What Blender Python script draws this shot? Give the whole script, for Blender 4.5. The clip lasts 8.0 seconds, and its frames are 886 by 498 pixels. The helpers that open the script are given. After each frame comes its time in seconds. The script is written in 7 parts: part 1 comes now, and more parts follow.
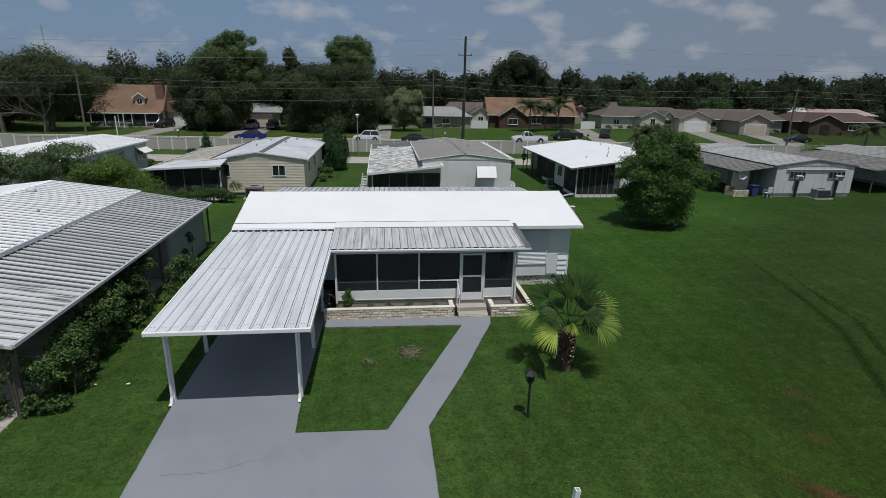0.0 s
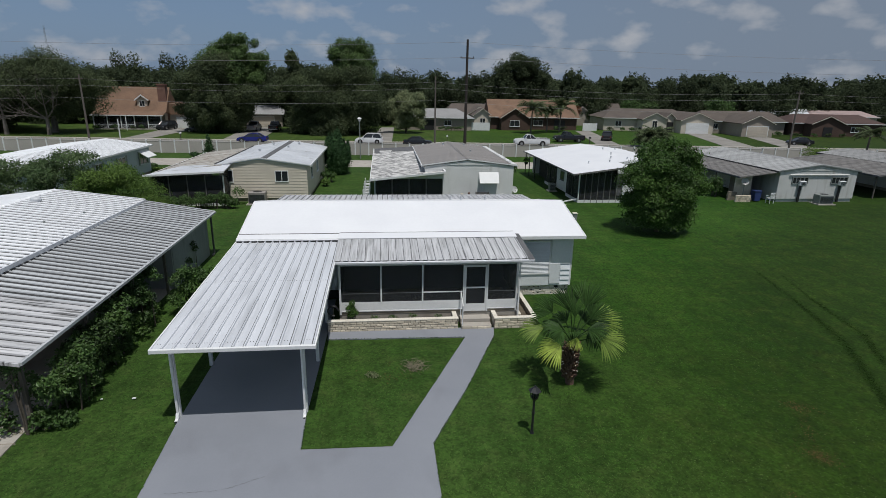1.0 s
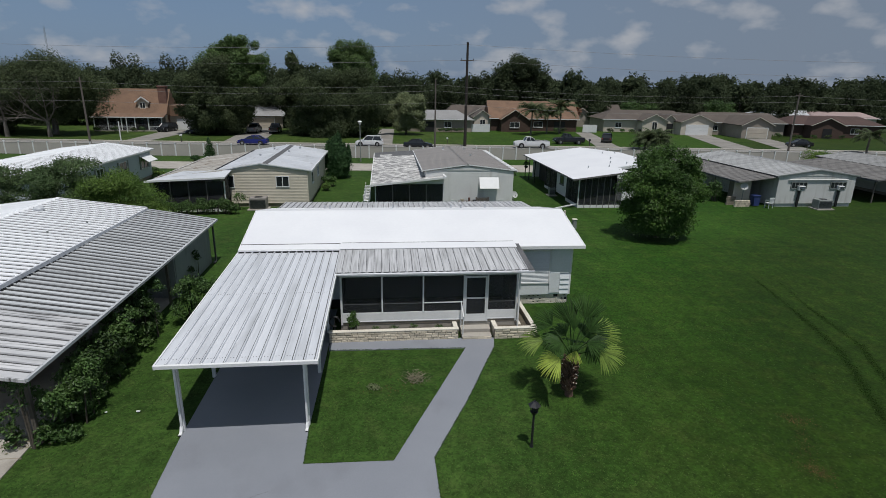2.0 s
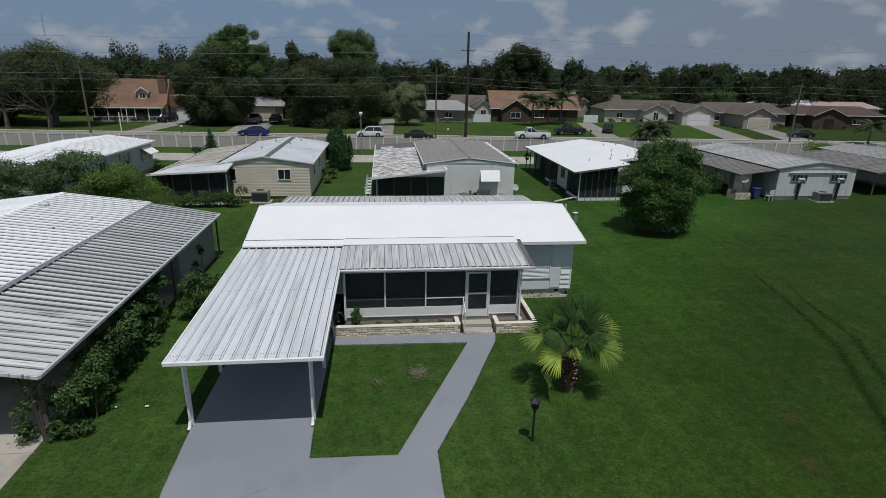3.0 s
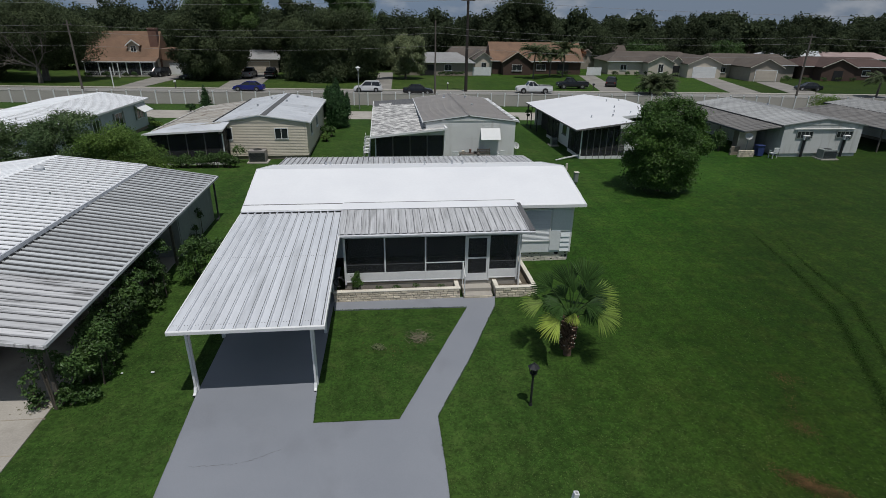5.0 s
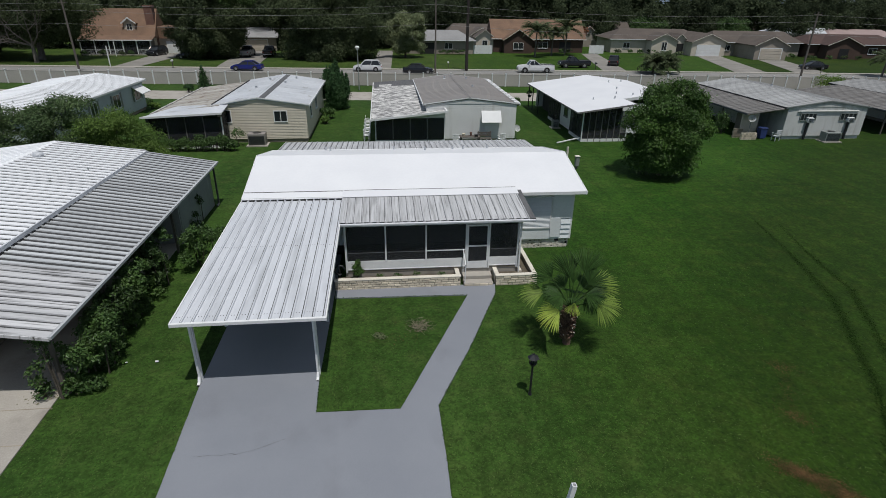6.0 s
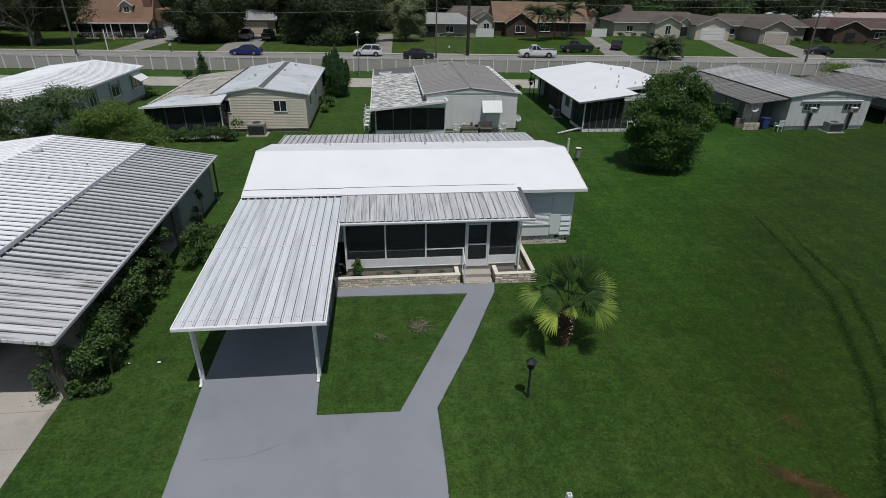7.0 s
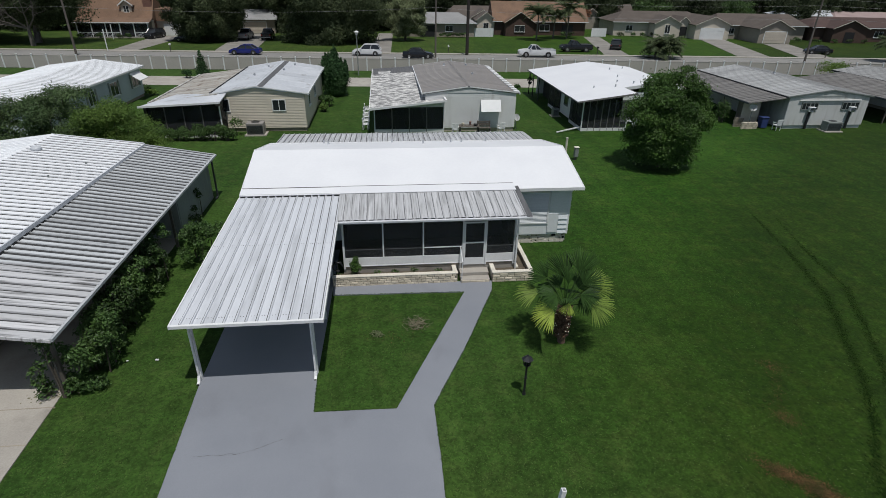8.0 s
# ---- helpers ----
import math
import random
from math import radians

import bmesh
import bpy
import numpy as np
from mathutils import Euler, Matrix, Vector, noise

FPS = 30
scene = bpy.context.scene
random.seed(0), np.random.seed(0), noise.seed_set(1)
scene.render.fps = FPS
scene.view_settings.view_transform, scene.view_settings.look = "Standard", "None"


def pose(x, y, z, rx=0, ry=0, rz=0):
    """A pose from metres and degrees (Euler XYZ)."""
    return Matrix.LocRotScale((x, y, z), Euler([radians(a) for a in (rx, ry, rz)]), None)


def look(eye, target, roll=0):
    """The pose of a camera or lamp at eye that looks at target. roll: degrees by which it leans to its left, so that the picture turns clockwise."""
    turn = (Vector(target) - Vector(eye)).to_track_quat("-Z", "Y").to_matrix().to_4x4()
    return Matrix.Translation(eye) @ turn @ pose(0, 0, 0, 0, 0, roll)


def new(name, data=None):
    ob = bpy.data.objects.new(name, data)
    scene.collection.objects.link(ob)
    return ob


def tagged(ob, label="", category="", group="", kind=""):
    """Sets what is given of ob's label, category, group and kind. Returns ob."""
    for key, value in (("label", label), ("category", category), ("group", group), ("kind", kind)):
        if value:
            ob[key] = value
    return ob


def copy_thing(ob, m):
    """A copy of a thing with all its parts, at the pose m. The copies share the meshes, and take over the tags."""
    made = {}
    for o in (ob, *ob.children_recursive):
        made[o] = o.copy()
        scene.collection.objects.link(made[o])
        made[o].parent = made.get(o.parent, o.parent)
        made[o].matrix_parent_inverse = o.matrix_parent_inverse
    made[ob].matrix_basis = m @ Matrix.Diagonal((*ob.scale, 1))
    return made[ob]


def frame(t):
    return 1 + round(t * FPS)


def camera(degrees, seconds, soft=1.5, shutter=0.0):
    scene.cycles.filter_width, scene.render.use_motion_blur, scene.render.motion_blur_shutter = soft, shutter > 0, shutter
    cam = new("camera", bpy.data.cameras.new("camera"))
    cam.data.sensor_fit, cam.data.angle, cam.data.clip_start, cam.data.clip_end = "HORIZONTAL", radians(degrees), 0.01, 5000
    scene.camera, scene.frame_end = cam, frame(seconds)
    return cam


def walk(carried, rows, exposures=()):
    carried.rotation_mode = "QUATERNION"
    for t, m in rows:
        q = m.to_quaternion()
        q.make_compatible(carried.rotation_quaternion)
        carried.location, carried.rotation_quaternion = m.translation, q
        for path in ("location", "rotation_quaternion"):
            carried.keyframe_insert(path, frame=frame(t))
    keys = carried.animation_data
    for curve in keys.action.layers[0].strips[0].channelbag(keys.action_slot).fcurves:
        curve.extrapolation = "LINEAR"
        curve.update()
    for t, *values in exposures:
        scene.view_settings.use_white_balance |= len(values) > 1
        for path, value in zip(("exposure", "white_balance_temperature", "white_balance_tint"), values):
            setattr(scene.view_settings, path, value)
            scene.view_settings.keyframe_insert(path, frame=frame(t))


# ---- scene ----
cam = camera(79.0, 8.0, soft=0.6)
PATH = [
    (0, (0.045, 0.045, 8.652), (0.266, 1.947, 8.075), 1.1),
    (0.5, (-0.008, 0.078, 8.846), (0.21, 1.98, 8.268), 1.1),
    (1, (-0.042, 0.136, 9.114), (0.174, 2.039, 8.536), 1.1),
    (1.5, (-0.064, 0.147, 9.376), (0.152, 2.049, 8.799), 1.1),
    (3, (-0.168, -0.035, 9.936), (0.046, 1.855, 9.318), 1.1),
    (3.5, (-0.248, -0.045, 10.021), (-0.034, 1.831, 9.364), 1.0),
    (4, (-0.224, -0.018, 10.093), (-0.012, 1.845, 9.395), 0.9),
    (4.5, (-0.138, 0.075, 10.181), (0.073, 1.922, 9.444), 0.9),
    (6, (-0.137, 0.248, 10.636), (0.069, 2.049, 9.79), 0.9),
    (6.5, (-0.159, 0.338, 10.967), (0.045, 2.121, 10.086), 0.9),
    (7, (-0.076, 0.467, 11.244), (0.125, 2.24, 10.34), 1.0),
    (7.5, (-0.017, 0.47, 11.268), (0.183, 2.243, 10.364), 1.0),
    (8, (0.016, 0.37, 11.224), (0.217, 2.143, 10.319), 1.0),
]
walk(cam, [(t, look(eye, target, roll)) for t, eye, target, roll in PATH],
     exposures=((0, -0.42), (1.5, -0.42), (4.5, -0.59), (6.5, -0.48), (8, -0.48)))

# ---- light ----
SUN = Vector((0.10, -0.32, 1.0)).normalized()
sun_data = bpy.data.lights.new("sun", "SUN")
sun_data.energy, sun_data.angle, sun_data.color = 4.25, radians(0.6), (1.0, 0.975, 0.94)
sun = new("sun", sun_data)
sun.matrix_world = look(tuple(SUN * 200), (0, 0, 0))

world = bpy.data.worlds.new("sky")
scene.world = world
world.use_nodes = True


def build_sky():
    nt = world.node_tree
    N, L = nt.nodes, nt.links
    bg = N["Background"]
    sky = N.new("ShaderNodeTexSky")
    sky.sky_type, sky.sun_disc = "NISHITA", False
    sky.sun_elevation, sky.sun_rotation = math.asin(SUN.z), math.atan2(SUN.x, SUN.y)
    sky.air_density, sky.dust_density, sky.ozone_density = 1.0, 1.5, 1.5
    tc, mp, n = N.new("ShaderNodeTexCoord"), N.new("ShaderNodeMapping"), N.new("ShaderNodeTexNoise")
    mp.inputs["Scale"].default_value = (1.0, 1.0, 1.9)
    mp.inputs["Location"].default_value = (0.31, 0.0, 0.12)
    n.inputs["Scale"].default_value, n.inputs["Detail"].default_value, n.inputs["Roughness"].default_value = 13.0, 4.5, 0.5
    L.new(tc.outputs["Generated"], mp.inputs[0])
    L.new(mp.outputs[0], n.inputs["Vector"])
    r = N.new("ShaderNodeMapRange")
    for i, v in enumerate((0.52, 0.74, 0.0, 0.8)):
        r.inputs[i + 1].default_value = v
    L.new(n.outputs["Fac"], r.inputs[0])
    mx = N.new("ShaderNodeMix")
    mx.data_type = "RGBA"
    L.new(r.outputs[0], mx.inputs[0])
    mx.inputs[7].default_value = (4.9, 5.1, 5.5, 1)
    tint = N.new("ShaderNodeMix")
    tint.data_type = "RGBA"
    tint.inputs[0].default_value = 0.78
    tint.inputs[7].default_value = (1.72, 2.7, 4.35, 1)
    L.new(sky.outputs[0], tint.inputs[6])
    sep, veil, thin = N.new("ShaderNodeSeparateXYZ"), N.new("ShaderNodeMapRange"), N.new("ShaderNodeMix")
    L.new(tc.outputs["Generated"], sep.inputs[0])
    for i, v in enumerate((-0.15, 0.6, 0.0, 0.8)):
        veil.inputs[i + 1].default_value = v
    L.new(sep.outputs["X"], veil.inputs[0])
    thin.data_type = "RGBA"
    L.new(veil.outputs[0], thin.inputs[0])
    L.new(tint.outputs[2], thin.inputs[6])
    thin.inputs[7].default_value = (2.25, 2.75, 3.5, 1)
    L.new(thin.outputs[2], mx.inputs[6])
    up, high = N.new("ShaderNodeMapRange"), N.new("ShaderNodeMix")
    for i, v in enumerate((0.25, 0.7, 0.0, 0.85)):
        up.inputs[i + 1].default_value = v
    L.new(sep.outputs["Z"], up.inputs[0])
    high.data_type = "RGBA"
    L.new(up.outputs[0], high.inputs[0])
    L.new(mx.outputs[2], high.inputs[6])
    high.inputs[7].default_value = (2.7, 3.1, 3.8, 1)
    L.new(high.outputs[2], bg.inputs["Color"])
    bg.inputs["Strength"].default_value = 0.106


build_sky()

# ---- materials ----


def mat(name, c1, c2=None, scale=1.0, stretch=(1, 1, 1), fine=25.0, amt=0.2, rough=0.7, metal=0.0, bump=0.15,
        dirt=None, each=0.0, island=0.0, see=1.0, through_light=0.0, spec=0.5):
    """A surface with a broad and a fine variation, fine relief and, if given, dirt (colour, scale, low, high, stretch)."""
    m = bpy.data.materials.new(name)
    m.use_nodes = True
    nt = m.node_tree
    N, L = nt.nodes, nt.links
    b = N["Principled BSDF"]
    tc, oi = N.new("ShaderNodeTexCoord"), N.new("ShaderNodeObjectInfo")
    far = N.new("ShaderNodeVectorMath")
    far.operation = "MULTIPLY"
    L.new(oi.outputs["Random"], far.inputs[0])
    far.inputs[1].default_value = (61, 47, 31)
    add = N.new("ShaderNodeVectorMath")
    L.new(tc.outputs["Object"], add.inputs[0])
    L.new(far.outputs[0], add.inputs[1])

    def grain(sc, st, detail=4.0):
        mp, n = N.new("ShaderNodeMapping"), N.new("ShaderNodeTexNoise")
        mp.inputs["Scale"].default_value = st
        n.inputs["Scale"].default_value, n.inputs["Detail"].default_value = sc, detail
        L.new(add.outputs[0], mp.inputs[0])
        L.new(mp.outputs[0], n.inputs["Vector"])
        return n.outputs["Fac"]

    def spread(value, lo, hi, a, z):
        r = N.new("ShaderNodeMapRange")
        for i, v in enumerate((lo, hi, a, z)):
            r.inputs[i + 1].default_value = v
        L.new(value, r.inputs[0])
        return r.outputs[0]

    def blend(fac, a, z):
        mx = N.new("ShaderNodeMix")
        mx.data_type = "RGBA"
        L.new(fac, mx.inputs[0])
        for s, v in ((6, a), (7, z)):
            if isinstance(v, tuple):
                mx.inputs[s].default_value = (*v, 1)
            else:
                L.new(v, mx.inputs[s])
        return mx.outputs[2]

    c2 = c2 or tuple(v * 0.82 for v in c1)
    colour = blend(spread(grain(scale, stretch), 0.35, 0.65, 0, 1), c1, c2)
    if dirt:
        tint, dscale, lo, hi = dirt[:4]
        colour = blend(spread(grain(dscale, dirt[4] if len(dirt) > 4 else (1, 1, 1), 6.0), lo, hi, 0, 1), colour, tint)
    f = grain(fine, stretch, 3.0)
    value = spread(f, 0.25, 0.75, 1 - amt, 1 + amt)
    for amount, source in ((each, oi.outputs["Random"]), (island, None)):
        if amount:
            if source is None:
                source = N.new("ShaderNodeNewGeometry").outputs["Random Per Island"]
            mul = N.new("ShaderNodeMath")
            mul.operation = "MULTIPLY"
            L.new(value, mul.inputs[0])
            L.new(spread(source, 0, 1, 1 - amount, 1 + amount), mul.inputs[1])
            value = mul.outputs[0]
    hsv = N.new("ShaderNodeHueSaturation")
    L.new(value, hsv.inputs["Value"])
    L.new(colour, hsv.inputs["Color"])
    L.new(hsv.outputs[0], b.inputs["Base Color"])
    b.inputs["Roughness"].default_value, b.inputs["Metallic"].default_value = rough, metal
    b.inputs["Specular IOR Level"].default_value = spec
    b.inputs["Alpha"].default_value = see
    if bump:
        bp = N.new("ShaderNodeBump")
        bp.inputs["Strength"].default_value, bp.inputs["Distance"].default_value = bump, 0.02
        L.new(f, bp.inputs["Height"])
        L.new(bp.outputs[0], b.inputs["Normal"])
    if through_light:
        tr, mx = N.new("ShaderNodeBsdfTranslucent"), N.new("ShaderNodeMixShader")
        L.new(hsv.outputs[0], tr.inputs["Color"])
        mx.inputs[0].default_value = through_light
        L.new(b.outputs[0], mx.inputs[1])
        L.new(tr.outputs[0], mx.inputs[2])
        L.new(mx.outputs[0], N["Material Output"].inputs["Surface"])
    return m


def lawn_material(name, fine_amt, island, gain=1.0):
    """Lawn: two broad tones, yellowed wear, mowing grain; deeper green turf on the open lot to the east, darkened there
    and in the near corner for lens falloff.
    """
    m = mat(name, (0.0225 * gain, 0.056 * gain, 0.0085 * gain), (0.035 * gain, 0.073 * gain, 0.0125 * gain), 0.22, fine=9, amt=fine_amt, rough=0.9, bump=0.5,
            dirt=((0.052, 0.082, 0.019), 1.6, 0.5, 0.8), island=island, spec=0.15)
    nt = m.node_tree
    N, L = nt.nodes, nt.links
    hsv = next(n for n in N if n.bl_idname == "ShaderNodeHueSaturation")
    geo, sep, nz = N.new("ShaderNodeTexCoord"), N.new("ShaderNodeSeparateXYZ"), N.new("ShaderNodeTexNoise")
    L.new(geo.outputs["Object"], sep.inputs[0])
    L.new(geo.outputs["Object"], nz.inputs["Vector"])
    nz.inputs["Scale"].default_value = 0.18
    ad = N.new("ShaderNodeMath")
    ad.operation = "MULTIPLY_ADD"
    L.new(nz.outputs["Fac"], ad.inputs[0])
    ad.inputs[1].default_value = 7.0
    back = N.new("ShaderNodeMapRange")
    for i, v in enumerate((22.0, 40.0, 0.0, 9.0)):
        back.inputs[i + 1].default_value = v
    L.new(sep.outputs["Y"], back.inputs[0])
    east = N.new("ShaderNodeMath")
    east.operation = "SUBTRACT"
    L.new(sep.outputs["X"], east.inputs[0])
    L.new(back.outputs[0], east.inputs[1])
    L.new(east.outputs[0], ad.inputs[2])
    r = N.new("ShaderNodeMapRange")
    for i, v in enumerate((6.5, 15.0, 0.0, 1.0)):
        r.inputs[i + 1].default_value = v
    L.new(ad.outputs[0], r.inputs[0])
    # deeper green east turf; part of this darkening stands in for lens falloff
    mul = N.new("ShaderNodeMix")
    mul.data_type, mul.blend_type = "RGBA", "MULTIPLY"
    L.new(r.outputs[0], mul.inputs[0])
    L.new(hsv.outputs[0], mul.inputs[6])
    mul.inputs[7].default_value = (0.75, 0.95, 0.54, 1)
    dry, wide = N.new("ShaderNodeMapRange"), N.new("ShaderNodeMix")
    for i, v in enumerate((88.0, 94.0, 0.0, 1.0)):
        dry.inputs[i + 1].default_value = v
    L.new(sep.outputs["Y"], dry.inputs[0])
    wide.data_type, wide.blend_type = "RGBA", "MULTIPLY"
    L.new(dry.outputs[0], wide.inputs[0])
    L.new(mul.outputs[2], wide.inputs[6])
    wide.inputs[7].default_value = (1.28, 1.05, 1.1, 1)
    mow, cut, stripe = N.new("ShaderNodeMapping"), N.new("ShaderNodeTexNoise"), N.new("ShaderNodeMapRange")
    mow.inputs["Scale"].default_value = (0.07, 1.5, 1.0)
    cut.inputs["Scale"].default_value, cut.inputs["Detail"].default_value = 1.0, 2.0
    L.new(geo.outputs["Object"], mow.inputs[0])
    L.new(mow.outputs[0], cut.inputs["Vector"])
    for i, v in enumerate((0.35, 0.65, 0.93, 1.08)):
        stripe.inputs[i + 1].default_value = v
    L.new(cut.outputs["Fac"], stripe.inputs[0])
    lane, pass_, tread = N.new("ShaderNodeMapping"), N.new("ShaderNodeTexNoise"), N.new("ShaderNodeMapRange")
    lane.inputs["Scale"].default_value = (1.5, 0.10, 1.0)
    lane.inputs["Rotation"].default_value = (0, 0, radians(14))
    pass_.inputs["Scale"].default_value, pass_.inputs["Detail"].default_value = 1.0, 2.0
    L.new(geo.outputs["Object"], lane.inputs[0])
    L.new(lane.outputs[0], pass_.inputs["Vector"])
    for i, v in enumerate((0.35, 0.65, 0.9, 1.1)):
        tread.inputs[i + 1].default_value = v
    L.new(pass_.outputs["Fac"], tread.inputs[0])
    clump, mottle, both = N.new("ShaderNodeTexNoise"), N.new("ShaderNodeMapRange"), N.new("ShaderNodeMath")
    clump.inputs["Scale"].default_value, clump.inputs["Detail"].default_value = 2.6, 5.0
    L.new(geo.outputs["Object"], clump.inputs["Vector"])
    for i, v in enumerate((0.3, 0.7, 0.82, 1.2)):
        mottle.inputs[i + 1].default_value = v
    L.new(clump.outputs["Fac"], mottle.inputs[0])
    both.operation = "MULTIPLY"
    L.new(tread.outputs[0], both.inputs[0])
    L.new(mottle.outputs[0], both.inputs[1])
    worn = N.new("ShaderNodeMath")
    worn.operation = "MULTIPLY"
    L.new(both.outputs[0], worn.inputs[0])
    L.new(stripe.outputs[0], worn.inputs[1])
    last = N.new("ShaderNodeHueSaturation")
    L.new(worn.outputs[0], last.inputs["Value"])
    # lens falloff put into the turf colour, darker towards the near east corner
    lean, falloff, corner_fade = N.new("ShaderNodeMath"), N.new("ShaderNodeMapRange"), N.new("ShaderNodeMix")
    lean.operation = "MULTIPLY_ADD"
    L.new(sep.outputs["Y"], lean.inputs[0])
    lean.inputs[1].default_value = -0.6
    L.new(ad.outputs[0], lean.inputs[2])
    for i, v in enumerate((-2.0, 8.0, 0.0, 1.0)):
        falloff.inputs[i + 1].default_value = v
    L.new(lean.outputs[0], falloff.inputs[0])
    corner_fade.data_type, corner_fade.blend_type = "RGBA", "MULTIPLY"
    L.new(falloff.outputs[0], corner_fade.inputs[0])
    L.new(wide.outputs[2], corner_fade.inputs[6])
    corner_fade.inputs[7].default_value = (0.73, 0.62, 0.6, 1)
    L.new(corner_fade.outputs[2], last.inputs["Color"])
    L.new(last.outputs[0], N["Principled BSDF"].inputs["Base Color"])
    return m


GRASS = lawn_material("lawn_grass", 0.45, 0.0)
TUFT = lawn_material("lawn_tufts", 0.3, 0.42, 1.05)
TUFT_PALE = mat("dry_grass_tufts", (0.07, 0.105, 0.03), (0.05, 0.085, 0.02), 0.5, fine=9, amt=0.2, rough=0.9, bump=0.0, island=0.35, spec=0.15)
WALL_PANEL = mat("taupe_wall_panel", (0.45, 0.42, 0.385), (0.40, 0.372, 0.342), 0.3, fine=10, amt=0.06, rough=0.85, each=0.04)
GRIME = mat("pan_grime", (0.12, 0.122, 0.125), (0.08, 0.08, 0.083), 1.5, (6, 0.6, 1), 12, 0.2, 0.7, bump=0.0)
# dark strip colour: grime together with the shade of ribs and pan gaps
GRIME_SHADE = mat("pan_grime_and_shade", (0.03, 0.03, 0.031), (0.055, 0.055, 0.056), 1.5, (6, 0.6, 1), 12, 0.2, 0.8, bump=0.0)
WEAR = mat("worn_turf", (0.115, 0.068, 0.032), (0.05, 0.046, 0.018), 3.0, fine=15, amt=0.3, rough=1.0, bump=0.0, island=0.5, spec=0.05)
TRACK = mat("pressed_turf", (0.008, 0.02, 0.004), (0.013, 0.028, 0.006), 1.5, fine=8, amt=0.3, rough=1.0, bump=0.0, island=0.4, spec=0.03)
SOIL = mat("planter_soil", (0.12, 0.098, 0.07), (0.08, 0.066, 0.047), 2.0, fine=15, amt=0.3, rough=0.95)
CAP = mat("pale_coping", (0.672, 0.636, 0.552), (0.576, 0.540, 0.468), 2.0, fine=18, amt=0.12, rough=0.85)
TWIG = mat("dry_twigs", (0.22, 0.205, 0.14), (0.13, 0.12, 0.075), 3.0, fine=15, amt=0.2, rough=0.95, island=0.3)
STEEL = mat("galvanised_box", (0.24, 0.26, 0.25), (0.19, 0.21, 0.20), 2.0, fine=15, amt=0.1, rough=0.5)
AC_TAN = mat("air_conditioner_case", (0.27, 0.25, 0.235), (0.23, 0.215, 0.2), 2.0, fine=15, amt=0.06, rough=0.5)
BLUE = mat("blue_plastic", (0.03, 0.05, 0.16), (0.025, 0.04, 0.13), 2.0, fine=15, amt=0.06, rough=0.4)
RUBBER = mat("tyre_rubber", (0.014, 0.014, 0.014), (0.02, 0.02, 0.02), 2.0, amt=0.1, rough=0.85)
CHROME = mat("wheel_alloy", (0.45, 0.45, 0.46), (0.38, 0.38, 0.39), 2.0, amt=0.05, rough=0.3, metal=0.8)
LAMP_RED = mat("red_lens", (0.30, 0.02, 0.015), rough=0.25, bump=0.0)
LAMP_CLEAR = mat("clear_lens", (0.65, 0.66, 0.68), rough=0.2, bump=0.0)


def car_paint(name, c):
    return mat(name, c, tuple(v * 0.9 for v in c), 1.0, amt=0.02, rough=0.25, bump=0.0, spec=0.6)


CAR_WHITE, CAR_BLACK = car_paint("white_car_paint", (0.68, 0.69, 0.70)), car_paint("black_car_paint", (0.012, 0.013, 0.016))
CAR_BLUE, CAR_SILVER = car_paint("blue_car_paint", (0.012, 0.018, 0.16)), car_paint("silver_car_paint", (0.34, 0.34, 0.35))
DRIVE = mat("painted_concrete", (0.202, 0.216, 0.245), (0.222, 0.236, 0.265), 0.5, fine=40, amt=0.05, rough=0.65, bump=0.1,
            dirt=((0.165, 0.172, 0.192), 0.7, 0.55, 0.85, (1, 0.6, 1)))
CONC = mat("bare_concrete", (0.38, 0.355, 0.315), (0.31, 0.287, 0.255), 0.6, fine=20, amt=0.1, rough=0.85,
           dirt=((0.22, 0.2, 0.17), 1.1, 0.55, 0.8))
CONC_OLD = mat("stained_concrete", (0.255, 0.242, 0.22), (0.20, 0.188, 0.17), 0.4, fine=10, amt=0.1, rough=0.9,
               dirt=((0.17, 0.16, 0.14), 0.6, 0.5, 0.8))
ASPHALT = mat("road_asphalt", (0.20, 0.195, 0.185), (0.24, 0.235, 0.22), 0.3, fine=12, amt=0.08, rough=0.9)
WHITE_ROOF = mat("white_roof_coating", (0.74, 0.75, 0.77), (0.70, 0.71, 0.735), 0.5, fine=8, amt=0.02, rough=0.5, bump=0.04)
WHITE = mat("white_paint", (0.75, 0.76, 0.76), (0.70, 0.71, 0.71), 1.5, fine=20, amt=0.05, rough=0.45, bump=0.05)
ALU = mat("white_metal_pan", (0.60, 0.62, 0.655), (0.55, 0.57, 0.605), 0.6, (2, 0.35, 1), 6, 0.04, 0.42, 0.0, 0.04,
          dirt=((0.40, 0.415, 0.435), 0.9, 0.52, 0.82, (2.6, 0.35, 1)), each=0.03)
ALU_OLD = mat("weathered_metal_pan", (0.54, 0.545, 0.56), (0.43, 0.435, 0.445), 1.0, (6, 0.4, 1), 8, 0.1, 0.5, 0.0, 0.05,
              dirt=((0.2, 0.2, 0.2), 1.4, 0.48, 0.74, (14, 0.5, 1)), each=0.06)
ALU_GREY = mat("dull_grey_metal_pan", (0.43, 0.448, 0.462), (0.53, 0.55, 0.565), 0.7, (4, 0.4, 1), 6, 0.08, 0.5, 0.0, 0.05,
               dirt=((0.10, 0.10, 0.10), 0.9, 0.58, 0.8, (5, 0.4, 1)), each=0.1)
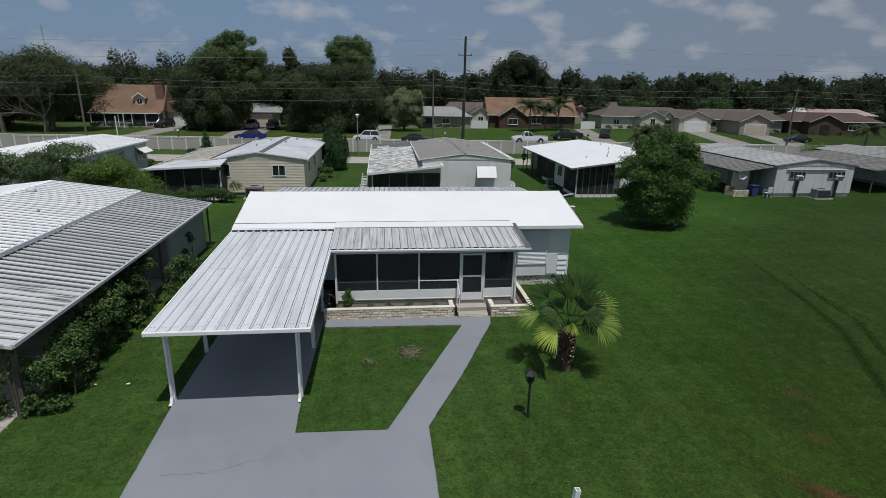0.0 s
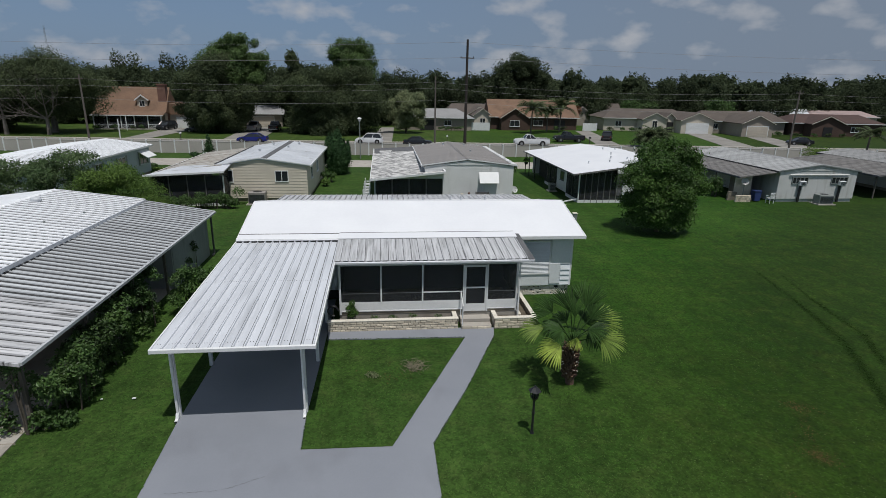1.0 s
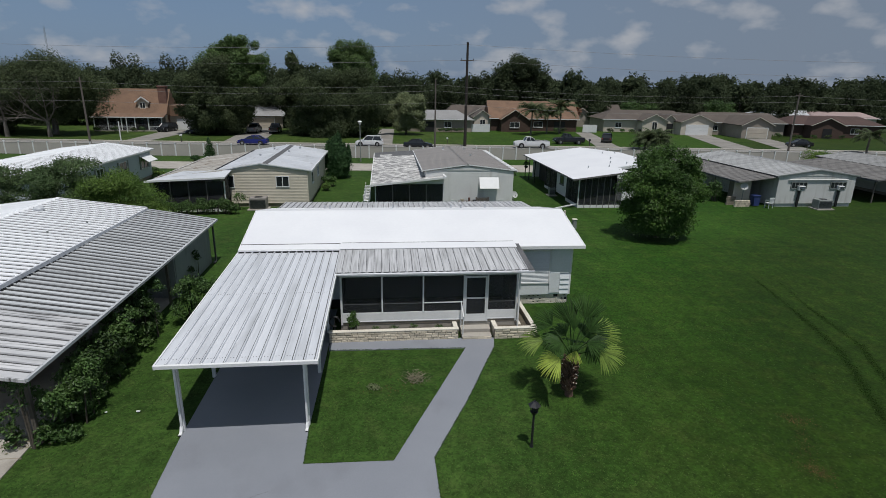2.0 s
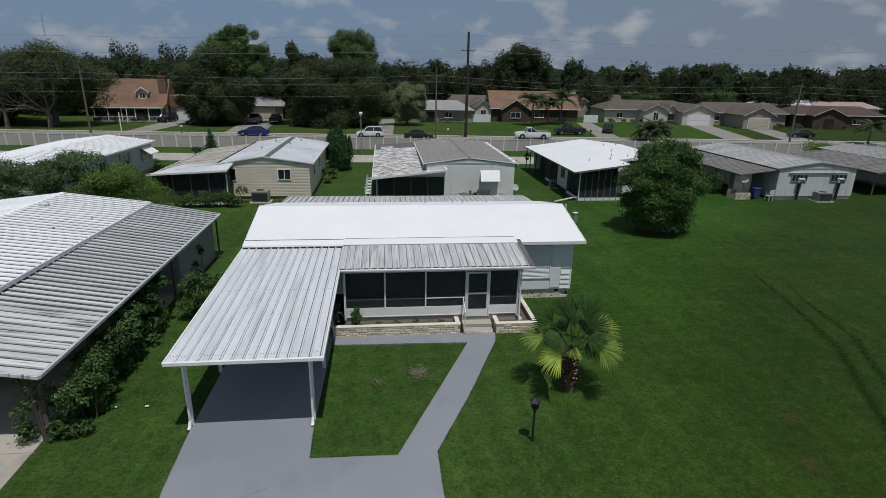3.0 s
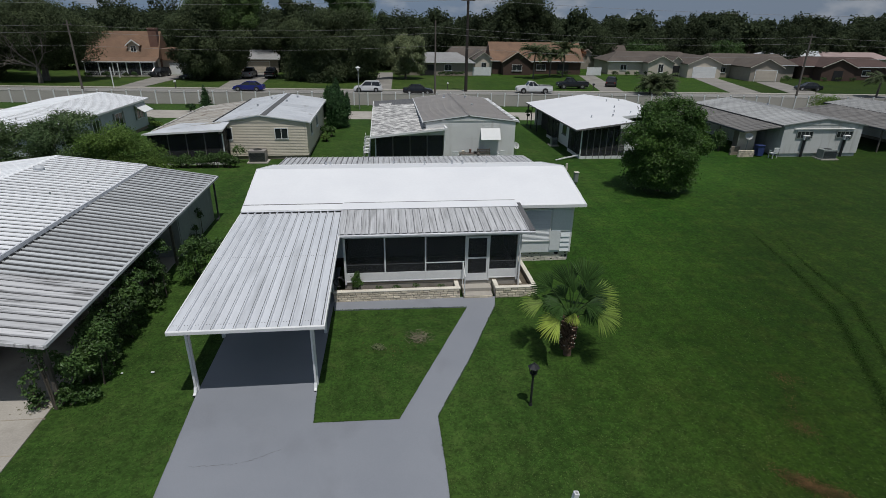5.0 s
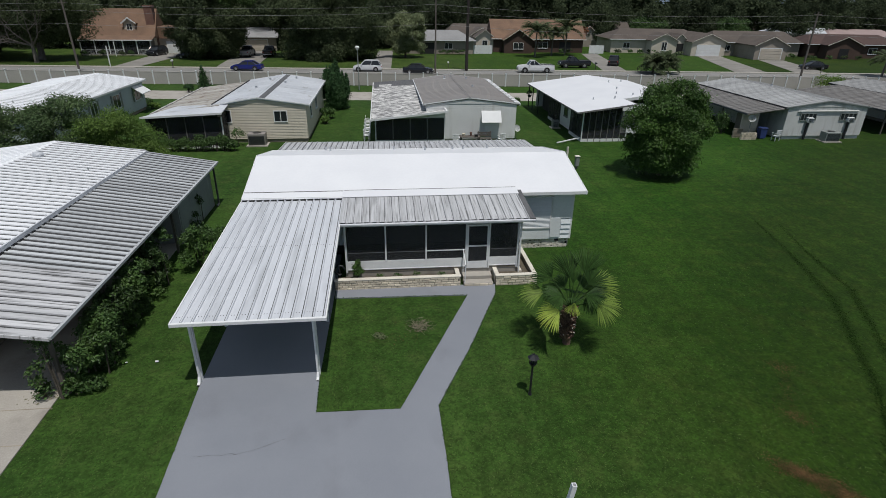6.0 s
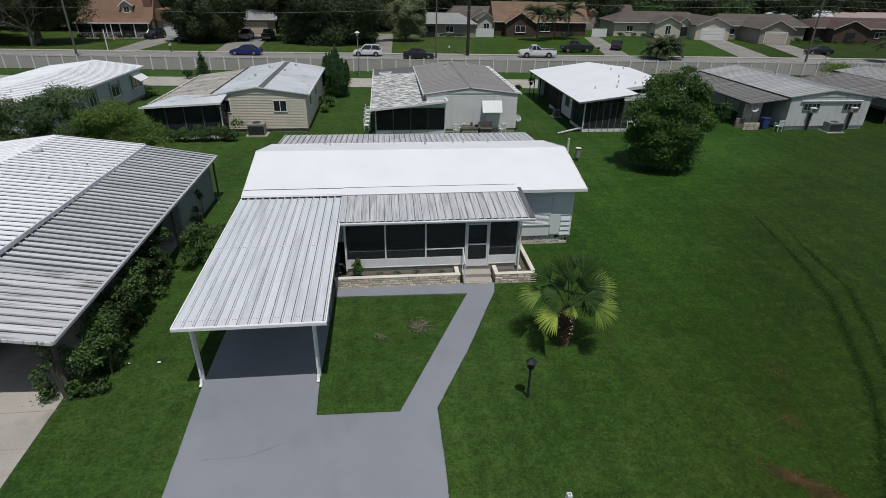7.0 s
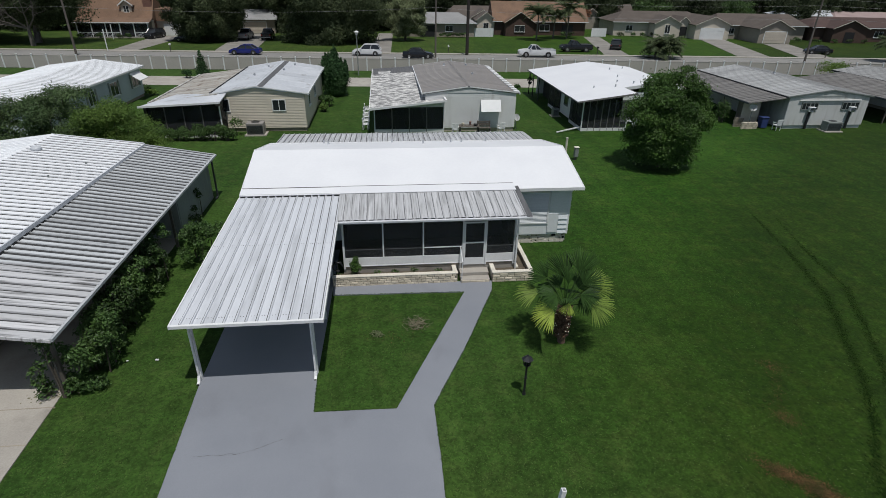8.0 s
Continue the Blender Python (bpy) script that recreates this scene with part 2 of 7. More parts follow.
ALU_STREAK = mat("streaked_metal_pan", (0.47, 0.475, 0.485), (0.55, 0.55, 0.56), 0.7, (4, 0.4, 1), 6, 0.08, 0.55, 0.0, 0.05,
                 dirt=((0.07, 0.068, 0.066), 1.6, 0.53, 0.68, (6, 0.35, 1)), each=0.12)
ALU_WORN = mat("worn_metal_pan", (0.23, 0.232, 0.23), (0.30, 0.302, 0.30), 0.7, (4, 0.4, 1), 6, 0.08, 0.55, 0.0, 0.05,
               dirt=((0.10, 0.098, 0.095), 0.9, 0.54, 0.76, (5, 0.4, 1)), each=0.1)
ALU_MID = mat("aged_metal_pan", (0.30, 0.305, 0.305), (0.38, 0.385, 0.385), 0.7, (4, 0.4, 1), 6, 0.08, 0.55, 0.0, 0.05,
              dirt=((0.12, 0.12, 0.118), 0.9, 0.56, 0.78, (5, 0.4, 1)), each=0.12)
ALU_DARK = mat("dark_weathered_pan", (0.135, 0.13, 0.125), (0.19, 0.183, 0.177), 0.7, (4, 0.4, 1), 6, 0.1, 0.8, 0.0, 0.05,
               dirt=((0.07, 0.07, 0.07), 0.9, 0.5, 0.75, (5, 0.4, 1)), each=0.12)
ALU_NB = mat("pale_metal_pan", (0.80, 0.815, 0.835), (0.75, 0.765, 0.785), 0.7, (4, 0.4, 1), 6, 0.06, 0.45, 0.0, 0.04, each=0.06)
GALV = mat("galvanised_roof", (0.54, 0.56, 0.59), (0.47, 0.49, 0.52), 0.4, (1, 1, 1), 5, 0.08, 0.5, 0.0, 0.05,
           dirt=((0.16, 0.14, 0.12), 0.5, 0.6, 0.82, (1, 3, 1)), each=0.08)
RUST = mat("stained_tan_panel", (0.40, 0.385, 0.355), (0.31, 0.285, 0.25), 0.4, (1, 1, 1), 5, 0.1, 0.7, 0.0, 0.05,
           dirt=((0.13, 0.085, 0.055), 0.7, 0.55, 0.78, (0.4, 4, 1)), each=0.12)
TAUPE = mat("taupe_metal_roof", (0.225, 0.208, 0.195), (0.19, 0.176, 0.166), 0.4, fine=5, amt=0.06, rough=0.5, each=0.05)
FELT = mat("peeling_rolled_roof", (0.26, 0.258, 0.257), (0.13, 0.13, 0.13), 2.5, (0.5, 1.5, 1), 9, 0.4, 0.9, 0.0, 0.2,
           dirt=((0.58, 0.575, 0.56), 3.2, 0.44, 0.57, (0.5, 1.5, 1)))
SIDE_WHITE = mat("white_metal_siding", (0.77, 0.81, 0.82), (0.71, 0.75, 0.765), 0.8, fine=15, amt=0.05, rough=0.5, bump=0.05)
SIDE_DULL = mat("dull_white_panel", (0.60, 0.61, 0.595), (0.52, 0.53, 0.515), 0.6, fine=15, amt=0.06, rough=0.6, bump=0.05,
                dirt=((0.36, 0.35, 0.32), 0.9, 0.52, 0.82, (3, 3, 0.35)))
SIDE_TAN = mat("cream_vinyl_siding", (0.66, 0.60, 0.49), (0.60, 0.545, 0.445), 0.6, fine=15, amt=0.05, rough=0.6, bump=0.05)
SIDE_GREY = mat("pale_grey_siding", (0.72, 0.725, 0.715), (0.65, 0.655, 0.645), 0.6, fine=15, amt=0.05, rough=0.55, bump=0.05,
                dirt=((0.5, 0.49, 0.46), 0.8, 0.56, 0.85, (3, 3, 0.4)))
SIDE_BLUE = mat("blue_grey_siding", (0.475, 0.537, 0.556), (0.425, 0.481, 0.500), 0.6, fine=15, amt=0.05, rough=0.55, bump=0.05)
SHED_GREY = mat("shed_panel", (0.30, 0.32, 0.335), (0.25, 0.265, 0.28), 0.8, fine=12, amt=0.08, rough=0.7, dirt=((0.16, 0.165, 0.16), 1.2, 0.5, 0.8, (2, 2, 0.4)))
STUCCO = mat("beige_stucco", (0.58, 0.52, 0.44), (0.51, 0.455, 0.385), 0.5, fine=18, amt=0.08, rough=0.9)
STUCCO_GREY = mat("greige_stucco", (0.33, 0.29, 0.245), (0.28, 0.245, 0.205), 0.5, fine=18, amt=0.08, rough=0.9)
STUCCO_RED = mat("brick_red_stucco", (0.085, 0.052, 0.04), (0.07, 0.043, 0.033), 0.5, fine=18, amt=0.1, rough=0.9)
SHINGLE_OR = mat("russet_shingles", (0.19, 0.115, 0.074), (0.14, 0.088, 0.058), 0.5, fine=6, amt=0.2, rough=0.9)
SHINGLE_RED = mat("dark_red_shingles", (0.075, 0.045, 0.038), (0.06, 0.037, 0.032), 0.4, fine=6, amt=0.2, rough=0.9)
SHINGLE_PINK = mat("faded_pink_metal_roof", (0.33, 0.25, 0.235), (0.28, 0.21, 0.2), 0.4, fine=6, amt=0.1, rough=0.7)
SHINGLE_BR = mat("brown_shingles", (0.10, 0.082, 0.069), (0.08, 0.065, 0.055), 0.4, fine=6, amt=0.2, rough=0.9)
SHINGLE_GR = mat("grey_shingles", (0.26, 0.26, 0.26), (0.22, 0.22, 0.22), 0.4, fine=6, amt=0.15, rough=0.9)
BRICK = mat("red_brick", (0.19, 0.105, 0.08), (0.15, 0.08, 0.062), 1.5, fine=12, amt=0.25, rough=0.9)
STONE = mat("buff_stone", (0.66, 0.59, 0.47), (0.53, 0.47, 0.37), 3.0, fine=25, amt=0.15, rough=0.85, bump=0.3, each=0.22)
MORTAR = mat("stone_joint", (0.32, 0.28, 0.22), (0.25, 0.215, 0.17), 3.0, fine=30, amt=0.1, rough=0.95)
# near-black that paints shade into gaps, interiors, entries and arches
DARK = mat("opening_shade", (0.012, 0.012, 0.013), (0.016, 0.016, 0.017), 1.0, amt=0.1, rough=0.6, bump=0.0)
SCREEN = mat("insect_screen", (0.030, 0.033, 0.037), (0.040, 0.043, 0.047), 1.0, amt=0.05, rough=0.55, bump=0.0, see=0.64, spec=0.3)
GLASS = mat("window_glass", (0.02, 0.024, 0.028), (0.03, 0.034, 0.038), 0.7, amt=0.05, rough=0.08, bump=0.0)
IRON = mat("black_iron", (0.015, 0.016, 0.018), (0.02, 0.02, 0.022), 3.0, amt=0.1, rough=0.45)
POLE_WOOD = mat("grey_pole_wood", (0.13, 0.115, 0.10), (0.10, 0.088, 0.075), 1.5, (4, 4, 0.3), 10, 0.2, 0.9)
POLE_DARK = mat("dark_pole", (0.028, 0.022, 0.018), (0.022, 0.018, 0.015), 1.5, (4, 4, 0.3), 10, 0.2, 0.8)
WIRE = mat("wire", (0.22, 0.22, 0.22), rough=0.6, bump=0.0)
BARK = mat("bark", (0.10, 0.085, 0.068), (0.07, 0.058, 0.046), 1.5, (3, 3, 0.6), 9, 0.3, 0.95, bump=0.5)
BARK_PALE = mat("pale_dead_wood", (0.17, 0.155, 0.137), (0.115, 0.10, 0.088), 1.5, (3, 3, 0.6), 9, 0.3, 0.95)
LEAF_OAK = mat("oak_leaves", (0.066, 0.09, 0.045), (0.09, 0.116, 0.054), 0.25, fine=2, amt=0.2, rough=0.8, bump=0.0, island=0.3, through_light=0.4, spec=0.25)
LEAF_FAR = mat("far_leaves", (0.046, 0.063, 0.032), (0.06, 0.08, 0.04), 0.12, fine=0.8, amt=0.2, rough=0.85, bump=0.0, island=0.2, each=0.2, through_light=0.45, spec=0.2)
LEAF_BRIGHT = mat("fresh_leaves", (0.095, 0.155, 0.045), (0.07, 0.122, 0.038), 0.3, fine=2, amt=0.2, rough=0.6, bump=0.0, island=0.4, through_light=0.3, spec=0.3)
LEAF_CITRUS = mat("glossy_leaves", (0.042, 0.092, 0.019), (0.072, 0.142, 0.027), 0.5, fine=3, amt=0.2, rough=0.5, bump=0.0, island=0.4, through_light=0.2, spec=0.28)
LEAF_HEDGE = mat("hedge_leaves", (0.049, 0.102, 0.027), (0.075, 0.136, 0.034), 0.5, fine=3, amt=0.2, rough=0.5, bump=0.0, island=0.45, through_light=0.25, spec=0.35)
# darker copy of the hedge leaves, with the hedge's inner shade in its colour
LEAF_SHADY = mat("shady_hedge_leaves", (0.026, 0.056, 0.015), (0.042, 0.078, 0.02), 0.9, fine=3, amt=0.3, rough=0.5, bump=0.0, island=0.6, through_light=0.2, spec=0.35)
LEAF_SPRAY = mat("grey_green_leaves", (0.075, 0.125, 0.048), (0.105, 0.16, 0.062), 0.5, fine=3, amt=0.2, rough=0.5, bump=0.0, island=0.45, through_light=0.3, spec=0.35)
LEAF_LIME = mat("yellow_green_leaves", (0.145, 0.225, 0.046), (0.10, 0.175, 0.038), 0.5, fine=3, amt=0.2, rough=0.6, bump=0.0, island=0.35, through_light=0.3, spec=0.3)
LEAF_PINE = mat("cypress_leaves", (0.029, 0.071, 0.025), (0.041, 0.091, 0.029), 0.5, fine=3, amt=0.2, rough=0.7, bump=0.0, island=0.4, through_light=0.1, spec=0.2)
LEAF_WILLOW = mat("olive_leaves", (0.215, 0.25, 0.13), (0.18, 0.215, 0.115), 0.4, fine=3, amt=0.2, rough=0.7, bump=0.0, island=0.35, through_light=0.25, spec=0.2)
# fan greens carry light too: pale for lit fans, dark for shaded ones
PALM_LIGHT = mat("pale_lit_palm_leaf", (0.19, 0.27, 0.055), (0.12, 0.185, 0.038), 1.5, fine=8, amt=0.15, spec=0.25, rough=0.55, bump=0.0, island=0.3, through_light=0.3)
PALM = mat("palm_leaf", (0.022, 0.053, 0.012), (0.042, 0.088, 0.02), 1.5, fine=8, amt=0.15, spec=0.2, rough=0.6, bump=0.0, each=0.2, island=0.25, through_light=0.25)
PALM_OLD = mat("yellowing_palm_leaf", (0.33, 0.42, 0.065), (0.27, 0.36, 0.058), 1.5, fine=8, amt=0.15, rough=0.5, bump=0.0, island=0.2, through_light=0.25)
PALM_TRUNK = mat("palm_boots", (0.16, 0.095, 0.065), (0.10, 0.06, 0.045), 3.0, fine=14, amt=0.3, rough=0.95, bump=0.4, island=0.5)

# ---- building helpers ----


def thing(name, label, category, group="", kind="", at=(0, 0, 0)):
    ob = tagged(new(name), label, category, group, kind)
    ob.location = at
    ob.empty_display_size = 0.3
    return ob


def mesh_of(bm, material, name="mesh"):
    me = bpy.data.meshes.new(name)
    bmesh.ops.recalc_face_normals(bm, faces=bm.faces)
    bm.to_mesh(me)
    bm.free()
    me.materials.append(material)
    return me


def part(name, bm, material, parent=None, label="", kind=""):
    """One mesh object out of a bmesh or a mesh, in world places, under its thing."""
    me = bm if isinstance(bm, bpy.types.Mesh) else mesh_of(bm, material, name)
    ob = tagged(new(name, me), label, kind=kind)
    if parent:
        ob.parent = parent
        top = parent
        shift = Vector((0, 0, 0))
        while top:
            shift += top.location
            top = top.parent
        ob.location = -shift
    return ob


def piece(name, me, m, parent, label=""):
    """An object on a shared mesh at the world pose m, under a parent whose parents are all unturned."""
    ob = tagged(new(name, me), label)
    ob.parent = parent
    shift, top = Vector((0, 0, 0)), parent
    while top:
        shift += top.location
        top = top.parent
    ob.matrix_basis = Matrix.Translation(-shift) @ m
    return ob


def box(bm, x0, x1, y0, y1, z0, z1, bevel=0.0):
    v = bmesh.ops.create_cube(bm, size=1, matrix=Matrix.LocRotScale(((x0 + x1) / 2, (y0 + y1) / 2, (z0 + z1) / 2), None,
                                                                    (abs(x1 - x0), abs(y1 - y0), abs(z1 - z0))))["verts"]
    if bevel:
        es = {e for q in v for e in q.link_edges}
        bmesh.ops.bevel(bm, geom=list(es), offset=bevel, segments=1, affect="EDGES")
    return bm


def boxes(*many, bevel=0.0):
    bm = bmesh.new()
    for b in many:
        box(bm, *b, bevel=bevel)
    return bm


def prism(points, axis, a, z):
    """A polygon of (u, v) drawn out along an axis: along "y" the points are (x, z), along "x" (y, z), along "z" (x, y)."""
    bm = bmesh.new()
    put = {"y": lambda u, v, w: (u, w, v), "x": lambda u, v, w: (w, u, v), "z": lambda u, v, w: (u, v, w)}[axis]
    ends = [[bm.verts.new(put(u, v, w)) for u, v in points] for w in (a, z)]
    n = len(points)
    for i in range(n):
        bm.faces.new((ends[0][i], ends[0][(i + 1) % n], ends[1][(i + 1) % n], ends[1][i]))
    bm.faces.new(ends[0])
    bm.faces.new(ends[1])
    return bm


def rod(bm, a, b, r0, r1=None, sides=8):
    a, b = Vector(a), Vector(b)
    d = b - a
    q = d.to_track_quat("Z", "Y").to_matrix().to_4x4()
    bmesh.ops.create_cone(bm, cap_ends=True, segments=sides, radius1=r0, radius2=r0 if r1 is None else r1, depth=d.length,
                          matrix=Matrix.Translation((a + b) / 2) @ q)
    return bm


def pan_mesh(name, width, length, rib, material, rib_w=0.045, thick=0.012, grime_shade=None, soil=0.03):
    """One roofing pan: flat, with a raised rib along one side and a strip beside it, dark with soil and painted rib
    shade; x across, y up the slope.
    """
    w, r = width, rib_w
    pts = [(0, -thick), (w, -thick), (w, 0), (w - 0.012, rib), (w - r, rib), (w - r - 0.008, 0), (w - r - soil, 0), (0, 0)]
    me = mesh_of(prism(pts, "y", 0, length), material, name)
    if grime_shade:
        me.materials.append(grime_shade)
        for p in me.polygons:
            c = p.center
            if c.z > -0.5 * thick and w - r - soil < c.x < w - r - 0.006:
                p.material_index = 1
    return me


def panned(parent, corner, across, up, n, rib, material, name="roof_panel", rib_w=0.045, lift=0.0, grime_shade=None, soil=0.03):
    """Covers the slope from corner, along across and up, with n pans."""
    corner, across, up = Vector(corner), Vector(across), Vector(up)
    ux, uy = across.normalized(), up.normalized()
    uz = ux.cross(uy)
    me = pan_mesh(name, across.length / n, up.length, rib, material, rib_w, grime_shade=grime_shade, soil=soil)
    rot = Matrix((ux, uy, uz)).transposed().to_4x4()
    for i in range(n):
        piece(name, me, Matrix.Translation(corner + uz * lift + across * (i / n)) @ rot, parent)


def lapped(x0, x1, y, z0, z1, step=0.2, depth=0.03, axis="x", out=-1, thick=0.09, lean=0.13):
    """A wall with lapped boards along x at y (or along y at x for axis 'y'), its boards leaning out towards out."""
    n = max(1, round((z1 - z0) / step))
    h = (z1 - z0) / n
    depth = min(depth, h * lean)
    pts = []
    for i in range(n):
        pts += [(y + out * depth, z0 + i * h), (y + out * 0.002, z0 + (i + 1) * h)]
    pts += [(y - out * thick, z1), (y - out * thick, z0)]
    return prism(pts, axis, x0, x1)


def slab_between(a, b, c, d, thick):
    """A plate with the corners a, b, c, d on top."""
    bm = bmesh.new()
    top = [bm.verts.new(p) for p in (a, b, c, d)]
    low = [bm.verts.new((p[0], p[1], p[2] - thick)) for p in (a, b, c, d)]
    bm.faces.new(top)
    bm.faces.new(low)
    for i in range(4):
        bm.faces.new((top[i], top[(i + 1) % 4], low[(i + 1) % 4], low[i]))
    return bm


def leaf_mesh(name, blobs, count, size, material, seed, thin=0.5, shell=0.35, tri=False, rough=0.7):
    """Many small folded leaves round the blobs (x, y, z, rx, ry, rz)."""
    rng = np.random.default_rng(seed)
    bl = np.array(blobs, float)
    weight = (bl[:, 3] * bl[:, 4]) ** 0.9
    pick = rng.choice(len(bl), count, p=weight / weight.sum())
    d = rng.normal(size=(count, 3))
    d /= np.linalg.norm(d, axis=1)[:, None]
    if not tri:
        d[:, 2] = np.where(d[:, 2] < -0.3, -d[:, 2] * 0.6, d[:, 2])
    rad = 1 - shell * rng.random(count) ** 1.5
    rad *= 1 + 0.16 * rng.normal(size=count)
    c = bl[pick, :3] + d * bl[pick, 3:] * rad[:, None]
    nrm = d + rng.normal(scale=rough, size=(count, 3)) + np.array((0, 0, 0.35))
    nrm /= np.linalg.norm(nrm, axis=1)[:, None]
    t = np.cross(nrm, rng.normal(size=(count, 3)))
    t /= np.linalg.norm(t, axis=1)[:, None] + 1e-9
    s = np.cross(nrm, t)
    ln = size * (0.6 + 0.8 * rng.random(count))[:, None]
    if tri:
        v = np.stack([c - t * ln * 0.5, c + t * ln * 0.5, c + s * ln * thin * 1.3 + nrm * ln * 0.1], 1).reshape(-1, 3)
        me = bpy.data.meshes.new(name)
        me.from_pydata(v.tolist(), [], np.arange(count * 3).reshape(-1, 3).tolist())
        me.materials.append(material)
        return me
    v = np.stack([c - t * ln * 0.5, c + s * ln * thin * 0.5 + nrm * ln * 0.12, c + t * ln * 0.5, c - s * ln * thin * 0.5 + nrm * ln * 0.12], 1).reshape(-1, 3)
    me = bpy.data.meshes.new(name)
    f = np.arange(count * 4).reshape(-1, 4)
    me.from_pydata(v.tolist(), [], f.tolist())
    me.materials.append(material)
    return me


def crown_blobs(rng, centre, rx, ry, rz, n, small=0.42, tall=0.85):
    """Clumps spread over an ellipsoid crown, with an uneven outline."""
    out = []
    for i in range(n):
        v = Vector((rng.gauss(0, 1), rng.gauss(0, 1), rng.gauss(0, 1))).normalized()
        k = rng.uniform(0.45, 0.95)
        s = small * rng.uniform(0.7, 1.25)
        out.append((centre[0] + v.x * rx * k, centre[1] + v.y * ry * k, centre[2] + v.z * rz * k, rx * s, ry * s, max(rz, 0.8 * rx) * s * tall))
    return out


def trunk_bm(rng, base, top, r, crown, limbs):
    """A tapered trunk with bends, and limbs out to the crown's clumps."""
    bm = bmesh.new()
    base, top = Vector(base), Vector(top)
    last, k = base, 5
    for i in range(1, k + 1):
        nxt = base.lerp(top, i / k) + Vector((rng.uniform(-1, 1), rng.uniform(-1, 1), 0)) * r * 0.5
        rod(bm, last, nxt, r * (1.15 - 0.75 * (i - 1) / k), r * (1.15 - 0.75 * i / k), 9)
        last = nxt
    for b in rng.sample(crown, min(limbs, len(crown))):
        a = base.lerp(top, rng.uniform(0.45, 0.95))
        end = Vector(b[:3])
        bend = a.lerp(end, 0.5) + Vector((rng.uniform(-1, 1), rng.uniform(-1, 1), rng.uniform(0, 1))) * r * 1.5
        rod(bm, a, bend, r * 0.42, r * 0.28, 6)
        rod(bm, bend, end, r * 0.28, r * 0.1, 6)
    return bm


def tree(name, label, at, height, rx, ry, low, leaves, size, leaf, seed, clumps=26, r=0.25, small=0.42, category="tree", bark=None, group="", tops=(), tri=False, tall=0.85):
    """A tree at a place: trunk and crown are its parts; low is the crown's underside."""
    rng = random.Random(seed)
    ob = thing(name, label, category, group, at=(at[0], at[1], 0))
    mid = (at[0], at[1], (height + low) / 2)
    blobs = crown_blobs(rng, mid, rx, ry, (height - low) / 2, clumps, small, tall)
    blobs += [(at[0] + x, at[1] + y, z, a, a, b) for x, y, z, a, b in tops]
    part("trunk", trunk_bm(rng, (at[0], at[1], -0.1), (at[0], at[1], low + (height - low) * 0.6), r, blobs, 12), bark or BARK, ob)
    part("crown", leaf_mesh(name + "_leaves", blobs, leaves, size, leaf, seed, tri=tri, rough=0.5 if tri else 0.7), None, ob)
    return ob

# ---- ground, drives, roads ----


def tilt_y(x):
    """How far the streets behind swing round as they go along x."""
    return -0.053 * x - 0.00018 * x * abs(x)


def strip(name, y0, y1, z, material, label, xs=range(-400, 401, 20), thick=0.25):
    bm = bmesh.new()
    rows = [[bm.verts.new((x, y + tilt_y(x), h)) for y, h in ((y0, z), (y1, z), (y1, z - thick), (y0, z - thick))] for x in xs]
    for a, b in zip(rows, rows[1:]):
        for i in range(4):
            bm.faces.new((a[i], a[(i + 1) % 4], b[(i + 1) % 4], b[i]))
    bm.faces.new(rows[0])
    bm.faces.new(rows[-1])
    ob = part(name, bm, material)
    return tagged(ob, label, name, kind="structure")


bm = bmesh.new()
bmesh.ops.create_grid(bm, x_segments=8, y_segments=8, size=3000)
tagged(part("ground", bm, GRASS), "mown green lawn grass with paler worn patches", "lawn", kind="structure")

drive = [(-5.85, 22.6), (-5.85, 13.6), (-5.68, 9.9), (-5.5, 0), (-5.4, -8), (0.9, -8), (1.08, 3), (1.2, 10.3), (1.19, 12.28), (2.52, 15.0), (4.1, 18.6), (4.22, 19.3), (-2.25, 19.5), (-2.2, 18.64),
         (2.95, 18.5), (0.09, 12.24), (-2.27, 12.3), (-2.33, 13.9), (-2.2, 22.6)]
tagged(part("driveway", prism(drive, "z", -0.2, 0.03), DRIVE), "grey painted concrete driveway with a forked garden walk", "driveway", kind="structure")
slab = [(-20, 14.5), (-20, -8), (-9.4, -8), (-9.62, 10.4), (-9.75, 14.1), (-9.75, 29.6), (-20, 29.6)]
tagged(part("driveway", prism(slab, "z", -0.2, 0.03), CONC), "pale weathered concrete carport slab with joints", "driveway", kind="structure")

joints = bmesh.new()
for y in (13.15, 11.75, 9.6):
    box(joints, -20, -9.66, y - 0.014, y + 0.014, 0.0, 0.034)
tagged(part("slab_joint", joints, MORTAR), "dark joints across the concrete slab", "driveway", kind="structure")


def crack(pts, seed, half=0.006):
    rng = random.Random(seed)
    bm = bmesh.new()
    for (ax, ay), (bx, by) in zip(pts, pts[1:]):
        for i in range(10):
            x0, y0, x1, y1 = (a + (b - a) * k for k in (i / 10, (i + 1) / 10) for a, b in ((ax, bx), (ay, by)))
            w = half * rng.uniform(0.3, 1.6)
            dy = rng.uniform(-0.02, 0.02)
            bm.faces.new([bm.verts.new(v) for v in ((x0, y0 - w + dy, 0.034), (x1, y1 - w + dy, 0.034), (x1, y1 + w + dy, 0.034), (x0, y0 + w + dy, 0.034))])
    tagged(part("slab_crack", bm, GRIME), "fine crack in the painted driveway", "driveway", kind="structure")


crack([(-5.2, 10.95), (-4.1, 10.95), (-3.65, 11.05), (-3.0, 11.35)], 1, 0.004)
strip("street", 63.2, 69.0, 0.02, CONC, "pale worn residential street behind the homes")
strip("road", 76.2, 91.6, 0.02, ASPHALT, "grey through road behind the boundary wall")
